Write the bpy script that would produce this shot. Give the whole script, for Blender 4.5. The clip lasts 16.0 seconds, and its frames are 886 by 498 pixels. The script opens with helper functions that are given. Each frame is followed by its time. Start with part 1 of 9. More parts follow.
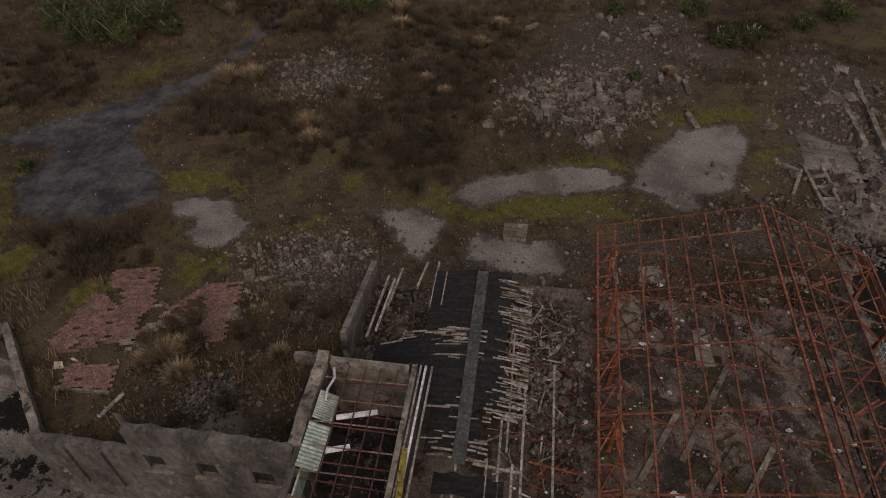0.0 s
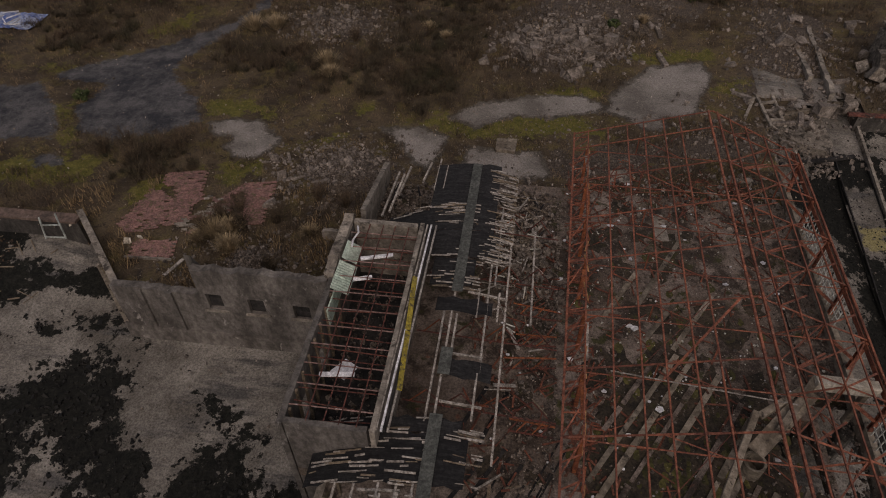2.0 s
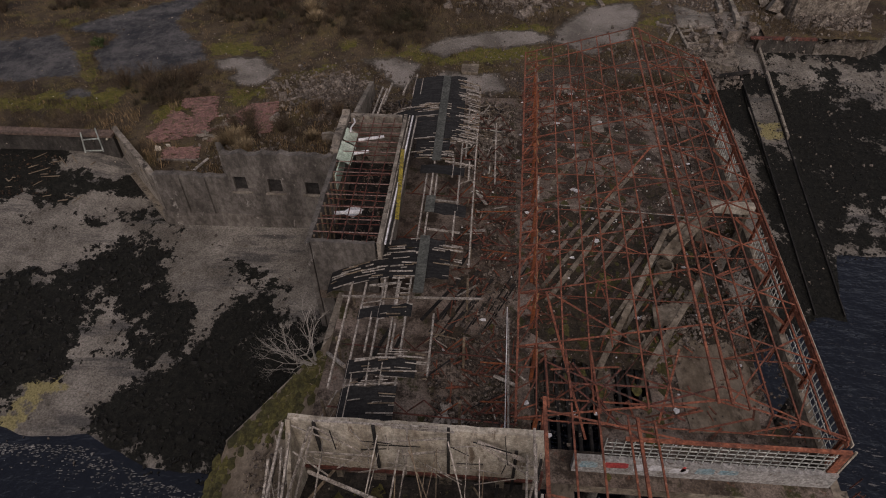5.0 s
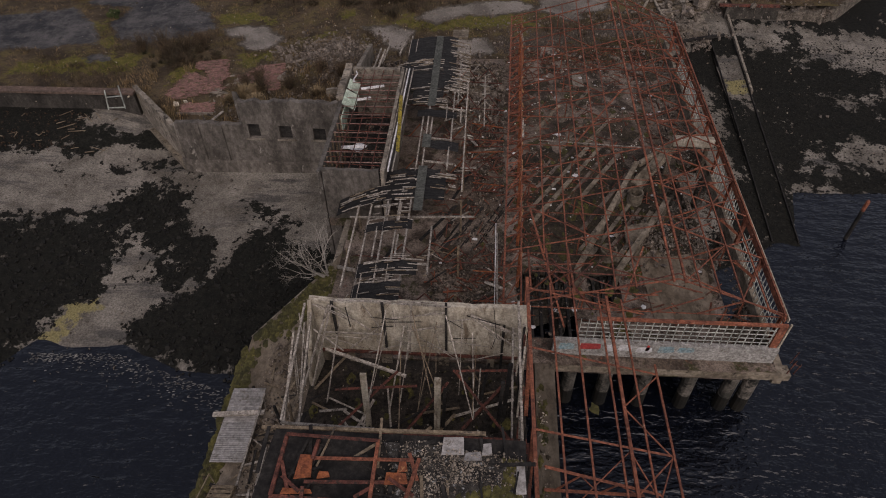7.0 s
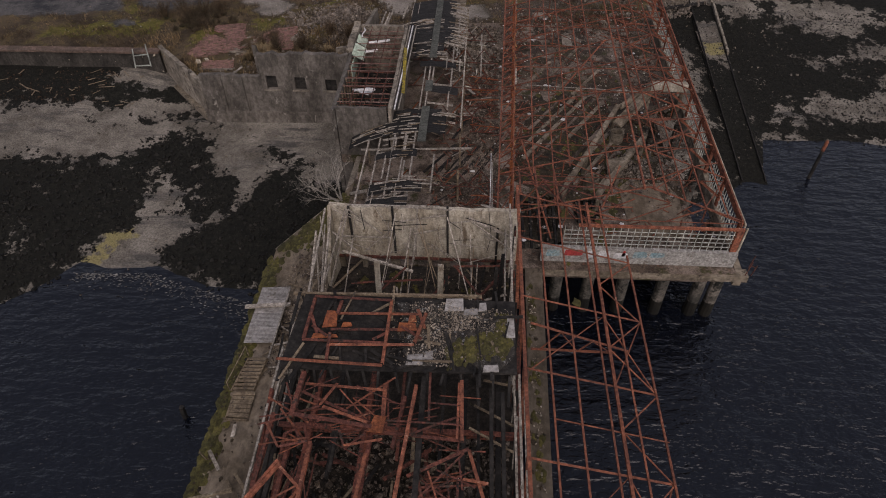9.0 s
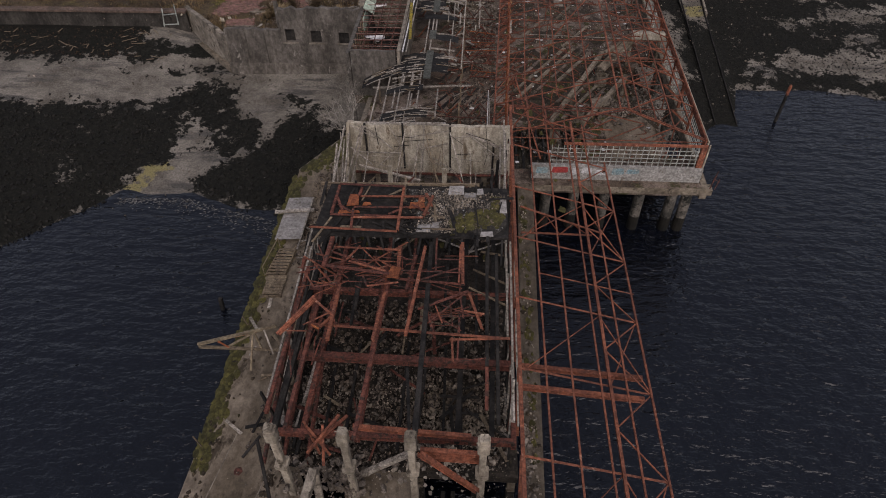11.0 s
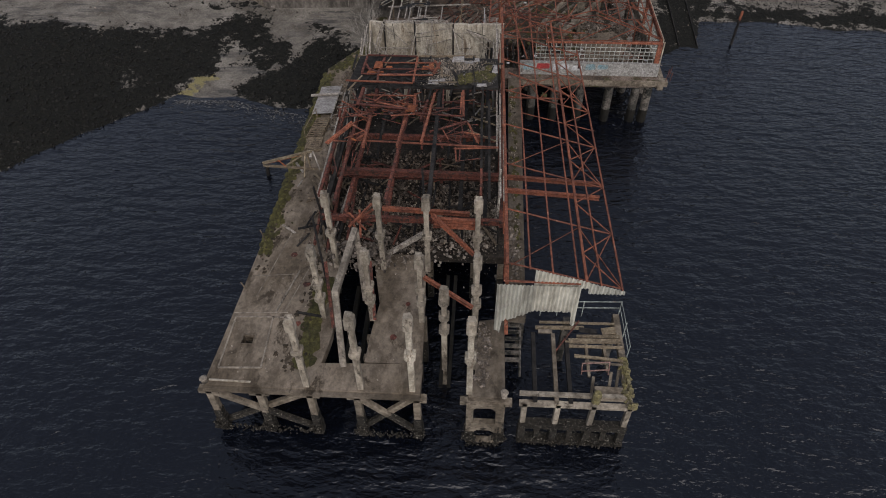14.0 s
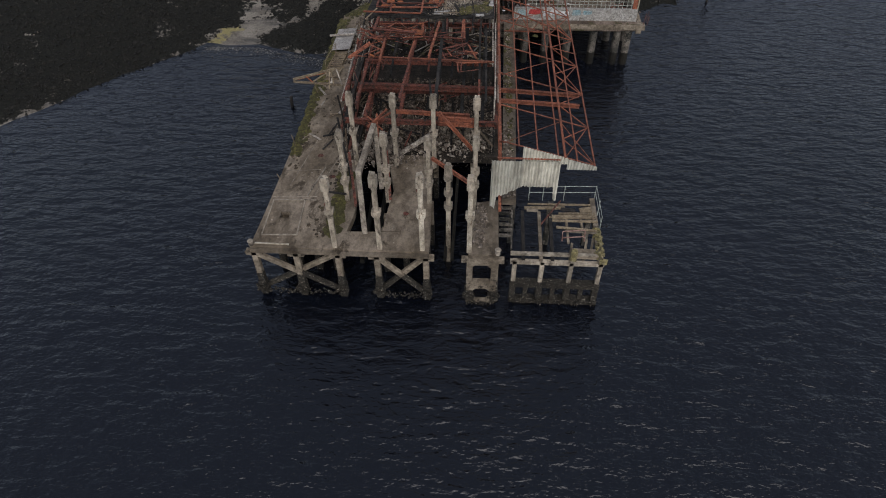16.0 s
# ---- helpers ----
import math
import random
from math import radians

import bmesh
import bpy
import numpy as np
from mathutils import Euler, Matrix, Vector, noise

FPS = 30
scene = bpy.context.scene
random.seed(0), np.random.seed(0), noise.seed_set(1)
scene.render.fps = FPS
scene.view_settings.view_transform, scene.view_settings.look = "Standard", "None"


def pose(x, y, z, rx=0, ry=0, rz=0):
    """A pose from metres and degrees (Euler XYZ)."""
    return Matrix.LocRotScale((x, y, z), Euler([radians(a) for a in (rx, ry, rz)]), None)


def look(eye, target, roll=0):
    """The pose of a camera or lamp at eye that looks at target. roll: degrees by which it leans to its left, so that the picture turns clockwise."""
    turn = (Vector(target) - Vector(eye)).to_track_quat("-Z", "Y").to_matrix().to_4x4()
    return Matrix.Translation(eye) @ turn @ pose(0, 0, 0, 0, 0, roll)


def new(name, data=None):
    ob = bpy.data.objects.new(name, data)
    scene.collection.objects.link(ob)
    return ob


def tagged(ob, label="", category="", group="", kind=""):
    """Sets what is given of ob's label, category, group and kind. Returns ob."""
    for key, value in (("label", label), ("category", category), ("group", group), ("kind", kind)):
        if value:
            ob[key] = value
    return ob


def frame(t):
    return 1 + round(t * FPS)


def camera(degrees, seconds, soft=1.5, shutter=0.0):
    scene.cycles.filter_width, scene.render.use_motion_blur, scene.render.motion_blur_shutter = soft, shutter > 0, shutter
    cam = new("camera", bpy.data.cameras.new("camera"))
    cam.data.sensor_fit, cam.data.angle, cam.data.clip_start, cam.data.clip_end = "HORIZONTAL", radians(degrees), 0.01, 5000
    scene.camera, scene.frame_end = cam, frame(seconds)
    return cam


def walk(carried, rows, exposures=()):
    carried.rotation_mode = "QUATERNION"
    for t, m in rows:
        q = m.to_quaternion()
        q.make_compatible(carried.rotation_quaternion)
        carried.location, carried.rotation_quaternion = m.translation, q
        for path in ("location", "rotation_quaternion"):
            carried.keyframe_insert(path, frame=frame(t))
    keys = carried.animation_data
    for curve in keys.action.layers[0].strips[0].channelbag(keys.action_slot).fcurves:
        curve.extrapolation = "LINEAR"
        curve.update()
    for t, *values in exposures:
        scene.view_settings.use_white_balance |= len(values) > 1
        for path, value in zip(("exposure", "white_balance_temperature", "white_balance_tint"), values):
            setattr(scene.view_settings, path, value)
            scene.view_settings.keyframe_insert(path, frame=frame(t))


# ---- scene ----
cam = camera(69.9, 16.0, 1.0)
METRES, EYE, TILT, LEAN, TURN = 70.0, 33.4, -44.0, 0.5, 8.0
ROWS = [
    (0.0, 0.0, 0.0, 0.0, 0.0, 0.0, -0.0),
    (0.5, 0.0004, -0.0232, -0.021, 0.0, -0.1, -0.01),
    (1.0, 0.0005, -0.0493, -0.0456, 0.03, -0.14, -0.01),
    (1.5, -0.0008, -0.0773, -0.0705, -0.02, -0.28, -0.05),
    (2.0, -0.0016, -0.1051, -0.0954, 0.01, -0.34, -0.06),
    (2.5, -0.0034, -0.1313, -0.1181, -0.16, -0.43, 0.06),
    (3.0, -0.0057, -0.1561, -0.1397, -1.39, -0.42, 1.23),
    (3.5, -0.0089, -0.1794, -0.1591, -2.33, -0.47, 2.11),
    (4.0, -0.0119, -0.2009, -0.1769, -2.46, -0.54, 2.19),
    (6.5, -0.0248, -0.2923, -0.2631, -3.3, -0.64, 2.99),
    (7.0, -0.0271, -0.3096, -0.2806, -3.37, -0.64, 3.1),
    (7.5, -0.03, -0.3268, -0.2979, -3.48, -0.66, 3.19),
    (8.0, -0.0324, -0.3445, -0.3156, -3.49, -0.69, 3.21),
    (8.5, -0.0352, -0.3627, -0.334, -3.5, -0.7, 3.23),
    (9.0, -0.0382, -0.3817, -0.3528, -3.51, -0.74, 3.24),
    (11.5, -0.0549, -0.4898, -0.4591, -3.5, -0.88, 3.28),
    (12.0, -0.0585, -0.5137, -0.4828, -3.49, -0.89, 3.28),
    (12.5, -0.0621, -0.5383, -0.5071, -3.49, -0.91, 3.26),
    (13.0, -0.066, -0.5632, -0.5321, -3.49, -0.93, 3.26),
    (13.5, -0.0696, -0.5886, -0.5571, -3.48, -0.96, 3.26),
    (14.0, -0.0735, -0.6141, -0.5826, -3.47, -0.98, 3.26),
    (14.5, -0.0775, -0.6401, -0.6083, -3.46, -1.0, 3.25),
    (15.0, -0.0814, -0.6663, -0.6344, -3.44, -1.03, 3.27),
    (15.5, -0.0859, -0.6933, -0.6602, -3.46, -1.09, 3.27),
    (16.0, -0.09, -0.7203, -0.6863, -3.46, -1.13, 3.24),
]
EXPOSURE = [(0.0, -0.4, 7050, 21), (4.0, -0.26, 6850, 22), (7.0, -0.1, 6750, 21), (9.0, 0.02, 6700, 21), (12.5, 0.1, 6450, 17), (16.0, 0.3, 6250, 12)]
walk(cam, [(t, pose(0, 0, EYE, TILT, LEAN, TURN) @ pose(METRES * x, METRES * y, METRES * z, 90 + pitch, roll, yaw)) for t, x, y, z, yaw, pitch, roll in ROWS], EXPOSURE)

# ---- world and sun: a dull, cloudy day ----
SUN_ELEVATION, SUN_TURN = 44.0, 165.0
world = bpy.data.worlds.new("sky")
scene.world = world
world.use_nodes = True
wn, wl = world.node_tree.nodes, world.node_tree.links
sky = wn.new("ShaderNodeTexSky")
sky.sky_type, sky.sun_disc = "NISHITA", False
sky.sun_elevation, sky.sun_rotation = radians(SUN_ELEVATION), radians(SUN_TURN)
sky.dust_density, sky.air_density = 1.8, 1.0
cloud = wn.new("ShaderNodeHueSaturation")
cloud.inputs["Saturation"].default_value = 0.5
wl.new(sky.outputs[0], cloud.inputs["Color"])
veil = wn.new("ShaderNodeMixRGB")
veil.inputs["Fac"].default_value = 0.2
veil.inputs["Color2"].default_value = (2.9, 3.3, 4.1, 1)
wl.new(cloud.outputs[0], veil.inputs["Color1"])
wl.new(veil.outputs[0], wn["Background"].inputs[0])
wn["Background"].inputs[1].default_value = 0.1
sun = new("sun", bpy.data.lights.new("sun", "SUN"))
sun.data.energy, sun.data.angle, sun.data.color = 1.6, radians(72), (1.0, 0.93, 0.84)
a, e = radians(SUN_TURN), radians(SUN_ELEVATION)
sun.matrix_world = look((math.sin(a) * math.cos(e) * 100, math.cos(a) * math.cos(e) * 100, math.sin(e) * 100), (0, 0, 0))

# ---- materials ----


class Nodes:
    """A short hand for a material's nodes."""

    def __init__(self, name):
        self.mat = bpy.data.materials.new(name)
        self.mat.use_nodes = True
        self.tree = self.mat.node_tree
        self.bsdf = self.tree.nodes["Principled BSDF"]
        self.place = self.tree.nodes.new("ShaderNodeNewGeometry").outputs["Position"]

    def join(self, value, socket):
        if isinstance(value, (int, float, tuple)):
            if isinstance(value, tuple) and len(value) == 3 and socket.type == "RGBA":
                value = (*value, 1)
            socket.default_value = value
        else:
            self.tree.links.new(value, socket)

    def noise(self, scale, detail=5, rough=0.6, stretch=None, warp=0.0):
        n = self.tree.nodes.new("ShaderNodeTexNoise")
        n.inputs["Scale"].default_value, n.inputs["Detail"].default_value = scale, detail
        n.inputs["Roughness"].default_value, n.inputs["Distortion"].default_value = rough, warp
        source = self.place
        if stretch:
            m = self.tree.nodes.new("ShaderNodeMapping")
            m.inputs["Scale"].default_value = stretch
            self.join(source, m.inputs["Vector"])
            source = m.outputs[0]
        self.join(source, n.inputs["Vector"])
        return n.outputs[0]

    def ramp(self, value, low, high):
        n = self.tree.nodes.new("ShaderNodeMapRange")
        self.join(value, n.inputs[0])
        n.inputs[1].default_value, n.inputs[2].default_value = low, high
        return n.outputs[0]

    def mix(self, factor, one, two, kind="MIX"):
        n = self.tree.nodes.new("ShaderNodeMix")
        n.data_type, n.blend_type = "RGBA", kind
        self.join(factor, n.inputs[0])
        self.join(one, n.inputs[6])
        self.join(two, n.inputs[7])
        return n.outputs[2]

    def sums(self, kind, one, two):
        n = self.tree.nodes.new("ShaderNodeMath")
        n.operation = kind
        self.join(one, n.inputs[0])
        self.join(two, n.inputs[1])
        return n.outputs[0]

    def value(self, name):
        n = self.tree.nodes.new("ShaderNodeAttribute")
        n.attribute_name = name
        return n.outputs["Fac"]

    def pick(self):
        return self.tree.nodes.new("ShaderNodeObjectInfo").outputs["Random"]

    def island(self):
        return self.tree.nodes.new("ShaderNodeNewGeometry").outputs["Random Per Island"]

    def finish(self, colour, rough=0.9, metal=0.0, bump=None, strength=0.4, size=0.05, gloss=0.3):
        self.join(colour, self.bsdf.inputs["Base Color"])
        self.join(rough, self.bsdf.inputs["Roughness"])
        self.join(metal, self.bsdf.inputs["Metallic"])
        self.bsdf.inputs["Specular IOR Level"].default_value = gloss
        if bump is not None:
            b = self.tree.nodes.new("ShaderNodeBump")
            b.inputs["Strength"].default_value, b.inputs["Distance"].default_value = strength, size
            self.join(bump, b.inputs["Height"])
            self.join(b.outputs[0], self.bsdf.inputs["Normal"])
        return self.mat


def surface(name, one, two, stain=None, amount=0.55, big=0.35, fine=7.0, rough=0.88, metal=0.0, vary=0.35, strength=0.5, size=0.04, stretch=None, each=False):
    """Two colours in large blots, a third in ragged stains, fine grain over all."""
    n = Nodes(name)
    blots = n.ramp(n.noise(big, 7, 0.68, stretch), 0.4, 0.6)
    colour = n.mix(blots, one, two)
    wear = n.ramp(n.noise(big * 4.5, 6, 0.7, stretch), 0.4, 0.58)
    colour = n.mix(1.0, colour, n.mix(wear, (0.72, 0.71, 0.7), (1.2, 1.2, 1.2)), "MULTIPLY")
    if stain:
        colour = n.mix(n.ramp(n.noise(big * 2.3, 8, 0.72, stretch, 0.4), amount, amount + 0.08), colour, stain)
    grain = n.noise(fine, 6, 0.75)
    low, high = 1 - vary, 1 + vary
    colour = n.mix(1.0, colour, n.mix(n.ramp(grain, 0.37, 0.63), (low, low, low), (high, high, high)), "MULTIPLY")
    r = n.island() if each else n.pick()
    colour = n.mix(1.0, colour, n.mix(r, (0.62, 0.62, 0.63) if each else (0.8, 0.8, 0.8), (1.45, 1.4, 1.34) if each else (1.2, 1.18, 1.16)), "MULTIPLY")
    return n.finish(colour, rough, metal, grain, strength, size)


CONCRETE = surface("weathered concrete", (0.13, 0.113, 0.092), (0.26, 0.23, 0.188), (0.045, 0.038, 0.03), 0.55, 0.5, vary=0.25)
PALE = surface("pale render", (0.43, 0.395, 0.325), (0.3, 0.262, 0.2), (0.15, 0.115, 0.08), 0.57, 0.8, vary=0.28, stretch=(1, 1, 0.28))
DECK = surface("pier concrete", (0.092, 0.074, 0.053), (0.165, 0.138, 0.107), (0.044, 0.034, 0.023), 0.54, 0.36, fine=3.6, stretch=(1, 0.55, 1), vary=0.2)
WETCON = surface("tidal concrete", (0.05, 0.048, 0.042), (0.16, 0.145, 0.125), (0.015, 0.016, 0.014), 0.5, 0.9, rough=0.6)
GREYWALL = surface("grey render", (0.065, 0.058, 0.05), (0.135, 0.122, 0.107), (0.27, 0.25, 0.222), 0.6, 0.55, fine=4.0, vary=0.25, stretch=(1, 1, 0.45))
RED = surface("red oxide steel", (0.235, 0.083, 0.047), (0.13, 0.05, 0.033), (0.36, 0.19, 0.13), 0.6, 1.1, rough=0.85, vary=0.4)
REDDARK = surface("dark rusted steel", (0.085, 0.034, 0.026), (0.13, 0.046, 0.032), (0.035, 0.025, 0.02), 0.52, 1.0, rough=0.85, vary=0.5)
ORANGE = surface("bright rust", (0.25, 0.08, 0.03), (0.15, 0.048, 0.024), (0.36, 0.19, 0.09), 0.6, 1.2, rough=0.8)
CHAR = surface("charred timber", (0.0085, 0.008, 0.0078), (0.028, 0.0255, 0.023), (0.1, 0.092, 0.082), 0.66, 1.0)
TIMBER = surface("bleached timber", (0.36, 0.33, 0.29), (0.2, 0.178, 0.15), (0.09, 0.075, 0.06), 0.55, 1.8, vary=0.45)
BROWNWOOD = surface("brown timber", (0.13, 0.10, 0.07), (0.2, 0.16, 0.11), (0.06, 0.05, 0.04), 0.55, 1.2)
FELT = surface("bitumen felt", (0.01, 0.0098, 0.0098), (0.022, 0.0215, 0.021), (0.06, 0.057, 0.053), 0.64, 1.6, rough=0.95, vary=0.5, stretch=(0.5, 3, 1))
RIDGE = surface("grey green flashing", (0.08, 0.085, 0.075), (0.045, 0.048, 0.043), (0.12, 0.11, 0.10), 0.62, 1.4, rough=0.9)
SHEET = surface("white corrugated sheet", (0.5, 0.5, 0.44), (0.4, 0.39, 0.33), (0.24, 0.18, 0.12), 0.66, 0.5, rough=0.6, vary=0.1, stretch=(1, 1, 0.3))
GREENSHEET = surface("pale green corrugated sheet", (0.3, 0.38, 0.31), (0.42, 0.47, 0.4), None, rough=0.6)
YELLOW = surface("yellow painted board", (0.3, 0.235, 0.03), (0.2, 0.16, 0.03), (0.06, 0.052, 0.04), 0.52, 1.2)
WHITE = surface("white painted steel", (0.6, 0.6, 0.6), (0.45, 0.45, 0.46), None, rough=0.5)
BARS = surface("pale glazing bars", (0.33, 0.36, 0.33), (0.2, 0.22, 0.2), (0.25, 0.1, 0.05), 0.6, 1.0)
PAVER = surface("red paving brick", (0.215, 0.117, 0.10), (0.16, 0.095, 0.08), (0.10, 0.08, 0.045), 0.53, 1.2, fine=9, vary=0.4)
WRACK = surface("dry brown wrack", (0.05, 0.032, 0.02), (0.028, 0.019, 0.013), (0.1, 0.055, 0.03), 0.6, 1.4, each=True)
STONE = surface("broken concrete", (0.175, 0.152, 0.13), (0.075, 0.063, 0.051), (0.28, 0.245, 0.21), 0.58, 0.9, each=True, vary=0.45)
DEBRIS = surface("mixed litter", (0.078, 0.061, 0.047), (0.175, 0.15, 0.127), (0.03, 0.026, 0.022), 0.5, 2.4, each=True, vary=0.5)
BARK = surface("grey bark", (0.32, 0.3, 0.265), (0.21, 0.195, 0.17), None)
BLUE = surface("blue tarpaulin", (0.06, 0.1, 0.26), (0.3, 0.34, 0.42), None, big=1.0)
TWIG = surface("dry brown scrub", (0.085, 0.06, 0.038), (0.05, 0.04, 0.025), (0.14, 0.105, 0.065), 0.58, 0.3, each=True, strength=0.1)
STRAW = surface("pale dry grass", (0.22, 0.155, 0.085), (0.13, 0.098, 0.052), None, each=True, strength=0.1)
BRAMBLE = surface("dark brambles", (0.056, 0.042, 0.026), (0.036, 0.034, 0.017), (0.085, 0.066, 0.04), 0.6, 0.4, each=True, strength=0.1)
LEAF = surface("dark evergreen leaves", (0.035, 0.054, 0.02), (0.075, 0.085, 0.028), None, big=0.6, each=True, strength=0.1)
GRAFFITI = surface("painted parapet", (0.36, 0.35, 0.33), (0.24, 0.235, 0.22), (0.14, 0.115, 0.095), 0.56, 1.1)
REDPAINT = surface("red paint", (0.42, 0.05, 0.04), (0.33, 0.05, 0.05), None)
# seaweed black; also paints shade onto the beams under the broken deck
SEAWEED_AND_SHADE = surface("dark seaweed", (0.0055, 0.0055, 0.0045), (0.014, 0.0125, 0.009), None, big=0.8, rough=0.75)
BROWNCAP = surface("brown stained concrete", (0.16, 0.11, 0.085), (0.09, 0.066, 0.052), (0.22, 0.17, 0.14), 0.6, 0.6, vary=0.3)
COLUMN = surface("bleached column concrete", (0.165, 0.143, 0.112), (0.31, 0.275, 0.22), (0.055, 0.045, 0.034), 0.555, 0.8, fine=3.5, vary=0.18, stretch=(1, 1, 0.5))
TUSSOCK = surface("bleached grass", (0.3, 0.235, 0.145), (0.2, 0.155, 0.09), None, each=True, strength=0.1)
PINKBAR = surface("faded pink painted steel", (0.23, 0.15, 0.13), (0.14, 0.075, 0.06), (0.3, 0.26, 0.24), 0.58, 1.4, vary=0.3)
MASONRY = surface("crumbling rubble masonry", (0.085, 0.072, 0.057), (0.19, 0.165, 0.135), (0.33, 0.305, 0.27), 0.58, 1.5, vary=0.5, fine=4.0)
GLAZING = surface("pale grey glazing bars", (0.42, 0.43, 0.39), (0.28, 0.29, 0.26), (0.22, 0.12, 0.07), 0.62, 1.0)
STAINED = surface("brown stained pier concrete", (0.1, 0.082, 0.06), (0.22, 0.188, 0.145), (0.03, 0.025, 0.019), 0.56, 0.7, fine=4.0, vary=0.22)
BARNACLE = surface("barnacled black concrete", (0.011, 0.01, 0.008), (0.03, 0.026, 0.02), (0.27, 0.25, 0.21), 0.57, 3.4, vary=0.5)
CHIP = surface("pale chippings", (0.3, 0.27, 0.23), (0.16, 0.135, 0.105), None, each=True, vary=0.3)
ASH = surface("ash and burnt soil", (0.014, 0.012, 0.01), (0.036, 0.03, 0.024), (0.06, 0.055, 0.026), 0.6, 1.2, vary=0.5)
# dirt of the drifts; also the painted dark of the shed floor's gaps
DIRT_AND_GAP = surface("dark mossy dirt", (0.022, 0.018, 0.012), (0.048, 0.036, 0.024), (0.04, 0.036, 0.013), 0.56, 0.8, vary=0.5)
TEAL = surface("faded blue green paint", (0.13, 0.23, 0.27), (0.2, 0.26, 0.27), (0.36, 0.36, 0.33), 0.54, 1.6)
DARKWALL = surface("black tidal wall", (0.024, 0.022, 0.019), (0.055, 0.05, 0.043), (0.11, 0.095, 0.08), 0.62, 0.8, vary=0.35, stretch=(1, 1, 0.4))
ASBESTOS = surface("grey asbestos sheet", (0.3, 0.29, 0.28), (0.22, 0.21, 0.2), (0.13, 0.115, 0.095), 0.58, 0.9, vary=0.2)
SLAB = surface("black roof felt with white scale", (0.022, 0.02, 0.018), (0.06, 0.054, 0.046), (0.42, 0.42, 0.41), 0.57, 2.2, fine=6, vary=0.6)


def water_material():
    """Rippled sea: swell and chop, livelier in the wind than in the lee of the pier."""
    n = Nodes("sea water")
    swell = n.noise(0.95, 1.5, 0.45, (0.46, 1.15, 1.0), 0.3)
    chop = n.noise(2.3, 1.5, 0.5, (0.55, 1.15, 1.0), 0.3)
    ripple = n.noise(5.5, 2, 0.5, (0.6, 1.1, 1.0), 0.2)
    gust = n.ramp(n.noise(0.035, 3, 0.55), 0.35, 0.65)
    chop = n.sums("MULTIPLY", chop, n.sums("ADD", n.sums("MULTIPLY", gust, 0.2), 0.3))
    height = n.sums("ADD", n.sums("ADD", n.sums("MULTIPLY", swell, 0.85), chop), n.sums("MULTIPLY", ripple, 0.19))
    n.bsdf.inputs["IOR"].default_value = 1.33
    return n.finish((0.0026, 0.0036, 0.0068), 0.1, 0.0, height, 1.0, 0.29, 1.0)


WATER = water_material()


def ground_material():
    """Land: soil and dry grass, with moss, concrete, asphalt and bare rubble soil where the masks lie."""
    n = Nodes("waste ground")
    ragged = n.noise(1.1, 8, 0.75)
    coarse = n.noise(0.25, 6, 0.7)
    soil = n.mix(n.ramp(coarse, 0.38, 0.6), (0.036, 0.026, 0.017), (0.095, 0.07, 0.042))
    soil = n.mix(n.ramp(n.noise(0.4, 8, 0.75), 0.5, 0.66), soil, (0.105, 0.085, 0.03))
    soil = n.mix(n.ramp(n.noise(0.9, 7, 0.8), 0.56, 0.62), soil, (0.035, 0.027, 0.02))
    soil = n.mix(n.ramp(n.noise(3.5, 8, 0.8), 0.58, 0.7), soil, (0.15, 0.125, 0.10))

    def lay(base, name, colour, low=0.42, rough=2.2, soft=0.2):
        edge = n.sums("ADD", n.value(name), n.sums("MULTIPLY", n.sums("SUBTRACT", ragged, 0.5), rough))
        return n.mix(n.ramp(edge, low, low + soft), base, colour)

    colour = lay(soil, "moss", n.mix(n.ramp(n.noise(2.0, 7, 0.7), 0.35, 0.65), (0.06, 0.06, 0.013), (0.135, 0.118, 0.03)), 0.5, 2.0, 0.16)
    colour = lay(colour, "stony", n.mix(n.ramp(n.noise(6.0, 5, 0.8), 0.4, 0.62), (0.036, 0.028, 0.02), (0.12, 0.096, 0.077)), 0.62, 3.0)
    colour = lay(colour, "asphalt", n.mix(n.ramp(n.noise(0.5, 8, 0.75), 0.4, 0.6), (0.03, 0.031, 0.034), (0.1, 0.095, 0.092)))
    colour = lay(colour, "concrete", n.mix(n.ramp(n.noise(0.6, 8, 0.7), 0.38, 0.62), (0.05, 0.042, 0.032), (0.1, 0.088, 0.072)), 0.36, 1.2, 0.12)
    colour = lay(colour, "concrete", n.mix(n.ramp(n.noise(0.22, 8, 0.66), 0.4, 0.6), (0.125, 0.111, 0.094), (0.235, 0.212, 0.186)), 0.56, 1.5, 0.16)
    grain = n.noise(9.0, 6, 0.8)
    colour = n.mix(1.0, colour, n.mix(n.ramp(grain, 0.4, 0.6), (0.65, 0.65, 0.65), (1.35, 1.35, 1.35)), "MULTIPLY")
    return n.finish(colour, 0.95, 0.0, grain, 0.7, 0.12, 0.2)


GROUND = ground_material()


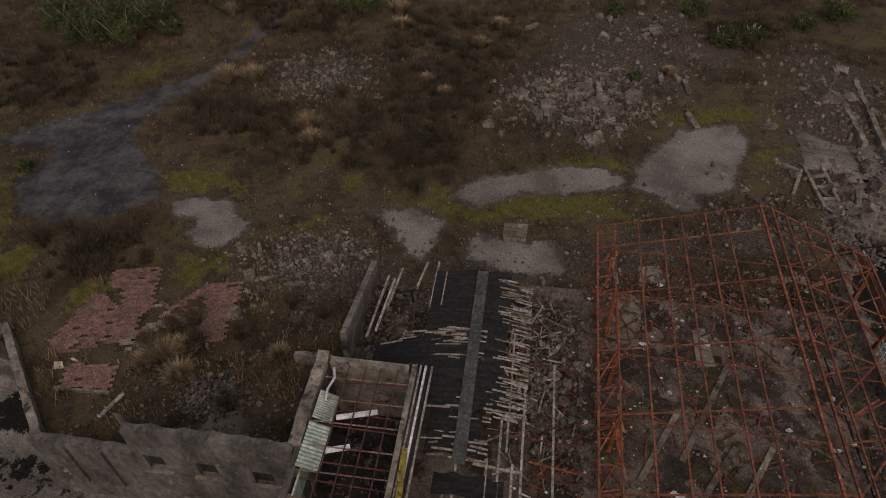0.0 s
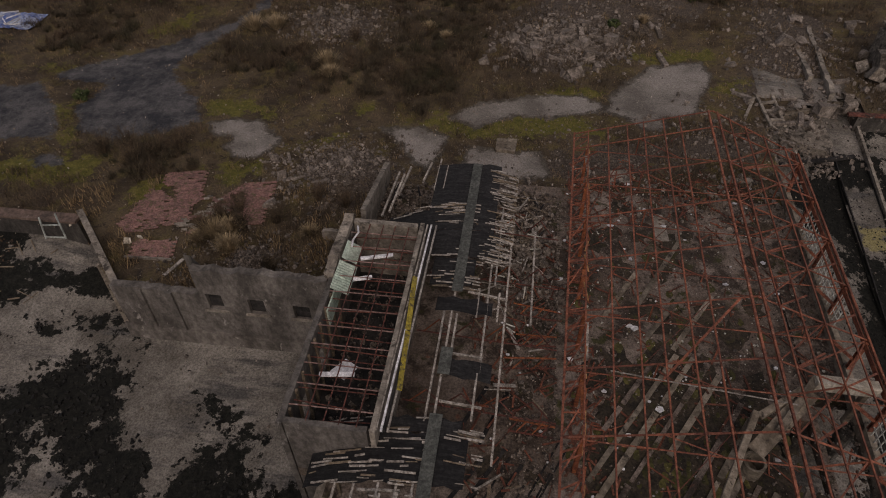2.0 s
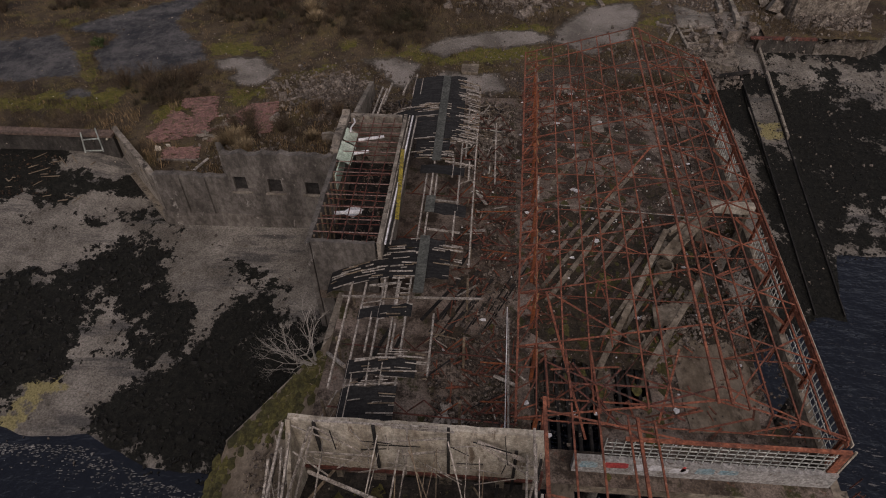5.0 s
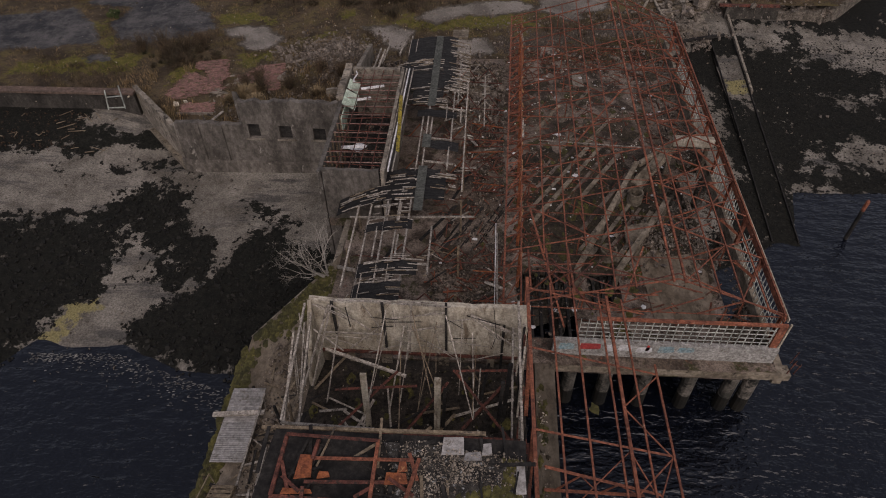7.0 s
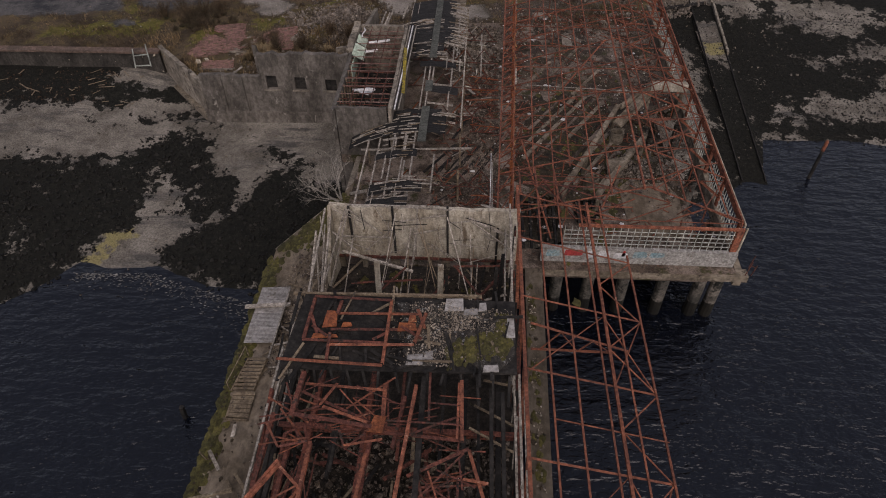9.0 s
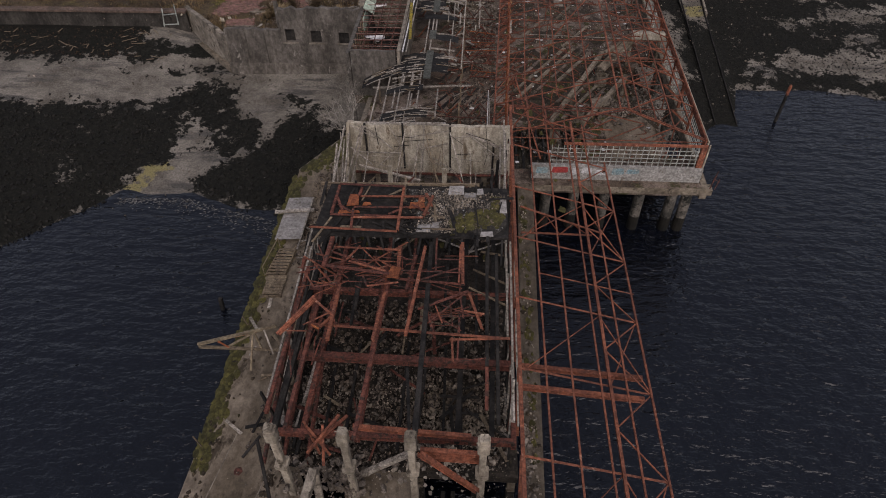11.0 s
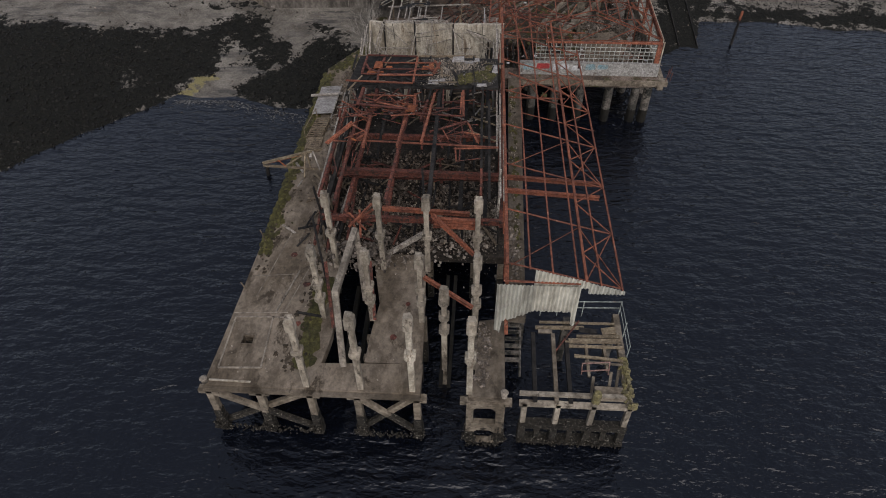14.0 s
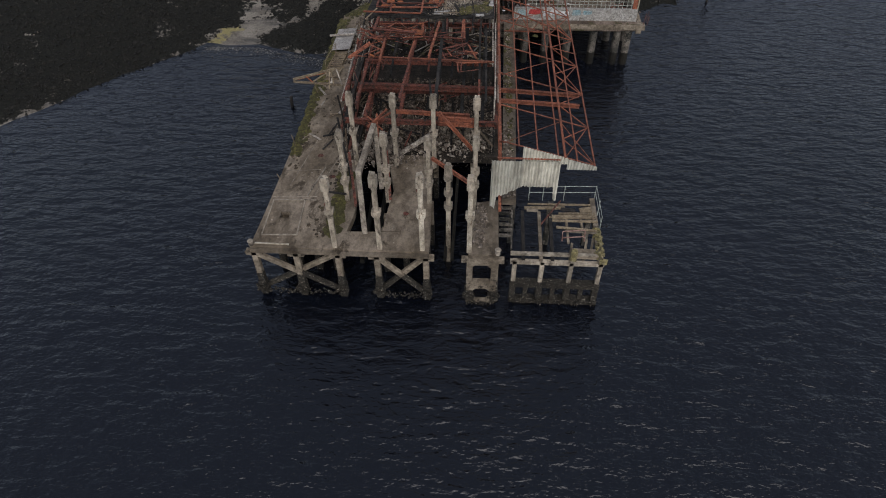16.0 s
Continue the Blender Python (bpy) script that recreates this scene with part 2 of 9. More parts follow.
def beach_material():
    """Shingle and sand, with dark seaweed where the mask lies."""
    n = Nodes("tidal beach")
    sand = n.mix(n.ramp(n.noise(0.3, 7, 0.7), 0.38, 0.62), (0.10, 0.089, 0.074), (0.22, 0.2, 0.171))
    sand = n.mix(n.ramp(n.noise(2.2, 8, 0.8), 0.54, 0.7), sand, (0.10, 0.087, 0.07))
    sand = n.mix(n.ramp(n.noise(0.5, 9, 0.75), 0.62, 0.68), sand, (0.03, 0.026, 0.02))
    sand = n.mix(n.ramp(n.noise(0.55, 7, 0.7, (0.22, 1.1, 1.0)), 0.52, 0.62), sand, (0.078, 0.073, 0.067))
    yellow = n.ramp(n.sums("ADD", n.value("yellow"), n.sums("MULTIPLY", n.sums("SUBTRACT", n.noise(1.2, 6), 0.5), 0.95)), 0.47, 0.55)
    sand = n.mix(n.sums("MULTIPLY", yellow, 0.9), sand, (0.22, 0.19, 0.085))
    weed = n.mix(n.ramp(n.noise(3.0, 7, 0.8), 0.4, 0.7), (0.0065, 0.0068, 0.006), (0.023, 0.0222, 0.0175))
    weed = n.mix(n.ramp(n.noise(7.0, 4, 0.8), 0.68, 0.74), weed, (0.05, 0.052, 0.044))
    edge = n.sums("ADD", n.sums("MULTIPLY", n.sums("SUBTRACT", n.value("weed"), n.sums("MULTIPLY", n.value("bare"), 0.68)), 1.35), n.sums("MULTIPLY", n.sums("ADD", n.sums("SUBTRACT", n.noise(0.7, 9, 0.74), 0.5), n.sums("MULTIPLY", n.sums("SUBTRACT", n.noise(0.24, 3, 0.5), 0.5), 0.55)), 3.9))
    colour = n.mix(n.ramp(edge, 0.66, 0.73), sand, weed)
    grain = n.noise(8.0, 6, 0.8)
    colour = n.mix(1.0, colour, n.mix(n.ramp(grain, 0.4, 0.6), (0.6, 0.6, 0.6), (1.4, 1.4, 1.4)), "MULTIPLY")
    return n.finish(colour, 0.9, 0.0, grain, 0.6, 0.1, 0.12)


BEACH = beach_material()


def floor_material():
    """Yard and shed floor: stained concrete under dirt, moss and crumbs."""
    n = Nodes("littered concrete floor")
    base = n.mix(n.ramp(n.noise(0.22, 6, 0.65), 0.4, 0.6), (0.215, 0.172, 0.14), (0.09, 0.067, 0.05))
    base = n.mix(n.ramp(n.noise(0.5, 8, 0.75), 0.47, 0.57), base, (0.04, 0.029, 0.021))
    base = n.mix(n.ramp(n.noise(0.8, 7, 0.7), 0.56, 0.64), base, (0.042, 0.04, 0.014))
    base = n.mix(n.ramp(n.noise(5.0, 5, 0.8), 0.66, 0.72), base, (0.27, 0.24, 0.21))
    base = n.mix(n.ramp(n.noise(1.3, 7, 0.7), 0.6, 0.7), base, (0.13, 0.055, 0.033))
    grain = n.noise(9.0, 6, 0.8)
    colour = n.mix(1.0, base, n.mix(n.ramp(grain, 0.4, 0.6), (0.6, 0.6, 0.6), (1.4, 1.4, 1.4)), "MULTIPLY")
    return n.finish(colour, 0.85, 0.0, grain, 0.6, 0.08, 0.3)


FLOOR = floor_material()

# ---- shapes ----


class Shape:
    """Points and faces of one mesh."""

    def __init__(self):
        self.v, self.f = [], []

    def add(self, points, faces):
        n = len(self.v)
        self.v += [tuple(p) for p in points]
        self.f += [tuple(i + n for i in f) for f in faces]
        return self

    def box(self, x0, x1, y0, y1, z0, z1):
        p = [(x, y, z) for z in (z0, z1) for x, y in ((x0, y0), (x1, y0), (x1, y1), (x0, y1))]
        return self.add(p, [(3, 2, 1, 0), (4, 5, 6, 7), (0, 1, 5, 4), (1, 2, 6, 5), (2, 3, 7, 6), (3, 0, 4, 7)])

    def bar(self, a, b, outline, up=(0, 0, 1)):
        """A straight member from a to b whose section is the outline, in (side, up)."""
        a, b = Vector(a), Vector(b)
        d = (b - a).normalized()
        up = Vector(up)
        if abs(d.dot(up)) > 0.95:
            up = Vector((0, 1, 0)) if abs(d.y) < 0.9 else Vector((1, 0, 0))
        s = d.cross(up).normalized()
        u = s.cross(d)
        k = len(outline)
        p = [c + s * i + u * j for c in (a, b) for i, j in outline]
        f = [(i, (i + 1) % k, k + (i + 1) % k, k + i) for i in range(k)]
        return self.add(p, [tuple(reversed(range(k))), tuple(range(k, 2 * k)), *f])

    def rod(self, a, b, w, h=None, up=(0, 0, 1)):
        h = h or w
        c = min(w, h) * 0.09
        w, h = w / 2, h / 2
        return self.bar(a, b, [(-w + c, -h), (w - c, -h), (w, -h + c), (w, h - c), (w - c, h), (-w + c, h), (-w, h - c), (-w, -h + c)], up)

    def plank(self, a, b, w, h, up=(0, 0, 1)):
        w, h = w / 2, h / 2
        return self.bar(a, b, [(-w, -h), (w, -h), (w, h), (-w, h)], up)

    def ibeam(self, a, b, w, h, up=(0, 0, 1)):
        t = 0.14 * w + 0.01
        x, y = w / 2, h / 2
        return self.bar(a, b, [(-x, -y), (x, -y), (x, -y + t), (t / 2, -y + t), (t / 2, y - t), (x, y - t), (x, y), (-x, y), (-x, y - t), (-t / 2, y - t), (-t / 2, -y + t), (-x, -y + t)], up)

    def angle(self, a, b, w, up=(0, 0, 1)):
        t = 0.16 * w
        return self.bar(a, b, [(-w / 2, -w / 2), (-w / 2 + t, -w / 2), (-w / 2 + t, w / 2 - t), (w / 2, w / 2 - t), (w / 2, w / 2), (-w / 2, w / 2)], up)

    def tube(self, path, radii, sides=7):
        path = [Vector(p) for p in path]
        rings = []
        for i, p in enumerate(path):
            d = (path[min(i + 1, len(path) - 1)] - path[max(i - 1, 0)]).normalized()
            s = d.cross((0, 0, 1) if abs(d.z) < 0.9 else (1, 0, 0)).normalized()
            u = s.cross(d)
            rings += [p + (s * math.cos(k * math.tau / sides) + u * math.sin(k * math.tau / sides)) * radii[i] for k in range(sides)]
        f = [(i * sides + k, i * sides + (k + 1) % sides, (i + 1) * sides + (k + 1) % sides, (i + 1) * sides + k) for i in range(len(path) - 1) for k in range(sides)]
        return self.add(rings, f + [tuple(reversed(range(sides))), tuple(range(len(rings) - sides, len(rings)))])

    def stone(self, c, s, r):
        """A broken lump at c, about s across, drawn with the random source r."""
        q = Euler((r.uniform(0, 6.3), r.uniform(0, 6.3), r.uniform(0, 6.3))).to_matrix()
        k = (r.uniform(0.5, 1), r.uniform(0.35, 0.9), r.uniform(0.25, 0.7))
        p = [Vector(c) + q @ Vector((x * k[0] * s * r.uniform(0.3, 0.55), y * k[1] * s * r.uniform(0.3, 0.55), z * k[2] * s * r.uniform(0.3, 0.55))) for z in (-1, 1) for x, y in ((-1, -1), (1, -1), (1, 1), (-1, 1))]
        return self.add(p, [(3, 2, 1, 0), (4, 5, 6, 7), (0, 1, 5, 4), (1, 2, 6, 5), (2, 3, 7, 6), (3, 0, 4, 7)])

    def slab(self, outline, z0, z1):
        """A plate with the outline given counter-clockwise in (x, y)."""
        k = len(outline)
        p = [(x, y, z) for z in (z0, z1) for x, y in outline]
        return self.add(p, [tuple(reversed(range(k))), tuple(range(k, 2 * k)), *[(i, (i + 1) % k, k + (i + 1) % k, k + i) for i in range(k)]])

    def wall(self, a, b, thick, z0, z1, holes=(), top=None, r=None):
        """A wall along a-b (x, y) with holes (start, end, low, high) and a ragged top."""
        a, b = Vector((*a, 0)), Vector((*b, 0))
        d = b - a
        length = d.length
        d = d / length
        s = Vector((-d.y, d.x, 0)) * thick / 2
        us = sorted({0.0, length, *[h[0] for h in holes], *[h[1] for h in holes], *np.arange(0.6, length - 0.3, 0.6).tolist()})
        zs = sorted({z0, z1, *[h[2] for h in holes], *[h[3] for h in holes]})
        nu, nz = len(us), len(zs)
        p = []
        for side in (-1, 1):
            for j, z in enumerate(zs):
                for u in us:
                    zz = z
                    if j == nz - 1 and top:
                        zz = z + top(u)
                    p.append(a + d * u + s * side + Vector((0, 0, zz)))
        def idx(side, j, i):
            return side * nu * nz + j * nu + i
        def solid(j, i):
            if not (0 <= i < nu - 1 and 0 <= j < nz - 1):
                return False
            u, z = (us[i] + us[i + 1]) / 2, (zs[j] + zs[j + 1]) / 2
            return not any(h[0] < u < h[1] and h[2] < z < h[3] for h in holes)
        f = []
        for j in range(nz - 1):
            for i in range(nu - 1):
                if not solid(j, i):
                    continue
                f.append((idx(0, j, i), idx(0, j, i + 1), idx(0, j + 1, i + 1), idx(0, j + 1, i)))
                f.append((idx(1, j, i), idx(1, j + 1, i), idx(1, j + 1, i + 1), idx(1, j, i + 1)))
                if not solid(j - 1, i):
                    f.append((idx(0, j, i), idx(1, j, i), idx(1, j, i + 1), idx(0, j, i + 1)))
                if not solid(j + 1, i):
                    f.append((idx(0, j + 1, i), idx(0, j + 1, i + 1), idx(1, j + 1, i + 1), idx(1, j + 1, i)))
                if not solid(j, i - 1):
                    f.append((idx(0, j, i), idx(0, j + 1, i), idx(1, j + 1, i), idx(1, j, i)))
                if not solid(j, i + 1):
                    f.append((idx(0, j, i + 1), idx(1, j, i + 1), idx(1, j + 1, i + 1), idx(0, j + 1, i + 1)))
        return self.add(p, f)

    def mesh(self, name, material):
        me = bpy.data.meshes.new(name)
        me.from_pydata(self.v, [], self.f)
        me.materials.append(material)
        me.validate()
        me.update()
        return me


def thing(name, label, category, group="", kind="", at=(0, 0, 0)):
    ob = new(name)
    ob.location = at
    return tagged(ob, label, category, group, kind)


def part(name, shape, material, parent, label=""):
    """Links a shape as one mesh under a thing or a part; its points are in the world's metres."""
    ob = new(name, shape.mesh(name, material))
    up = parent
    off = Vector((0, 0, 0))
    while up:
        off += up.location
        up = up.parent
    ob.parent = parent
    ob.location = -off
    return tagged(ob, label)


def whole(name, shape, material, label, category, group="", kind=""):
    """A thing or a piece of the setting that is one mesh."""
    return tagged(new(name, shape.mesh(name, material)), label, category, group, kind)


def ragged(seed, size, step=0.6):
    """An uneven broken edge: a height along a wall."""
    def height(u):
        return size * (noise.noise((u / step, seed * 7.3, 0.0)) - 0.4 + 0.5 * noise.noise((u / step * 3, seed * 3.1, 5.0)))
    return height

# ---- ground, beach, sea ----


def inside(xs, ys, outline, soft=3.5):
    """1 inside the outline, falling to 0 across its edge."""
    best = np.full(xs.shape, 1e9)
    within = np.zeros(xs.shape, bool)
    k = len(outline)
    for i in range(k):
        (ax, ay), (bx, by) = outline[i], outline[(i + 1) % k]
        dx, dy = bx - ax, by - ay
        s = np.clip(((xs - ax) * dx + (ys - ay) * dy) / (dx * dx + dy * dy), 0, 1)
        best = np.minimum(best, np.hypot(xs - ax - s * dx, ys - ay - s * dy))
        cross = (ay > ys) != (by > ys)
        with np.errstate(divide="ignore", invalid="ignore"):
            within ^= cross & (xs < (bx - ax) * (ys - ay) / (by - ay if by != ay else 1e-9) + ax)
    return np.clip(0.5 + np.where(within, best, -best) / soft, 0, 1)


def within(x, y, outline):
    odd = False
    ax, ay = outline[-1]
    for bx, by in outline:
        if (ay > y) != (by > y) and x < (bx - ax) * (y - ay) / (by - ay) + ax:
            odd = not odd
        ax, ay = bx, by
    return odd


def waves(xs, ys, size, seed):
    """Smooth uneven ground out of a few slanted waves."""
    r = random.Random(seed)
    out = np.zeros(xs.shape)
    for _ in range(9):
        a, k = r.uniform(0, 6.3), r.uniform(0.5, 1.8) / size
        out += np.sin(xs * math.cos(a) * k + ys * math.sin(a) * k + r.uniform(0, 6.3))
    return out / 9


CONCRETE_PATCHES = (
    ((-10.1, 32.3), (-6.6, 32.9), (-4.5, 31.8), (-4.9, 29.3), (-5.6, 27.9), (-6.6, 28.5), (-8.1, 30.5)),
    ((-4.8, 34.3), (-2.6, 36.4), (1.8, 38.3), (5.9, 39.0), (7.9, 37.9), (7.6, 36.8), (3.4, 35.4), (0.7, 35.3), (-1.6, 33.8), (-2.5, 32.8), (-3.2, 33.6)),
    ((8.4, 39.0), (9.8, 41.6), (12.3, 44.6), (16.8, 46.0), (17.4, 43.4), (16.2, 40.3), (15.3, 37.5), (12.5, 36.6), (13.0, 35.2), (11.0, 34.5), (9.7, 36.2), (8.2, 36.9)),
    ((-2.8, 30.7), (3.1, 30.9), (3.5, 27.9), (0.7, 27.5), (-2.8, 28.8)),
    ((-24.2, 31.6), (-22.4, 32.2), (-20.2, 32.2), (-18.5, 30.8), (-17.4, 29.9), (-17.8, 28.5), (-18.7, 27.4), (-20.4, 27.3), (-21.8, 28.6), (-21.4, 29.4), (-22.0, 30.0), (-23.1, 29.8)),
    ((20.6, 33.0), (24.0, 33.0), (26.5, 36.0), (28.5, 44.0), (25.5, 44.0), (22.0, 37.5)),
    ((-15.6, 17.4), (-14.4, 17.8), (-12.2, 15.4), (-11.8, 14.2), (-14.6, 13.6), (-15.0, 15.6)),
)
ASPHALT = (
    ((-41.3, 37.3), (-37.2, 40.5), (-32.9, 44.0), (-28.7, 48.7), (-25.0, 58.0), (-23.4, 58.0), (-27.3, 48.8), (-28.7, 45.5), (-30.9, 40.5), (-30.5, 38.3), (-26.6, 34.4), (-24.9, 31.6), (-26.8, 29.8), (-31.0, 28.2), (-34.0, 28.9), (-36.5, 32.0), (-35.6, 34.0), (-35.6, 36.1), (-40.8, 36.4)),
    ((-56, 32.5), (-47.2, 34.0), (-41.7, 35.6), (-36.5, 30.0), (-35.9, 27.9), (-42.2, 26.6), (-56, 25)),
    ((-35.9, 25.2), (-34.4, 25.9), (-33.0, 24.7), (-34.8, 24.1)),
)
MOSS = (
    ((-26.8, 23.1), (-23.5, 25.4), (-23.5, 22.3), (-26.3, 20.6)),
    ((-21.9, 25.9), (-20.0, 27.3), (-17.6, 28.0), (-17.9, 25.1), (-19.7, 23.8)),
    ((-17.6, 28.8), (-12.5, 31.7), (-12.2, 30.2), (-16.9, 29.2)),
    ((-42.8, 39.0), (-39.2, 38.8), (-41.0, 36.5), (-44.6, 37.9)),
    ((-39.0, 32.2), (-36.7, 32.6), (-32.0, 25.2), (-30.6, 25.0), (-29.7, 23.1), (-31.9, 22.6), (-35.4, 27.9)),
    ((-37.0, 46.3), (-33.3, 50.9), (-32.0, 47.2), (-35.5, 44.2)),
    ((-26.1, 34.6), (-21.0, 35.2), (-18.6, 32.8), (-24.7, 32.3)),
    ((-9, 33.5), (-2, 36), (5, 40.5), (8, 40.2), (6, 36), (10, 33), (5, 33.2), (-3, 31.6)),
    ((9, 46), (18, 48.5), (19, 46.5), (12, 44.8)),
    ((-14, 33.6), (-9.5, 34), (-12, 35.4)),
    ((16, 41), (20, 44), (24, 45), (20, 40)),
    ((-42, 24), (-30, 26.5), (-31, 22.5), (-42, 21.5)),
)
STONY = (
    ((-4, 47), (6, 64), (16, 66), (20, 56), (12, 48), (6, 41), (1, 42)),
    ((-22.9, 49.5), (-17.6, 54.4), (-12.0, 50.7), (-13.4, 44.8), (-19.3, 45.0)),
    ((-15.6, 27.4), (-11.5, 30.2), (-7.9, 29.5), (-7.0, 26.6), (-8.6, 21), (-11.3, 21.1), (-14.3, 24.6)),
    ((18, 38), (28, 44), (31, 56), (24, 62), (21, 50)),
    ((-8, 26), (5, 27), (20, 32), (22, 38), (8, 33), (-6, 28)),
)


def land_height(x, y):
    base = 4.68 + np.clip(y - 18, 0, 200) * 0.018
    yard = np.clip((y - 27.5) / 5, 0, 1) + np.clip((-8.6 - x) / 3, 0, 1)
    base = 4.6 + (base - 4.6) * np.clip(yard, 0, 1)
    return base + 0.16 * waves(x, y, 2.2, 3) * np.clip(yard, 0, 1)


def pile_height(x, y):
    """Heaps of rubble and overgrown spoil on the waste ground."""
    out = np.zeros(x.shape)
    for cx, cy, rx, ry, h in ((4, 50, 7, 6, 1.3), (10, 58, 8, 7, 1.8), (-17.5, 49, 5, 4, 0.8), (-11.5, 26, 3.5, 3, 0.7), (24, 52, 5, 9, 0.9), (-8, 42, 10, 6, 1.0), (-30, 62, 14, 8, 2.5), (5, 78, 24, 9, 2.5), (-13, 40, 6, 4, 0.6)):
        out += h * np.exp(-((x - cx) / rx) ** 2 - ((y - cy) / ry) ** 2)
    return out


def land(x, y):
    if x < -28.2:
        return y > 18.7
    if x < -22:
        return y > 19.0 - (x + 28.2) * 1.0
    if x < -8.4:
        return y > 12.9
    if x < 20.4:
        return y > 25.5
    if x < 29.2:
        return y > 38 + (x - 20.4) * 0.45
    return y > 39.6 + max(0.0, x - 40) * 1.1


def sheet(name, xs, ys, height, keep, material, masks, label, category):
    gx, gy = np.meshgrid(xs, ys)
    z = height(gx, gy)
    w = len(xs)
    points = np.stack([gx.ravel(), gy.ravel(), z.ravel()], 1)
    faces = [(j * w + i, j * w + i + 1, (j + 1) * w + i + 1, (j + 1) * w + i) for j in range(len(ys) - 1) for i in range(w - 1) if keep((xs[i] + xs[i + 1]) / 2, (ys[j] + ys[j + 1]) / 2)]
    me = bpy.data.meshes.new(name)
    me.from_pydata(points.tolist(), [], faces)
    me.materials.append(material)
    me.polygons.foreach_set("use_smooth", [True] * len(me.polygons))
    for mask, outlines in masks.items():
        total = np.zeros(gx.size)
        for o in outlines:
            total = np.maximum(total, inside(gx.ravel(), gy.ravel(), o, 1.6 if mask in ("concrete", "asphalt") else 3.5))
        me.attributes.new(mask, "FLOAT", "POINT").data.foreach_set("value", total.astype(np.float32))
    me.validate()
    me.update()
    return tagged(new(name, me), label, category, "", "structure")


far = [150, 300, 700, 1600]
land_x = np.array([-f for f in reversed(far)] + np.arange(-70, 62, 0.45).tolist() + far)
land_y = np.array(np.arange(12.9, 96, 0.45).tolist() + far)
sheet("ground", land_x, land_y, lambda x, y: land_height(x, y) + pile_height(x, y), land, GROUND, {"concrete": CONCRETE_PATCHES, "asphalt": ASPHALT, "moss": MOSS, "stony": STONY}, "overgrown brown waste ground with moss and broken concrete", "ground")

SHORE = ((-80, -60), (-39, -19), (-34.2, -12.6), (-27, -5.2), (-21, -5.0), (-14, -7.2), (-10, -8), (20, 4), (24, 6), (27.5, 9), (29, 13.6), (36, 14.3), (44, 12.5), (80, 8))


def beach_height(x, y):
    edge = np.interp(x, [p[0] for p in SHORE], [p[1] for p in SHORE])
    d = y - edge
    slope = np.where(x > 10, 0.1, 0.09)
    z = np.where(d > 0, d * slope, d * 0.15)
    rise = 1.1 * np.clip((y - 32) / 7, 0, 1.3) * np.clip((x - 19) / 2, 0, 1) * np.clip((42 - x) / 6, 0, 1)
    rise = rise - 0.45 * np.clip((x - 25) / 0.5, 0, 1) * np.clip((29 - x) / 0.5, 0, 1) * np.clip((y - 34) / 4, 0, 1)
    rise = rise + 1.5 * np.clip((y - 38) / 3, 0, 1) * np.clip((x - 19) / 2, 0, 1) * np.clip((25.8 - x) / 0.8, 0, 1)
    rise = rise + 1.1 * np.clip((y - 40.6) / 1.6, 0, 1) * np.clip((x - 25) / 0.8, 0, 1) * np.clip((29.6 - x) / 0.8, 0, 1)
    rise = rise + 0.75 * np.clip((y - 14.2) / 3.5, 0, 1) * np.clip((-26 - x) / 4, 0, 1)
    return np.minimum(z, 2.6) + rise + 0.09 * waves(x, y, 1.6, 8) + 0.05 * waves(x, y, 0.7, 9)


WEED_WEST = (
    ((-46, 5.5), (-39.6, 5.6), (-35.3, 6.4), (-30.2, 6.6), (-26.7, 4.1), (-25.1, 2.3), (-23.6, 0.2), (-24.2, -1.1), (-26.4, -2.0), (-27.2, -5.2), (-34, -14), (-60, -40), (-60, 6)),
    ((-28.0, 7.7), (-27.1, 9.9), (-24.6, 11.1), (-21.2, 10.7), (-20.0, 9.2), (-20.6, 7.0), (-17.6, 4.3), (-17.8, 2.9), (-20.1, 1.9), (-22.9, 3.1), (-25.8, 4.4)),
    ((-22.8, -0.5), (-19.2, -1.1), (-17.7, 1.5), (-14.1, 5.8), (-9.0, 4.1), (-6, 1), (-6, -9), (-12.6, -7.6), (-17.6, -6.2), (-21.6, -4.3), (-20.6, -2.0)),
)
WEED_MID = (
    ((-21.5, 4.5), (-17.3, 4.6), (-16.6, 1.0), (-19.8, -0.9), (-23, 1.2)),
    ((-29.0, 5.4), (-25.2, 6.4), (-24.0, 3.2), (-27.0, 2.6)),
)
WEED_UPPER = (
    ((-60, 19.5), (-33.0, 19.5), (-31.8, 17.4), (-28.5, 17.2), (-25.0, 17.6), (-24.6, 14.8), (-29.0, 14.2), (-33, 13.8), (-38.5, 12.4), (-60, 12.6)),
    ((-15.7, 8.2), (-13.6, 8.5), (-13.0, 6.5), (-13.6, 6.2)),
    ((-30.0, 12.6), (-27.0, 13.4), (-22.6, 14.2), (-22.6, 12.8), (-29.5, 11.6)),
)
WEED_EAST = (((19, 2), (24, 4), (26, 8), (29, 11), (44, 10), (74, 6), (74, 70), (44, 70), (40, 45), (26, 45), (22.5, 30), (23.5, 16)),)
WEED = (*WEED_WEST, *WEED_MID, *WEED_UPPER, *WEED_EAST)
YELLOW_SAND = (((-26.2, -1.5), (-24.1, -0.9), (-23.8, -1.9), (-25.7, -2.9)), ((-27.2, -3.7), (-25.2, -3.2), (-25.0, -4.1), (-26.6, -5.1)))
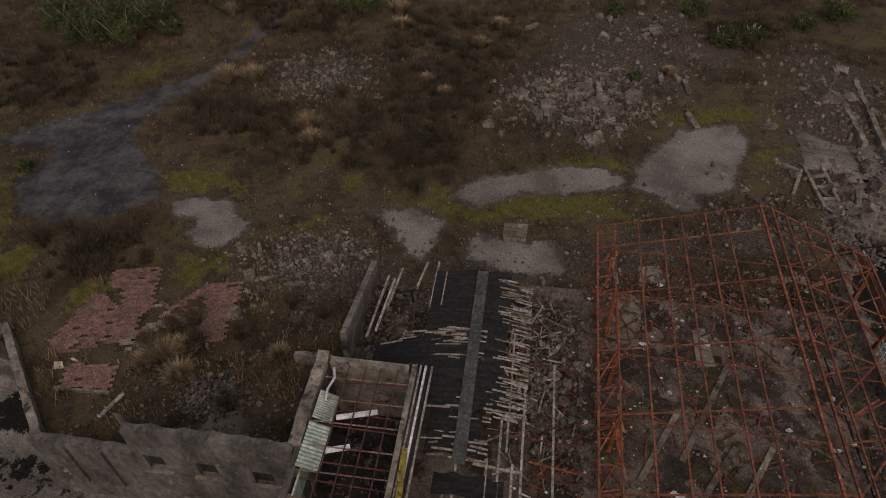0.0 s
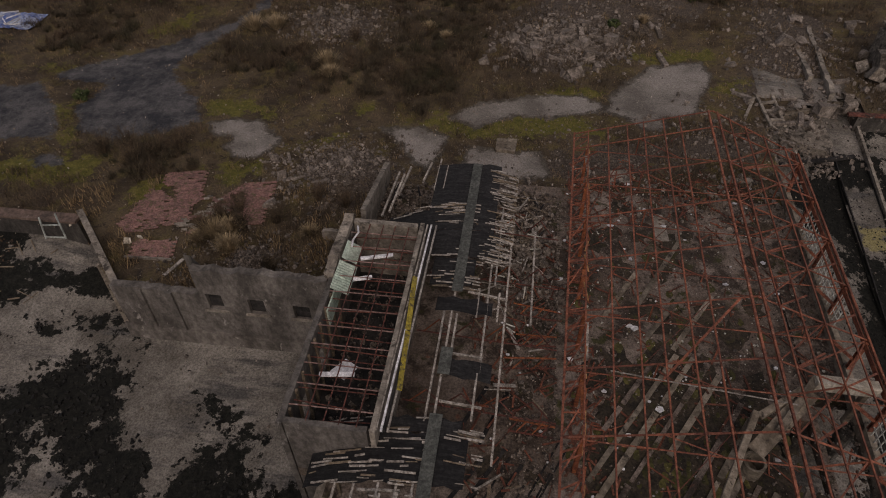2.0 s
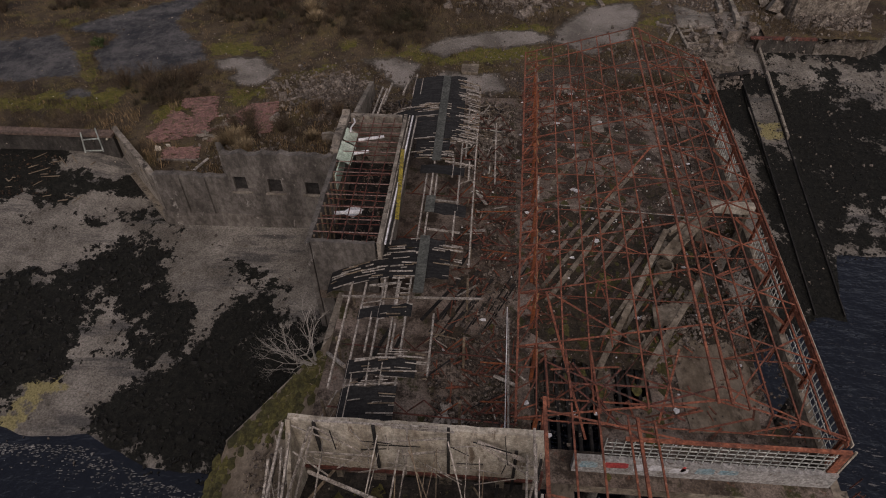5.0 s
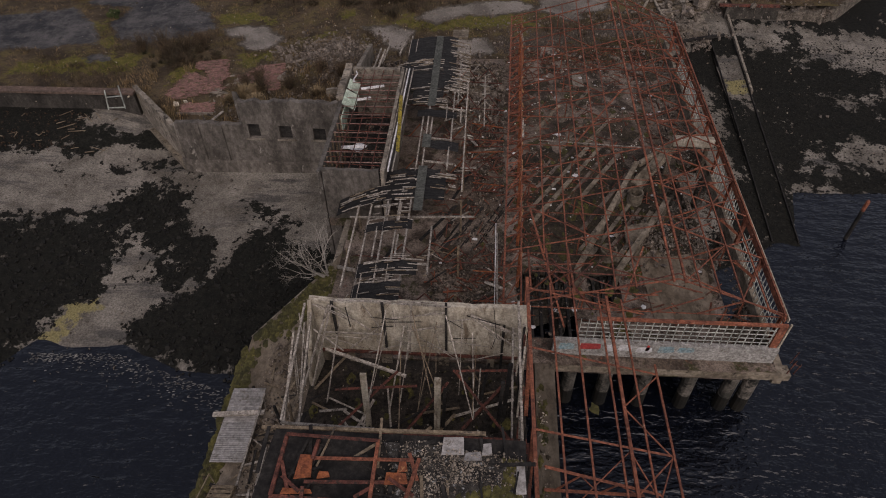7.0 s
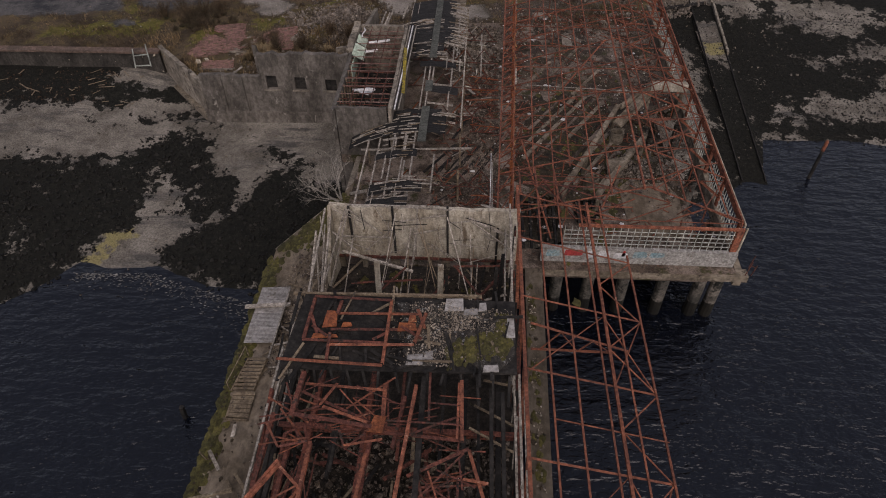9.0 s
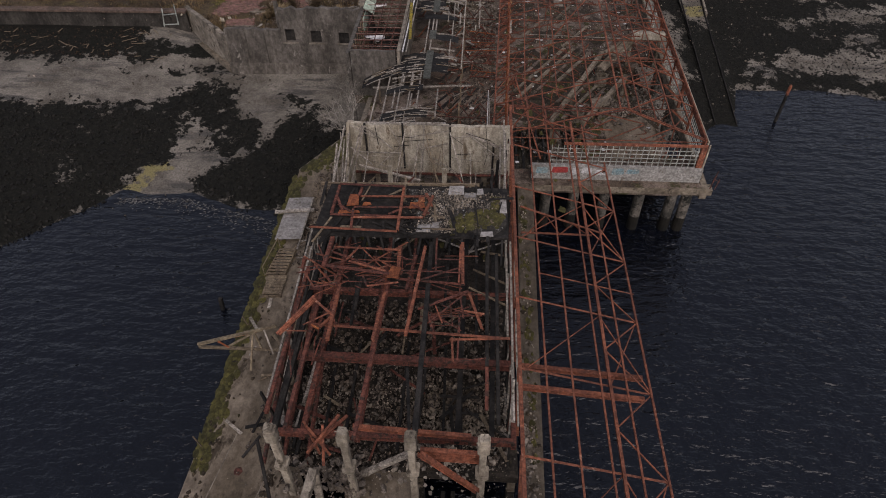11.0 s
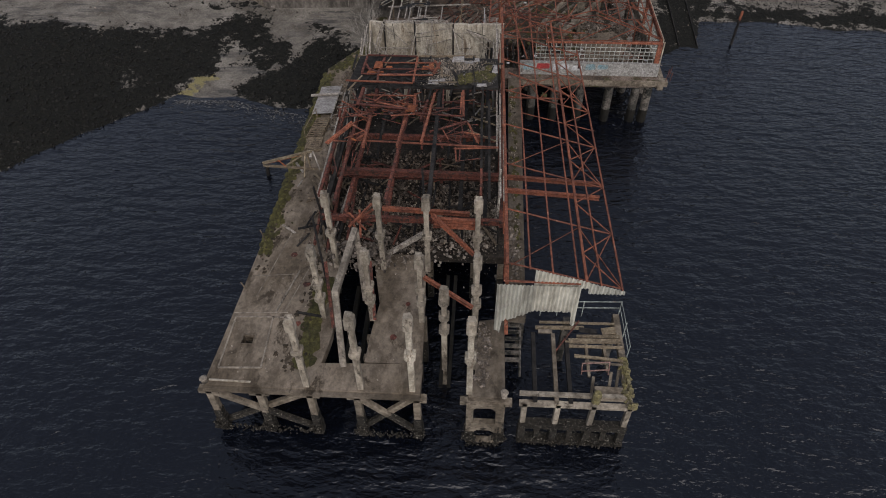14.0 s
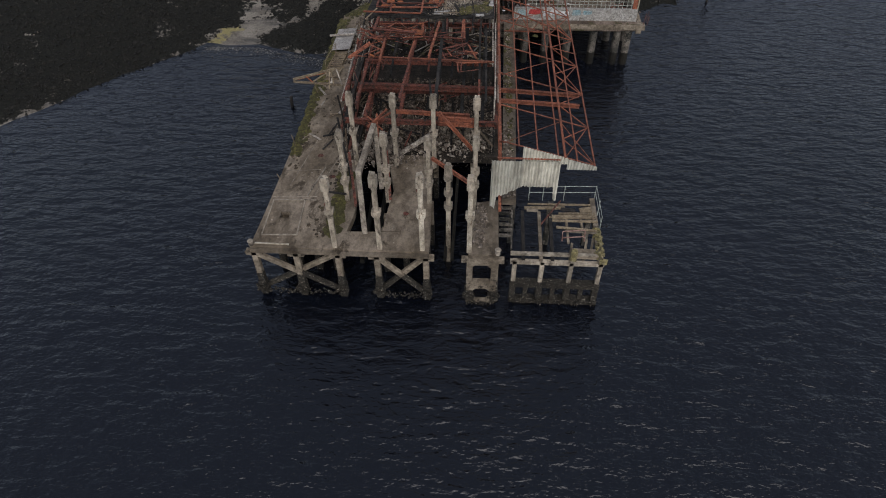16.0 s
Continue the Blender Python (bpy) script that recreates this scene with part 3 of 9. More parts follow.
BARE = (
    ((-22.3, 2.4), (-20.6, 3.2), (-19.3, 0.9), (-20.1, -0.9), (-21.6, 0.7)),
    ((34.5, 33), (36, 37.5), (42.3, 39), (48, 37), (56, 39), (56, 35), (46, 33), (40.3, 30.5)),
    ((28.5, 12.2), (30, 14.8), (36, 15.2), (42, 14.5), (52, 12.5), (52, 10), (40, 12)),
    ((29.9, 34.5), (29.4, 39.0), (34.5, 39.0), (34, 34.5)),
    ((40, 24), (44, 25), (47, 23.5), (43, 22)),
    ((-32.4, 17.4), (-28.4, 17.5), (-28.0, 18.7), (-32.4, 18.7)),
    ((29, 16.5), (34, 20.5), (45, 22), (57, 19), (57, 15.5), (40, 16)),
    ((36, 26.5), (44, 30), (57, 30), (57, 27), (46, 25.5)),
    ((20.4, 15), (20.6, 27.5), (25.4, 27.8), (25.2, 23), (24.2, 17)),
)
beach_x, beach_y = np.arange(-75, 76, 0.5), np.arange(-34, 74, 0.5)
sheet("beach", beach_x, beach_y, beach_height, lambda x, y: True, BEACH, {"weed": WEED, "yellow": YELLOW_SAND, "bare": BARE}, "grey shingle beach at low tide covered in dark seaweed", "beach")
whole("water", Shape().slab([(-3000, -3000), (3000, -3000), (3000, 3000), (-3000, 3000)], -4, 0.0), WATER, "dark blue rippled sea water around the pier", "sea", "", "structure")

# ---- pier ----
DECK_Z = 4.6
pier = thing("pier", "weathered concrete pier deck on crossed legs, partly broken open", "pier", "", "structure")
part("deck_slab", Shape().slab([(-11.15, -41.0), (0.65, -41.0), (0.65, -39.1), (-5.0, -39.3), (-4.84, -38.2), (-11.02, -38.2)], 4.05, DECK_Z).slab([(-11.02, -38.2), (-9.84, -38.2), (-9.84, -37.6), (-11.0, -37.6)], 4.05, DECK_Z).slab([(-9.2, -38.2), (-4.84, -38.2), (-4.78, -37.6), (-9.2, -37.6)], 4.05, DECK_Z).slab([(-11.0, -37.6), (-4.78, -37.6), (-4.75, -37.2), (-4.95, -35.0), (-5.05, -31.4), (-5.6, -30.4), (-6.4, -30.4), (-6.4, -8.0), (-6.4, 0.6), (-7.0, -1.0), (-10.55, -7.0), (-10.5, -20.0)], 4.05, DECK_Z), DECK, pier)
part("deck_slab", Shape().slab([(-2.62, -39.1), (0.6, -39.1), (0.5, -35.6), (0.2, -30.4), (-3.3, -30.4), (-2.3, -34.8), (-2.5, -36.8)], 4.1, DECK_Z - 0.04), DECK, pier)
part("deck_slab", Shape().slab([(3.25, -41.0), (5.2, -41.0), (5.2, -35.6), (3.72, -35.9), (3.55, -39.6), (3.25, -39.8)], 4.0, DECK_Z), DECK, pier, "narrow deck strip strewn with rubble")
part("walkway_slab", Shape().slab([(5.47, -35.5), (6.47, -35.5), (7.0, -8.0), (5.9, -8.0)], 4.1, DECK_Z + 0.02), DECK, pier, "mossy concrete walkway with loose rubble")
part("edge_beam", Shape().plank((-11.15, -41.05, 4.36), (-5.2, -41.05, 4.36), 0.3, 0.34), DECK, pier)
part("edge_beam", Shape().plank((-5.2, -41.05, 4.32), (0.65, -41.05, 4.32), 0.3, 0.3), DECK, pier)
for a, b, lift in (((-10.9, -40.7), (-8.6, -40.75), 0.03),):
    part("deck_ridge", Shape().plank((*a, 4.6 + lift), (*b, 4.6 + lift), 0.1, 0.06), PALE, pier, "pale worn ridge in the deck")
legs = [(-11.0, -40.9), (-8.2, -40.9), (-5.4, -40.9), (-2.8, -40.9), (0.45, -40.9), (3.35, -40.9), (5.05, -40.9)]
legs += [(x, y) for y in (-35.5, -30, -24, -18, -12) for x in (-10.4, -6.2, -2.4, 0.4, 3.3, 5.1)]
legs += [(x, y) for y in (-38.4, -37.0) for x in (-10.2, -9.0, -7.6, -6.3, -2.6, -1.2, 0.2)]
crust_r = random.Random(19)


def crust(x0, x1, y, z, n, size=0.16):
    """Barnacles and weed hanging in clumps along a tidal edge."""
    c = Shape()
    for _ in range(n):
        c.stone((crust_r.uniform(x0, x1), y + crust_r.uniform(-0.18, 0.1), z + crust_r.gauss(0, 0.14)), crust_r.uniform(0.4, 1.5) * size, crust_r)
    return c


def crusted(shape, parent):
    return tagged(part("barnacle_crust", shape, BARNACLE, parent, "crust of barnacles and weed"), kind="stuff")


for x, y in legs:
    front = y < -40
    low = Shape().rod((x, y, -2.0), (x, y, 2.1), 0.46 if front else 0.44)
    if front:
        low.rod((x + 0.03, y - 0.04, 0.2), (x - 0.02, y, 1.2), 0.58)
    leg = part("leg", Shape().rod((x, y, 2.1), (x, y, 4.1), 0.4), STAINED, pier)
    part("leg_foot", low, BARNACLE, leg, "dark weed-covered foot")
    if front:
        part("haunch", Shape().plank((x - 0.55, y, 4.0), (x + 0.55, y, 4.0), 0.4, 0.3), STAINED, leg)
        crusted(crust(x - 0.4, x + 0.4, y - 0.36, 0.85, 46), leg)
for a, b in ((-11.0, -5.4), (-2.8, 0.45)):
    m, h = (a + b) / 2, 2.25
    for p, q, stuff in (((a, -40.95, 4.0), (m, -40.95, h), STAINED), ((m, -40.95, h), (b, -40.95, 0.5), BARNACLE), ((b, -40.75, 4.0), (m, -40.75, h), STAINED), ((m, -40.75, h), (a, -40.75, 0.5), BARNACLE)):
        part("brace", Shape().rod(p, q, 0.26, 0.36), stuff, pier)
for y in (-35.5, -30.0):
    part("cross_beam", Shape().plank((-11, y, 3.7), (-6.0, y, 3.7), 0.4, 0.5), STAINED, pier)
    part("cross_beam", Shape().plank((-2.5, y, 3.7), (0.4, y, 3.7), 0.4, 0.5), STAINED, pier)
frame_end = Shape().wall((3.15, -41.0), (5.15, -41.0), 0.35, -1, 4.1, [(0.28, 1.62, 2.1, 3.7), (0.3, 1.7, 0.15, 1.4)])
for x0, x1, z0, z1, c in ((3.43, 4.77, 2.1, 3.7, 0.28), (3.45, 4.85, 0.15, 1.4, 0.35)):
    for x, z, h, v in ((x0, z0, 1, 1), (x1, z0, -1, 1), (x0, z1, 1, -1), (x1, z1, -1, -1)):
        if v > 0 and z > 1:
            continue
        ends = [(x, z), (x + h * c, z), (x, z + v * c)]
        frame_end.add([(p, y, q) for y in (-41.17, -40.83) for p, q in ends], [(0, 1, 2), (5, 4, 3), (0, 3, 4, 1), (1, 4, 5, 2), (2, 5, 3, 0)])
part("end_frame", frame_end, STAINED, pier, "small concrete frame with two chamfered openings")
crusted(crust(3.1, 5.2, -41.25, 0.05, 70), pier)
crusted(crust(3.3, 5.0, -41.2, 1.75, 26, 0.1), pier)
crusted(crust(-10.9, -5.4, -41.15, 0.55, 120), pier)
crusted(crust(-2.7, 0.5, -41.15, 0.5, 80), pier)


def column(x, y, top, corbels, foot=DECK_Z - 0.05, white=False):
    """A slim shaft with a blocky, broken capital and ledges part way up."""
    r = random.Random(int(x * 31 + y * 17))
    ob = thing("concrete_column", "tall weathered concrete column with corbels and a broken capital", "column", "columns on the pier", at=(x, y, foot))
    s = Shape()
    stops = [foot, *sorted(corbels), top - 0.9]
    for k in range(len(stops) - 1):
        w = 0.325 - 0.02 * k
        s.rod((x, y, stops[k]), (x, y, stops[k + 1]), w)
    shaft = part("shaft", s, PALE if white else COLUMN, ob)
    cap = Shape().rod((x, y, top - 0.95), (x, y, top - 0.25), 0.46 + r.uniform(0, 0.06)).rod((x + r.uniform(-0.06, 0.06), y, top - 0.25), (x + r.uniform(-0.06, 0.06), y, top), 0.36)
    for _ in range(5):
        cap.stone((x + r.uniform(-0.2, 0.2), y + r.uniform(-0.2, 0.2), top - r.uniform(0.0, 0.9)), r.uniform(0.12, 0.27), r)
    part("capital", cap, COLUMN, shaft, "broken capital block")
    for c in corbels:
        b = Shape().rod((x, y, c - 0.12), (x, y, c + 0.12), 0.58).rod((x, y, c - 0.3), (x, y, c - 0.12), 0.46)
        part("corbel", b, PALE if white else COLUMN, shaft)
    return ob


for y, corbels, tops, xs in ((-31.9, (7.6,), (10.75, 10.7, 10.7, 10.65), (-5.4, -2.4, 0.43, 3.46)), (-36.0, (7.5, 6.35), (10.45, 10.35, 10.15, 10.25), (-5.45, -2.55, 0.36, 3.5)), (-40.75, (7.75,), (10.4, 10.8, 10.85, 10.8), (-5.5, -2.55, 0.24, 3.28))):
    for x, top in zip(xs, tops):
        column(x, y, top, corbels, -1.5 if x > 3 and y > -40 else DECK_Z - 0.05, y < -40 and x > 0)
column(1.75, -37.2, 8.9, (7.9, 6.6, 5.4), -1.5)

# ---- platform beside the pier end ----
platform = thing("landing_platform", "derelict timber and concrete landing platform with railings", "platform")
for x in (6.3, 8.1, 10.0, 11.9):
    leg = part("leg", Shape().rod((x, -40.8, 1.8), (x, -40.8, 4.0), 0.3), COLUMN, platform)
    part("leg_foot", Shape().rod((x, -40.8, -2), (x, -40.8, 1.8), 0.42), BARNACLE, leg)
for x in (6.3, 9.0, 11.9):
    part("leg", Shape().rod((x, -35, -2), (x, -35, 4.0), 0.4), WETCON, platform)
part("front_beam", Shape().plank((6.0, -40.8, 3.85), (12.1, -40.8, 3.85), 0.3, 0.24), COLUMN, platform)
part("tidal_beam", Shape().wall((6.15, -40.8), (12.1, -40.8), 0.45, 1.55, 2.1, (), ragged(3, 0.12)), BARNACLE, platform, "barnacled concrete beam at high water")
part("tidal_beam", Shape().wall((6.2, -40.75), (12.15, -40.75), 0.6, -1.0, 0.4, (), ragged(4, 0.25)), BARNACLE, platform, "weed-hung concrete beam at the waterline")
for x in (7.2, 9.05, 10.95):
    part("leg_foot", Shape().rod((x, -40.75, 0.2), (x, -40.75, 1.7), 0.3), BARNACLE, platform)
for x, y1, z1, m in ((6.85, -36.4, 4.3, CHAR), (8.0, -36.4, 4.25, STAINED), (8.75, -36.6, 4.3, CHAR)):
    part("beam", Shape().plank((x, -40.8, 4.0), (x + 0.04, y1, z1), 0.22, 0.28), m, platform)
part("front_beam", Shape().plank((6.0, -40.45, 4.25), (11.9, -40.4, 4.2), 0.22, 0.2), COLUMN, platform)
part("front_slab", Shape().slab([(10.0, -40.6), (11.8, -40.6), (11.8, -39.8), (10.1, -39.75)], 4.05, 4.2), STAINED, platform)
side = part("side_beam", Shape().plank((11.85, -40.8, 4.0), (11.9, -34.7, 4.1), 0.36, 0.4), STAINED, platform)
crusted(crust(6.1, 12.1, -41.0, 1.95, 110, 0.1), platform)
crusted(crust(6.1, 12.1, -41.05, 0.3, 170, 0.17), platform)

# ---- yard floor, shed deck ----
whole("floor", Shape().slab([(-6.6, -8.2), (4.6, -8.0), (4.6, 27.0), (-4.0, 27.0), (-4.0, 17.0), (-8.0, 17.0), (-8.0, 3.6), (-6.4, 3.6)], 3.9, 4.64), FLOOR, "cracked concrete yard floor strewn with rubble", "floor", "", "structure")
whole("floor", Shape().slab([(-8.3, 17.2), (-4.02, 17.2), (-4.02, 26.4), (-8.3, 26.4)], 3.9, 4.62), FLOOR, "littered floor of the roofless bay beside the office block", "floor", "", "structure")
shed_floor = Shape()
for x0, x1, y0, y1 in ((4.6, 14.5, 2.0, 27.0), (14.5, 17.6, 9.6, 27.0), (17.3, 17.6, 2.0, 9.6), (14.5, 15.2, 2.0, 4.4), (4.6, 5.0, -8.0, 2.0), (5.0, 8.6, -8.0, -6.2), (5.0, 8.6, -0.5, 2.0), (8.6, 9.5, -8.0, 2.0), (9.5, 11.5, -8.0, -3.5), (9.5, 11.5, 1.0, 2.0), (11.5, 17.6, -8.0, 2.0)):
    shed_floor.box(x0, x1, y0, y1, 3.9, 4.64)
whole("floor", shed_floor, FLOOR, "stained concrete shed floor with broken-through pits", "floor", "", "structure")
for x0, x1, y0, y1 in ((5.0, 8.6, -6.3, -0.4), (9.5, 11.5, -3.6, 1.1)):
    for i in range(int((x1 - x0) / 0.55)):
        whole("floor_joist", Shape().plank((x0 + 0.35 + i * 0.55, y0, 4.4), (x0 + 0.35 + i * 0.55, y1, 4.4), 0.16, 0.3), CHAR, "black joist across a broken floor pit", "joist", "joists over the floor pits")
whole("floor", Shape().slab([(17.6, -7.9), (19.3, -7.9), (19.4, -4.2), (17.6, -4.2)], 3.9, 4.64).slab([(17.7, 11.0), (20.0, 11.0), (20.4, 27.0), (17.7, 27.0)], 3.9, 4.64), FLOOR, "concrete floor round an open pit in the shed", "floor", "", "structure")
whole("floor", Shape().slab([(-6.5, -30.6), (5.3, -30.6), (5.3, -8.2), (-6.5, -8.2)], 4.0, 4.63), ASH, "burnt building floor covered in rubble and moss", "floor", "", "structure")
deck = thing("shed_deck", "concrete quay deck edge on round piles", "quay", "", "structure")
part("edge_beam", Shape().plank((6.6, -7.7, 4.32), (20.05, -7.7, 4.32), 0.7, 0.5), STAINED, deck)
part("edge_beam", Shape().plank((19.5, -8.0, 4.15), (20.65, 38, 4.15), 0.5, 0.9), STAINED, deck)
for x in (8.2, 10.3, 12.6, 15.2, 17.6, 18.7):
    # the darker concrete puts the deck's shade into the pile colour
    pile = part("pile", Shape().tube([(x, -7.2, 1.3), (x, -7.2, 3.9)], [0.4, 0.4], 12), WETCON, deck)
    part("pile_foot", Shape().tube([(x, -7.2, -2), (x, -7.2, 1.3)], [0.43, 0.41], 12), SEAWEED_AND_SHADE, pile, "weed-black foot of a pile")
for x in (8.2, 12.6, 17.6, 19.6):
    for y in (-2, 4, 10):
        part("pile", Shape().tube([(x, y, -2), (x, y, 3.9)], [0.42, 0.42], 10), WETCON, deck)

# ---- red steel shed ----
shed = thing("steel_shed", "roofless shed of rust-red steel trusses and purlins", "shed")
EAVE, RIDGE_Z, XR = 7.65, 10.25, 13.25


def roof_z(x):
    return EAVE + (RIDGE_Z - EAVE) * (1 - abs(x - XR) / (XR - 4.35)) if x < XR else 7.8 + (RIDGE_Z - 7.8) * (1 - (x - XR) / (19.4 - XR))


def drift(y):
    """The shed widens a little to the north."""
    return 0.41 + 0.03 * (y - 20.1)


TRUSSES = [-6.4, -2.2, 1.5, 5.2, 8.9, 12.6, 16.4, 20.1, 23.9, 27.6, 29.5]


def at(x, y, z):
    """A point of the shed's frame."""
    return (x + drift(y), y, z)


def far_end(x):
    return 29.5 if x < XR else 29.5 - 0.85 * (x - XR) / (19.4 - XR)


for k, y in enumerate(TRUSSES):
    b = 0.85 if y > 29 else 0.0
    part("rafter", Shape().angle(at(4.35, y, EAVE), at(XR, y, RIDGE_Z), 0.1), RED, shed)
    part("rafter", Shape().angle(at(XR, y, RIDGE_Z), at(19.4, y - b, 7.8), 0.1), RED, shed)
    if b:
        continue
    part("tie", Shape().angle(at(4.35, y + 0.05, EAVE - 0.1), at(19.4, y + 0.05, 7.5), 0.075), RED, shed)
    for x, top, w in ((5.3, EAVE + 0.25, 0.2), (19.4, 7.8, 0.22)):
        part("column", Shape().ibeam((x + drift(y), y, 4.6), (x + drift(y), y, top), w, w), ORANGE if x < 6 else RED, shed)
    for x in (8.6, 17.0):
        part("strut", Shape().angle(at(x, y, 7.55), at(x, y, roof_z(x)), 0.068), RED, shed)
    part("strut", Shape().angle(at(8.6, y, roof_z(8.6)), at(XR - 1.6, y, 7.55), 0.068), RED, shed)
    part("strut", Shape().angle(at(17.0, y, roof_z(17)), at(XR + 1.6, y, 7.6), 0.068), RED, shed)
for x in (4.35, 5.3, 6.6, 7.85, 8.9, 10.15, 11.15, 12.95, 13.55, 14.4, 15.55, 16.9, 18.4, 19.4):
    heavy = x in (12.95, 13.55, 4.35, 19.4)
    a = -6.6 if x not in (6.6, 8.9) else -3.0
    z = roof_z(x) + 0.12
    y0, y1 = a, far_end(x)
    s = Shape()
    if heavy:
        s.ibeam(at(x, y0, z), at(x, y1, z), 0.11, 0.11)
    else:
        s.angle(at(x, y0, z), at(x, y1, z), 0.074)
    part("purlin", s, RED, shed)
for k, y in enumerate(TRUSSES[:-1]):
    y1 = TRUSSES[k + 1]
    for j in range(2):
        ya, yb = y + (y1 - y) * j / 2, y + (y1 - y) * (j + 1) / 2
        part("lattice_bar", Shape().angle(at(4.35, ya, EAVE), at(5.3, yb, EAVE + 0.25), 0.068), RED, shed)
# glazed walls: bars only, the panes are gone
parapet = part("parapet", Shape().wall((6.9, -7.15), (19.2, -7.15), 0.3, 4.55, 5.85), GRAFFITI, shed, "low parapet with faded graffiti")
east_parapet = part("parapet", Shape().wall((19.0, -7.0), (20.1, 30.0), 0.3, 4.55, 5.5), STAINED, shed)
sill_beam = part("sill_beam", Shape().plank((9, -7.1, 7.68), (19.05, -7.1, 7.72), 0.15, 0.16), RED, shed)
part("corner_panel", Shape().plank((18.86, -7.1, 5.86), (18.86, -7.1, 7.6), 0.42, 0.1, (0, 1, 0)), RED, shed)
part("corner_post", Shape().rod((19.17, -7.12, 5.86), (19.17, -7.12, 7.85), 0.1), PALE, shed)
for i in range(25):
    x = 8.2 + i * 0.43
    part("glazing_bar", Shape().plank((x, -7.1, 5.85), (x, -7.1, 7.6), 0.045, 0.04), GLAZING, sill_beam)
for z in (6.2, 6.55, 6.9, 7.25):
    part("glazing_bar", Shape().plank((8.2, -7.1, z), (18.6, -7.1, z), 0.04, 0.045), GLAZING, sill_beam)
for y0, y1 in ((-6.5, 1.0), (3.0, 9.0), (15.5, 24.0)):
    n = int((y1 - y0) / 0.4)
    for i in range(n):
        y = y0 + i * 0.4
        part("glazing_bar", Shape().plank((19.4 + drift(y), y, 5.5), (19.4 + drift(y), y, 7.5), 0.05, 0.04), GLAZING, east_parapet)
    for z in (5.95, 6.4, 6.85):
        part("glazing_bar", Shape().plank((19.4 + drift(y0), y0, z), (19.4 + drift(y1), y1, z), 0.04, 0.05), GLAZING, east_parapet)

# ---- canopy beside the burnt building ----
canopy = thing("canopy_frame", "stripped red steel canopy frame over the water", "canopy")


def canopy_z(x):
    return 10.45 - (x - 5.0) * 0.28


for y in (-36.7, -32.5, -28.3, -24.1, -19.8, -15.5, -11.3, -7.6):
    part("rafter", Shape().angle((5.0, y, canopy_z(5.0)), (11.15, y, canopy_z(11.15)), 0.1), RED, canopy)
    part("post", Shape().ibeam((5.3, y, 4.6), (5.0, y, canopy_z(5) - 0.1), 0.2, 0.2), RED, canopy)
for x, s in ((5.0, 0.16), (6.2, 0.085), (7.4, 0.085), (8.75, 0.085), (9.2, 0.14), (10.0, 0.085), (11.15, 0.095)):
    part("purlin", Shape().angle((x, -36.9, canopy_z(x) + 0.1), (x, -7.0 if x < 10.5 else -10.8, canopy_z(x) + 0.1), s), RED, canopy)
for y in (-36.7, -28.3, -19.8):
    part("brace", Shape().rod((5.2, y, 10.3), (9.2, y + 4.2, 9.2), 0.045), RED, canopy)
    part("brace", Shape().rod((9.2, y, 9.2), (11.1, y + 4.2, 8.75), 0.06), RED, canopy)
    part("brace", Shape().rod((9.2, y + 4.2, 9.2), (11.1, y + 4.2 * 1.0 - 4.0, 8.75), 0.06), RED, canopy)

# ---- burnt building on the pier ----
burnt = thing("burnt_building", "burnt-out building shell with collapsed roof on the pier", "building")
part("end_wall", Shape().wall((-6.1, -8.3), (5.2, -8.3), 0.3, 5.7, 9.8, (), ragged(5, 0.12)), PALE, burnt, "pale rendered end wall")
# darker concrete here paints in the shaded void below the pale wall
part("lower_wall", Shape().wall((-6.1, -8.3), (5.2, -8.3), 0.28, 4.6, 5.7, [(0.5, 1.6, 4.6, 5.5), (1.9, 3.4, 4.6, 5.55), (4.0, 6.6, 4.6, 5.5), (7.2, 9.3, 4.6, 5.55), (9.7, 10.6, 4.6, 5.6)]), STAINED, burnt, "wall base with openings, coloured darker for the shaded void")
lath_r = random.Random(71)
for i in range(34):
    x, z = lath_r.uniform(-5.8, 4.8), lath_r.uniform(6.0, 9.7)
    a = lath_r.choice((0.1, -0.25, 0.5, -0.6, 1.3, 1.5, 1.7)) + lath_r.gauss(0, 0.12)
    d = Vector((math.cos(a), lath_r.uniform(-0.1, 0.1), math.sin(a))) * lath_r.uniform(0.4, 1.3)
    c = Vector((x, -8.75 - 0.25 * lath_r.random(), z))
    part("hanging_lath", Shape().plank(c - d, c + d, lath_r.uniform(0.025, 0.05), 0.03), TIMBER if i % 4 else CHAR, burnt)
for x, top, low in ((-4.9, 9.9, 7.3), (-2.3, 10.0, 6.2), (0.95, 10.1, 6.1), (3.95, 8.5, 4.6)):
    part("wall_post", Shape().plank((x, -8.55, low), (x, -8.55, top), 0.13, 0.12), CHAR, burnt)
part("wall_ledge", Shape().plank((-5.9, -8.52, 5.72), (5.0, -8.52, 5.7), 0.12, 0.16), REDDARK, burnt)
part("return_wall", Shape().wall((-6.05, -8.5), (-6.3, -10.2), 0.22, 4.6, 9.9, (), lambda u: -2.6 * u), PALE, burnt, "torn return of the end wall")
part("roof_deck", Shape().slab([(-5.9, -20.6), (4.6, -20.4), (4.6, -16.3), (-5.6, -16.3)], 10.75, 10.9), CHAR, burnt, "charred roof boards")
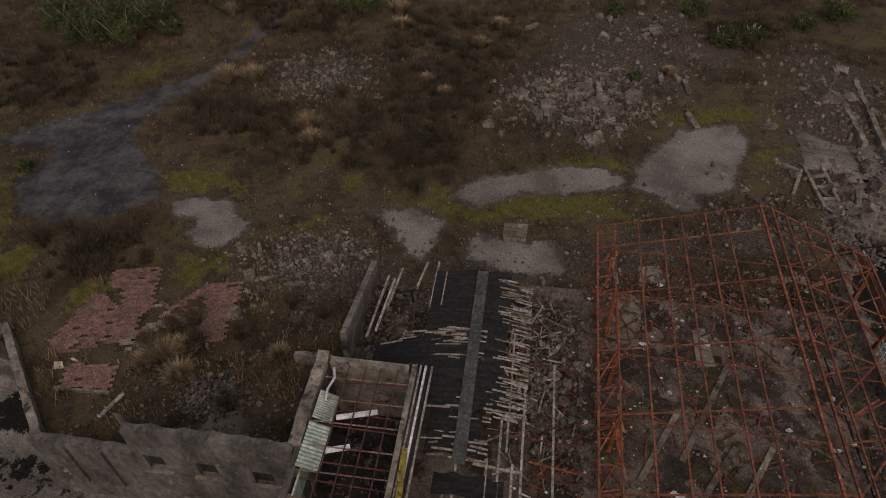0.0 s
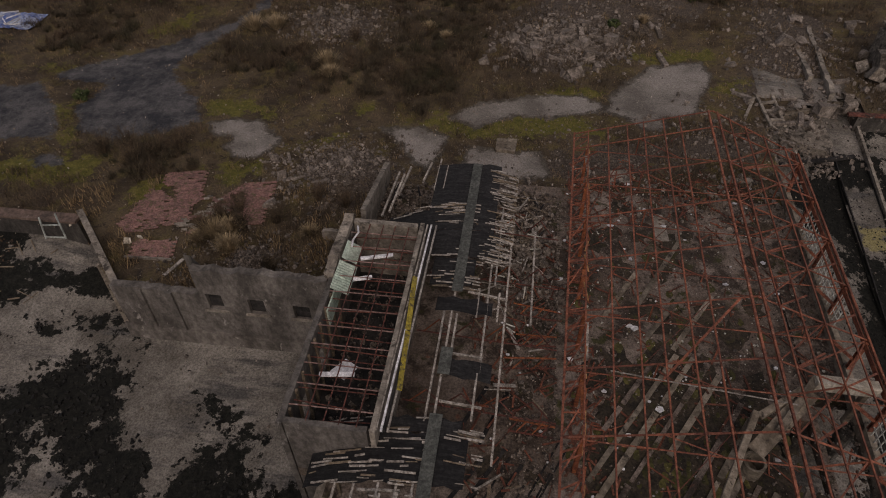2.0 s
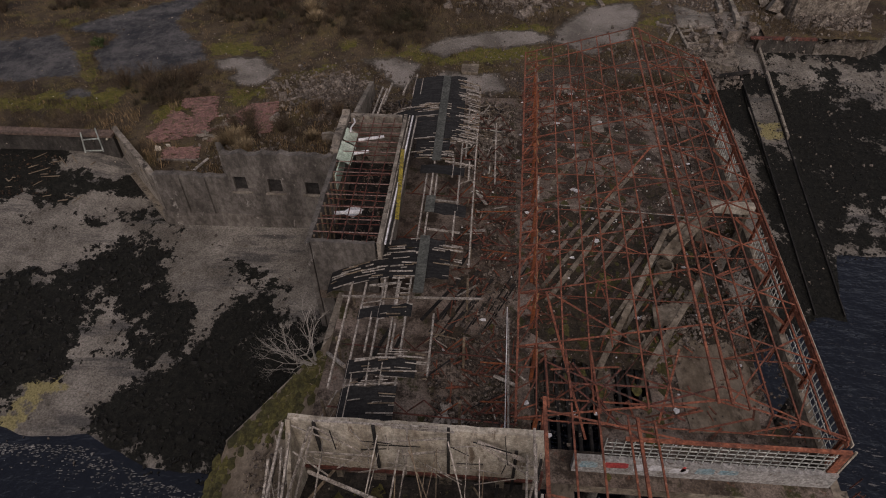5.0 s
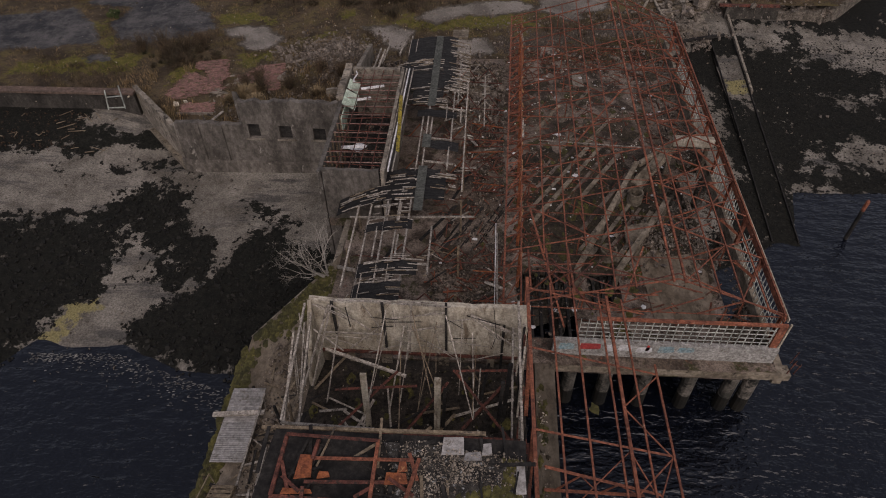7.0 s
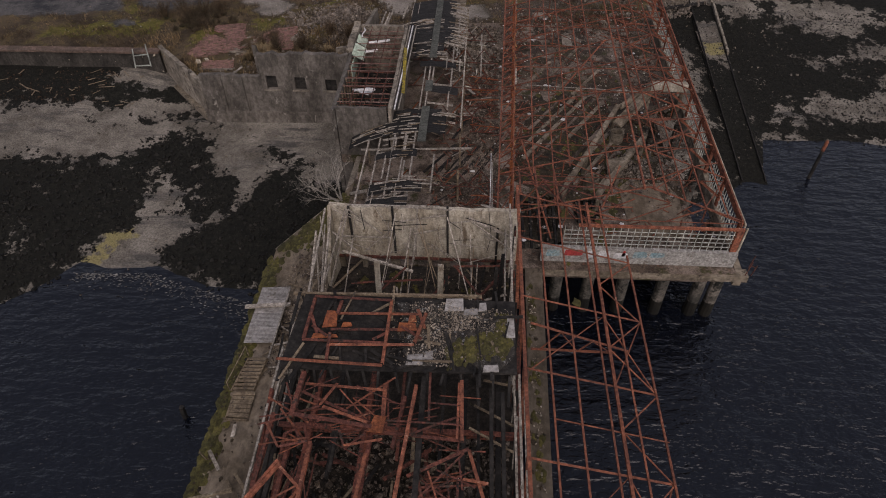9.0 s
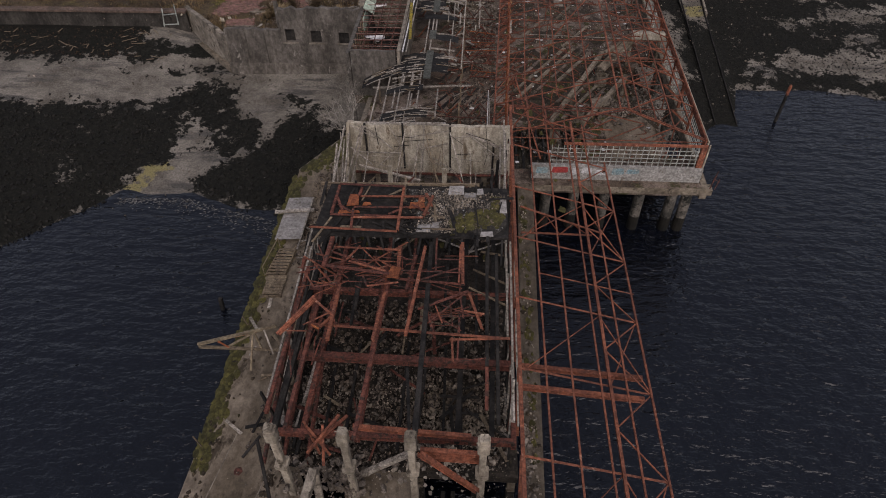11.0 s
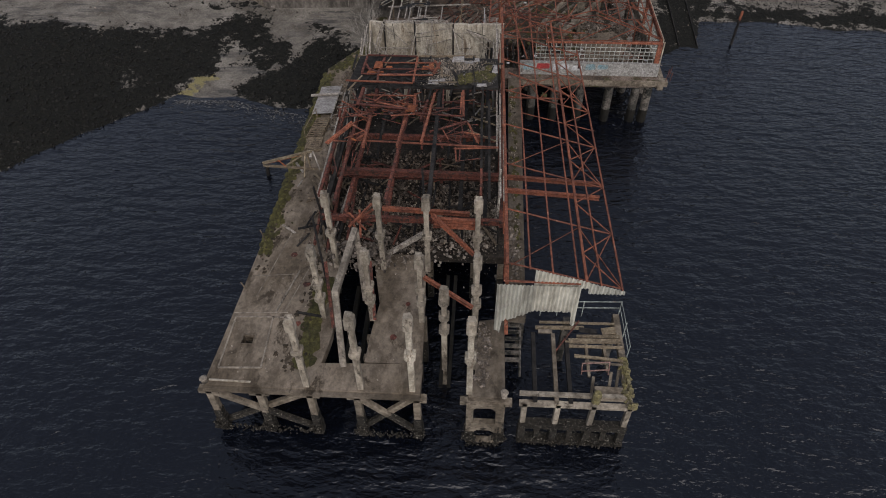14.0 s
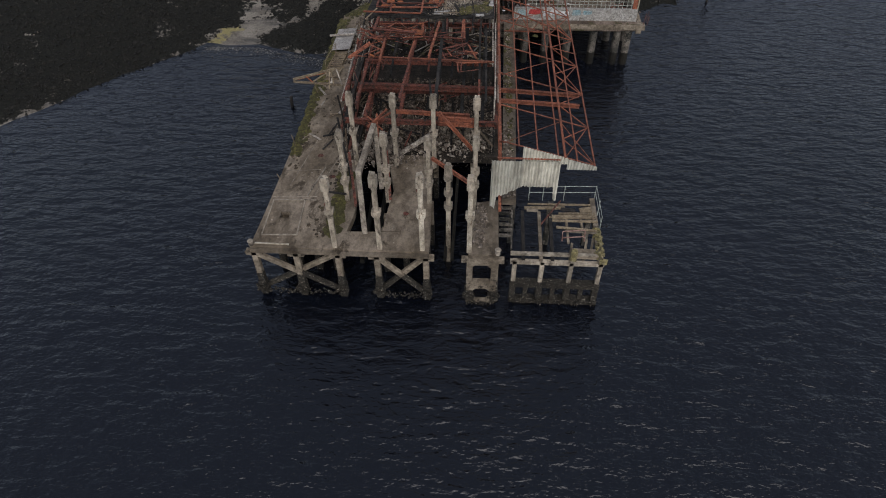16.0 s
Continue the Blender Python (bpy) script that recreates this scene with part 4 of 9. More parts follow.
part("roof_slab", Shape().slab([(-1.1, -16.7), (-0.4, -18.2), (-0.5, -19.6), (0.1, -20.2), (1.0, -20.25), (1.2, -19.8), (2.5, -19.95), (3.0, -20.35), (3.8, -20.3), (4.5, -19.6), (4.55, -17.3), (3.3, -17.1), (2.1, -17.0), (1.3, -16.75)], 10.9, 11.0), SLAB, burnt, "scorched roof remnant with white scale and moss")
for x0, x1, y0, y1 in ((1.25, 2.15, -17.15, -16.35), (2.85, 3.25, -17.1, -16.55), (2.15, 2.85, -17.35, -16.95), (4.15, 4.55, -18.6, -17.4), (-0.3, 0.45, -20.3, -19.7), (0.45, 0.9, -20.0, -19.5), (3.1, 3.8, -20.5, -20.1)):
    part("torn_flap", Shape().slab([(x0, y0), (x1, y0 + 0.05), (x1 - 0.04, y1), (x0 + 0.05, y1 - 0.06)], 11.0, 11.06), ASBESTOS, burnt, "torn white roofing flap")
for x in (-6.3, -4.9, -2.3, 0.3, 2.3, 3.9, 4.9):
    part("floor_beam", Shape().ibeam((x, -30.5, 7.3), (x + 0.1, -14.5, 7.3), 0.24, 0.34), REDDARK if x in (-4.9, -2.3, 4.9) else CHAR, burnt)
for y in (-26.0, -30.3, -21.5, -14.5):
    part("floor_beam", Shape().ibeam((-6.3, y, 7.4), (5.0, y, 7.4), 0.26, 0.36), REDDARK, burnt)

# ---- long shed with torn felt roof ----
longshed = thing("felt_roof_shed", "long timber shed frame with torn black felt roof", "shed")


def vault(x):
    return 7.9 - 0.055 * (x + 1.4) ** 2


def felt(x0, x1, y0, y1, seed):
    """A sheet of roof felt with ragged ends, bent over the vault."""
    r = random.Random(seed)
    n = max(3, int((x1 - x0) / 0.4))
    s = Shape()
    p = []
    for i in range(n + 1):
        x = x0 + (x1 - x0) * i / n
        p += [(x, y0 + r.uniform(-0.12, 0.12), vault(x) + 0.08), (x, y1 + r.uniform(-0.12, 0.12), vault(x) + 0.08)]
    q = [(x, y, z + 0.03) for x, y, z in p]
    k = len(p)
    f = []
    for i in range(n):
        a = 2 * i
        f += [(a, a + 1, a + 3, a + 2), (k + a, k + a + 2, k + a + 3, k + a + 1), (a, a + 2, k + a + 2, k + a), (a + 1, k + a + 1, k + a + 3, a + 3)]
    f += [(0, k, k + 1, 1), (k - 2, k - 1, 2 * k - 1, 2 * k - 2)]
    part("felt_sheet", s.add(p, f), FELT, longshed)


for i, (x0, x1, y0, y1) in enumerate(((-4.0, 0.2, 18.0, 24.6), (-6.6, -4.0, 18.2, 20.0), (-3.5, 0.8, 15.8, 18.0), (-3.0, -0.6, 13.5, 15.6), (-7.0, 0.2, 2.0, 4.4), (-6.6, -0.2, 4.4, 5.2), (-1.3, 0.9, 7.6, 8.6), (-4.6, -1.6, -0.8, 0.0), (-4.6, -1.0, -4.6, -3.6), (-4.6, -1.8, -7.6, -5.2), (-2.4, 0.6, 11.6, 12.6))):
    felt(x0, x1, y0, y1, i)
for y0, y1 in ((13.0, 24.5), (7.6, 9.2), (0.8, 5.4)):
    part("ridge_flashing", Shape().plank((-1.4, y0, 8.05), (-1.4, y1, 8.05), 0.6, 0.05), RIDGE, longshed)
for x, y0, y1 in ((-5.4, -5, 2), (-4.5, -7, 2), (-3.4, -5, 2), (-2.6, -5, 2), (-1.9, -7, 12), (-1.5, 4, 14), (-0.4, -4.5, -0.5), (1.3, 3.5, 17.5), (2.7, 12, 19.5), (3.7, -8, 0.6), (0.3, 8, 16)):
    part("purlin", Shape().plank((x, y0, vault(x)), (x, y1, vault(x)), 0.1, 0.14), TIMBER, longshed)

# ---- office block beside it ----
office = thing("office_block", "roofless concrete office block with rusted roof grid", "building")
part("wall", Shape().wall((-8.2, 3.6), (-8.2, 17.0), 0.3, 0.8, 8.7, [(2.0, 3.4, 5.2, 7.0), (5.0, 6.4, 5.2, 7.0)], ragged(7, 0.2)), GREYWALL, office)
part("wall", Shape().wall((-3.95, 3.6), (-3.95, 17.2), 0.24, 4.6, 9.0, (), ragged(17, 0.15)), CONCRETE, office)
part("wall", Shape().wall((-7.98, 3.75), (-4.2, 3.75), 0.28, 0.8, 8.9, [(0.8, 1.8, 2.6, 4.2)], ragged(18, 0.15)), GREYWALL, office)
part("wall", Shape().wall((-7.98, 17.0), (-4.2, 17.0), 0.35, 4.6, 8.9), CONCRETE, office)
for i in range(11):
    y = 4.6 + i * 1.15
    part("roof_bar", Shape().rod((-8.0, y, 8.75), (-4.1, y, 8.8), 0.05), PINKBAR, office)
for x in (-7.0, -6.2, -5.5, -4.7):
    part("roof_bar", Shape().rod((x, 3.8, 8.82), (x, 16.9, 8.82), 0.055), REDDARK, office)
part("fascia_board", Shape().plank((-3.68, 13.0, 8.86), (-3.42, 9.4, 8.86), 0.27, 0.05, (0.35, 0, 1)), YELLOW, office, "peeling yellow fascia board")
part("fascia_board", Shape().plank((-3.4, 9.3, 8.86), (-3.18, 5.9, 8.84), 0.25, 0.05, (0.45, 0, 1)), YELLOW, office, "peeling yellow fascia board")

# ---- ruined house ----
house = thing("ruined_house", "roofless grey concrete house shell above the beach", "house")
low_wall = part("wall", Shape().wall((-22.0, 12.6), (-16.4, 12.6), 0.5, 0.6, 6.3, (), ragged(2, 0.15)), GREYWALL, house)
front_wall = part("wall", Shape().wall((-16.4, 12.6), (-8.45, 12.6), 0.5, 0.6, 8.5, [(0.4, 1.35, 5.1, 6.35), (2.9, 3.9, 5.0, 6.25), (5.6, 6.6, 4.9, 6.1)], ragged(4, 0.35)), GREYWALL, house)
# added black panels give the window holes their dark depth by colour
for x0, x1, z0, z1 in ((-15.99, -15.06, 5.11, 6.34), (-13.49, -12.51, 5.01, 6.24), (-10.79, -9.81, 4.91, 6.09)):
    part("window_boarding", Shape().box(x0, x1, 12.58, 12.64, z0, z1), CHAR, front_wall, "black panel standing in for the dark of a window hole")
part("wall", Shape().wall((-28.4, 19.4), (-22.1, 12.9), 0.42, 0.6, 5.4, (), ragged(6, 0.25)), CONCRETE, house)
part("wall", Shape().wall((-16.6, 12.9), (-16.6, 14.2), 0.4, 4.6, 8.9, (), lambda u: -2.4 * u), GREYWALL, house)
part("wall", Shape().wall((-8.35, 12.6), (-8.35, 17.3), 0.55, 4.6, 9.1, (), ragged(8, 0.2)), CONCRETE, house)
part("wall", Shape().wall((-8.3, 19.8), (-8.1, 26.2), 0.34, 4.4, 7.0, (), lambda u: -0.15 * u + 0.3), CONCRETE, house)

# ---- sea walls ----
whole("wall_cap", Shape().plank((-70, 18.35, 5.06), (-28.2, 18.75, 5.06), 0.85, 0.2), BROWNCAP, "brown-stained concrete capping of the sea wall", "capping", "", "structure")
whole("sea_wall", Shape().wall((-70, 18.5), (-28.3, 18.9), 0.6, 0.5, 4.95), DARKWALL, "long low concrete sea wall above the beach", "sea wall", "", "structure")
whole("sea_wall", Shape().wall((28.4, 39.3), (33.9, 39.3), 0.6, 0.5, 5.0), DARKWALL, "dark retaining wall above the shore", "sea wall", "", "structure")
whole("sea_wall", Shape().wall((33.9, 39.3), (39.0, 39.9), 0.8, 0.5, 4.6, (), ragged(41, 0.5)).wall((39.0, 39.9), (41.2, 41.6), 0.9, 0.5, 4.6, (), ragged(42, 0.6)).wall((41.2, 41.8), (60, 62.4), 0.9, 0.5, 4.4, (), ragged(43, 0.6)), MASONRY, "crumbling stone sea wall beyond the ruin", "sea wall", "", "structure")
whole("quay_wall", Shape().wall((-10.5, -7.0), (-6.9, -1.0), 0.4, -1, 4.5), CONCRETE, "low concrete quay wall", "quay wall", "", "structure")
whole("quay_wall", Shape().wall((-6.8, -1.0), (-6.6, 3.6), 0.4, -1, 4.5), CONCRETE, "low concrete quay wall", "quay wall", "", "structure")
whole("rubble_bank", Shape().slab([(20.7, 38.4), (25.8, 40.8), (28.4, 41.9), (28.5, 39.7), (29.4, 39.7), (29.4, 45), (20.7, 45)], 2.0, 4.7), MASONRY, "bank of tipped masonry behind the slipway", "bank", "", "structure")
whole("quay_wall", Shape().wall((20.5, 37.9), (25.9, 40.4), 0.5, 2.0, 5.0, (), ragged(51, 0.3)), STAINED, "broken retaining wall at the head of the slipway", "quay wall", "", "structure")
whole("quay_wall", Shape().wall((25.9, 40.5), (28.3, 41.6), 0.5, 2.0, 5.0, (), ragged(52, 0.3)), STAINED, "broken retaining wall at the head of the slipway", "quay wall", "", "structure")

# ---- pier end: things on it ----
rnd = random.Random(11)


def corrugated(x0, x1, y, top, low, pitch=0.2, depth=0.08):
    """Upright corrugated sheeting between heights top(x) and low(x)."""
    n = int((x1 - x0) / pitch * 2)
    s, p = Shape(), []
    for i in range(n + 1):
        x = x0 + (x1 - x0) * i / n
        o = depth * (i % 2)
        p += [(x, y - o, low(x)), (x, y - o, top(x)), (x, y - o + 0.02, low(x)), (x, y - o + 0.02, top(x))]
    f = []
    for i in range(n):
        a = 4 * i
        f += [(a, a + 4, a + 5, a + 1), (a + 2, a + 3, a + 7, a + 6), (a + 1, a + 5, a + 7, a + 3), (a, a + 2, a + 6, a + 4)]
    f += [(0, 1, 3, 2), (4 * n, 4 * n + 2, 4 * n + 3, 4 * n + 1)]
    return s.add(p, f)


part("corrugated_sheet", corrugated(4.55, 6.5, -37.0, lambda x: 9.15, lambda x: 6.1 + 0.6 * max(0, x - 5.0) + 0.25 * noise.noise((x * 4, 1, 0)) - (0.9 if x < 4.95 else 0)), SHEET, canopy, "dirty white corrugated sheet with a torn lower edge")
part("corrugated_sheet", corrugated(6.5, 8.95, -37.05, lambda x: 9.2, lambda x: 7.15 - (1.1 if x > 8.65 else 0) + 0.12 * noise.noise((x * 5, 2, 0))), SHEET, canopy)
part("corrugated_sheet", corrugated(6.5, 9.4, -36.85, lambda x: canopy_z(x) + 0.15, lambda x: 8.9), SHEET, canopy)
part("corrugated_sheet", corrugated(9.4, 11.3, -36.8, lambda x: canopy_z(x) + 0.05, lambda x: 8.45), SHEET, canopy)
part("end_rafter", Shape().angle((4.9, -36.9, 9.25), (8.9, -36.95, 9.25), 0.14), RED, canopy)
for y, z in ((-26.4, 7.9), (-27.4, 7.6)):
    part("cross_beam", Shape().ibeam((5.1, y, z), (11.2, y - 0.4, z - 0.1), 0.22, 0.28), RED, canopy)
for a, b, w in (((5.39, -17.00, 10.16), (10.45, -17.00, 8.19), 0.13), ((5.58, -17.00, 8.10), (9.80, -17.00, 8.05), 0.14), ((6.91, -17.00, 9.57), (6.00, -17.00, 8.09), 0.06), ((6.91, -17.00, 9.57), (7.90, -17.00, 8.07), 0.06), ((8.53, -17.00, 8.94), (7.90, -17.00, 8.07), 0.06), ((8.53, -17.00, 8.94), (9.59, -17.00, 8.05), 0.06)):
    part("truss_bar", Shape().angle(a, b, w), RED, canopy)
for y in (-13.5, -17.6, -22.0, -26.2, -30.4, -34.6):
    part("brace", Shape().rod((9.2, y, 9.25), (11.1, y + 2.0, 8.8), 0.06), RED, canopy)
    part("brace", Shape().rod((11.1, y - 2.1, 8.8), (9.2, y, 9.25), 0.06), RED, canopy)
part("brace", Shape().rod((6.2, -22.0, 10.0), (11.3, -22.2, 8.8), 0.05), RED, canopy)

# railings of the platform
LICHEN = surface("lichen on concrete", (0.2, 0.175, 0.075), (0.13, 0.115, 0.07), (0.28, 0.25, 0.16), 0.6, 2.0)
rail = thing("railing", "thin white tubular railing round the platform edge", "railing", at=(9.5, -35, 4.2))
for x, y in ((7.4, -34.8), (8.4, -34.75), (9.9, -34.7), (12.1, -34.6), (12.15, -36.2), (12.1, -37.8)):
    part("post", Shape().rod((x, y, 4.0), (x, y, 5.35), 0.05), BARS, rail)
for z in (4.75, 5.3):
    part("bar", Shape().rod((7.4, -34.8, z), (12.1, -34.6, z), 0.04), BARS, rail)
    part("bar", Shape().rod((12.1, -34.6, z), (12.1, -37.8, z), 0.04), BARS, rail)
TANWOOD = surface("bleached brown boards", (0.22, 0.18, 0.12), (0.14, 0.11, 0.075), (0.3, 0.27, 0.21), 0.58, 1.8, vary=0.4)
for i, (x0, x1, y, y1, w, m) in enumerate(((7.05, 9.9, -35.95, -35.85, 0.22, TANWOOD), (7.3, 11.7, -35.55, -35.5, 0.12, TANWOOD), (7.2, 8.0, -36.25, -36.25, 0.25, STAINED), (8.7, 11.9, -36.9, -36.75, 0.3, TANWOOD), (8.75, 12.0, -37.2, -37.2, 0.16, TANWOOD), (9.4, 11.9, -36.5, -36.45, 0.18, TANWOOD), (9.15, 11.85, -37.9, -38.1, 0.16, TANWOOD), (9.7, 11.8, -38.3, -38.4, 0.1, STAINED), (10.9, 11.7, -36.1, -36.0, 0.5, TANWOOD), (9.6, 10.6, -36.0, -36.1, 0.3, CHAR))):
    part("board", Shape().plank((x0, y, 4.28 + 0.03 * (i % 4)), (x1, y1, 4.3 + 0.03 * (i % 3)), w, 0.1), m, platform)
for x0, y0, z0, x1, y1, z1 in ((10.0, -40.0, 3.3, 10.2, -38.9, 3.8), (9.95, -38.9, 3.8, 9.9, -37.0, 4.2), (10.95, -39.9, 3.2, 11.2, -38.6, 3.9), (11.0, -38.6, 3.9, 10.9, -36.9, 4.2), (11.5, -39.2, 3.3, 11.7, -38.2, 4.0)):
    part("beam", Shape().plank((x0, y0, z0), (x1, y1, z1), 0.16, 0.2), STAINED, platform)
lichen_r = random.Random(23)
growth = Shape()
for k in range(60):
    y = lichen_r.uniform(-41.0, -37.9)
    growth.stone((11.88 + lichen_r.uniform(-0.2, 0.2), y, 4.2 + lichen_r.uniform(-0.1, 0.12)), lichen_r.uniform(0.2, 0.5), lichen_r)
part("lichen", growth, LICHEN, side, "thick yellow lichen growth")
part("bollard", Shape().tube([(10.1, -40.6, 3.9), (10.1, -40.6, 4.7), (10.1, -40.6, 4.85)], [0.24, 0.24, 0.17], 10), LICHEN, platform, "lichen-yellow bollard")
part("rail_fragment", Shape().rod((9.5, -38.6, 4.6), (11.0, -38.5, 4.7), 0.06).rod((9.5, -38.9, 4.3), (11.0, -38.8, 4.4), 0.06).rod((9.5, -38.9, 4.0), (9.5, -38.6, 4.6), 0.06).rod((11.0, -38.8, 3.9), (11.0, -38.5, 4.7), 0.06), PINKBAR, platform)
part("diagonal_bar", Shape().rod((8.1, -37.6, 4.2), (9.5, -35.9, 5.0), 0.08), REDDARK, platform)
steps = thing("steps", "mossy concrete steps down to the water", "steps", at=(5.7, -38, 2))
for i in range(7):
    part("step", Shape().box(5.32, 6.18, -35.2 - i * 0.36, -34.95 - i * 0.36, 3.9 - i * 0.2, 4.02 - i * 0.2), WETCON, steps)
for x in (5.26, 6.24):
    part("string_wall", Shape().plank((x, -34.6, 3.7), (x, -37.9, 2.0), 0.12, 0.5), WETCON, steps)

# hatch, bollards and slab marks on the apron
hatch = thing("hatch", "square black opening in the pier deck with a raised rim", "hatch", at=(-9.5, -37.9, 4.6))
part("rim", Shape().box(-9.92, -9.12, -38.28, -38.2, 4.6, 4.65).box(-9.92, -9.12, -37.6, -37.52, 4.6, 4.65).box(-9.92, -9.84, -38.2, -37.6, 4.6, 4.65).box(-9.2, -9.12, -38.2, -37.6, 4.6, 4.65), DECK, hatch)
part("shaft", Shape().box(-9.9, -9.842, -38.26, -37.54, 2.6, 4.6).box(-9.198, -9.14, -38.26, -37.54, 2.6, 4.6).box(-9.842, -9.198, -38.26, -38.202, 2.6, 4.6).box(-9.842, -9.198, -37.598, -37.54, 2.6, 4.6).box(-9.842, -9.198, -38.2, -37.6, 2.5, 2.6), WETCON, hatch, "dark shaft below the opening")
kerb = thing("deck_kerb", "low worn concrete kerb round a deck panel", "kerb", at=(-9.5, -38, 4.6))
for a, b in (((-10.7, -36.3), (-7.7, -36.2)), ((-8.47, -36.2), (-8.28, -39.8)), ((-8.28, -39.8), (-10.65, -39.9)), ((-10.68, -36.3), (-10.65, -39.9)), ((-7.7, -32.4), (-8.4, -35.8))):
    part("kerb_strip", Shape().plank((*a, 4.62), (*b, 4.62), 0.09, 0.06), CONCRETE, kerb)
for x, y in ((-11.1, -40.85), (5.15, -40.9)):
    whole("bollard", Shape().tube([(x, y, 4.55), (x, y, 4.85), (x, y, 4.95), (x, y, 5.02)], [0.17, 0.16, 0.22, 0.12], 10), CONCRETE, "short worn bollard at the pier corner", "bollard", "bollards on the pier")
def lumps(name, n, spot, sizes, material, label, category, seed):
    """Loose pieces too many to count, as one object."""
    r = random.Random(seed)
    s = Shape()
    for _ in range(n):
        x, y, z = spot(r)
        size = sizes[0] + (sizes[1] - sizes[0]) * r.random() ** 3
        s.stone((x, y, z + size * 0.12), size, r)
    return whole(name, s, material, label, category, "", "stuff")


MOSSY = surface("yellow green moss", (0.068, 0.062, 0.018), (0.045, 0.043, 0.016), (0.10, 0.08, 0.045), 0.6, 0.9, each=True)


def moss_patches(name, n, spot, seed, label):
    """Flat ragged cushions of moss lying on a deck."""
    r = random.Random(seed)
    s = Shape()
    for _ in range(n):
        x, y, z, size = spot(r)
        k = 9
        a = r.uniform(0, 6.3)
        ring = [(x + math.cos(a + i * math.tau / k) * size * r.uniform(0.5, 1.1) * 0.6, y + math.sin(a + i * math.tau / k) * size * r.uniform(0.5, 1.1)) for i in range(k)]
        s.add([(px, py, z + 0.004) for px, py in ring] + [(x, y, z + 0.03 + 0.05 * size)], [(i, (i + 1) % k, k) for i in range(k)])
    return whole(name, s, MOSSY, label, "moss", "", "stuff")


moss_patches("moss", 520, lambda r: (-10.75 + abs(r.gauss(0, 0.32)) + 0.01 * r.random(), r.uniform(-31, -8), 4.6, r.uniform(0.1, 0.55)), 5, "yellow-green moss along the pier edge")
moss_patches("moss", 150, lambda r: (r.gauss(-6.0, 0.22), r.uniform(-39.5, -33), 4.6, r.uniform(0.1, 0.7)), 6, "bright moss beside the broken deck edge")
moss_patches("moss", 260, lambda r: (lambda t: (-10.3 + 3.2 * t + abs(r.gauss(0, 0.8)), -6.8 + 5.6 * t + r.uniform(-1, 0.3), 4.6, r.uniform(0.1, 0.5)))(r.random()), 7, "moss and weeds on the quay corner")
moss_patches("moss", 90, lambda r: (r.uniform(-6, 5), r.uniform(-16, -9), 4.64, r.uniform(0.1, 0.5)), 8, "moss on the floor of the burnt building")
moss_patches("moss", 190, lambda r: (lambda u: (1.5 + 2.8 * u, min(-18.0, -19.55 + 0.6 * u + r.gauss(0, 0.32)), 11.0, r.uniform(0.1, 0.4)))(r.random()), 9, "moss on the roof remnant")
moss_patches("moss", 26, lambda r: (r.gauss(3.95, 0.22), r.gauss(-17.7, 0.25), 11.0, r.uniform(0.1, 0.3)), 13, "moss at the corner of the roof remnant")
moss_patches("moss", 90, lambda r: (r.uniform(5.9, 6.4), r.uniform(-30, -9), 4.63, r.uniform(0.1, 0.35)), 10, "moss on the walkway")
moss_patches("moss", 200, lambda r: (r.gauss(10.5, 2.8), r.gauss(6, 6), 4.65, r.uniform(0.1, 0.6)), 12, "moss on the shed floor")

# fallen members round the columns
def fallen(name, a, b, w, h, material, label, category, kind="plank"):
    s = Shape()
    if kind == "ibeam":
        s.ibeam(a, b, w, h)
    elif kind == "angle":
        s.angle(a, b, w)
    else:
        s.rod(a, b, w, h)
    return whole(name, s, material, label, category)


leaning = thing("leaning_frame", "cranked concrete frame leaning between the columns", "fallen beam", at=(-4, -36, 4.6))
part("member", Shape().rod((-3.7, -32.6, 8.6), (-4.35, -36.6, 7.4), 0.36, 0.42), CONCRETE, leaning)
part("member", Shape().rod((-4.35, -36.5, 7.5), (-3.75, -39.4, 4.5), 0.36, 0.42), CONCRETE, leaning)
part("member", Shape().rod((-3.65, -32.7, 8.5), (-3.3, -34.2, 4.2), 0.32, 0.36), CONCRETE, leaning)
fallen("steel_beam", (0.6, -36.2, 8.6), (3.3, -36.9, 7.0), 0.19, 0.22, RED, "rust-red beam wedged between two columns", "beam", "ibeam")
fallen("steel_beam", (-5.4, -34.0, 7.2), (-4.7, -37.0, 4.8), 0.18, 0.18, REDDARK, "leaning rust-red beam", "beam", "ibeam")
fallen("steel_beam", (-2.7, -34.2, 7.6), (-2.3, -36.6, 5.2), 0.18, 0.18, REDDARK, "leaning rust-red beam", "beam", "ibeam")
fallen("timber_beam", (-2.2, -31.0, 5.0), (0.2, -30.6, 6.6), 0.25, 0.3, TIMBER, "grey timber beam leaning on a column", "beam")
fallen("timber_beam", (-6.6, -36.9, 6.0), (-5.2, -37.2, 6.1), 0.12, 0.14, CHAR, "charred timber spar", "beam")
fallen("timber_beam", (-6.6, -31.2, 8.2), (-5.2, -35.0, 4.7), 0.14, 0.2, CHAR, "charred timber leaning by the columns", "beam")
# these beams are coloured near black to paint in the slot's shade
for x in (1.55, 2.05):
    fallen("concrete_beam", (x, -38.3, 1.2), (x + 0.1, -30.6, 2.6), 0.22, 0.4, SEAWEED_AND_SHADE, "beam under the broken deck, blackened to stand for shade", "beam")
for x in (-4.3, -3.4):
    fallen("concrete_beam", (x, -39.0, 1.4), (x - 0.1, -31.0, 1.6), 0.3, 0.4, SEAWEED_AND_SHADE, "beam under the broken deck, blackened to stand for shade", "beam")
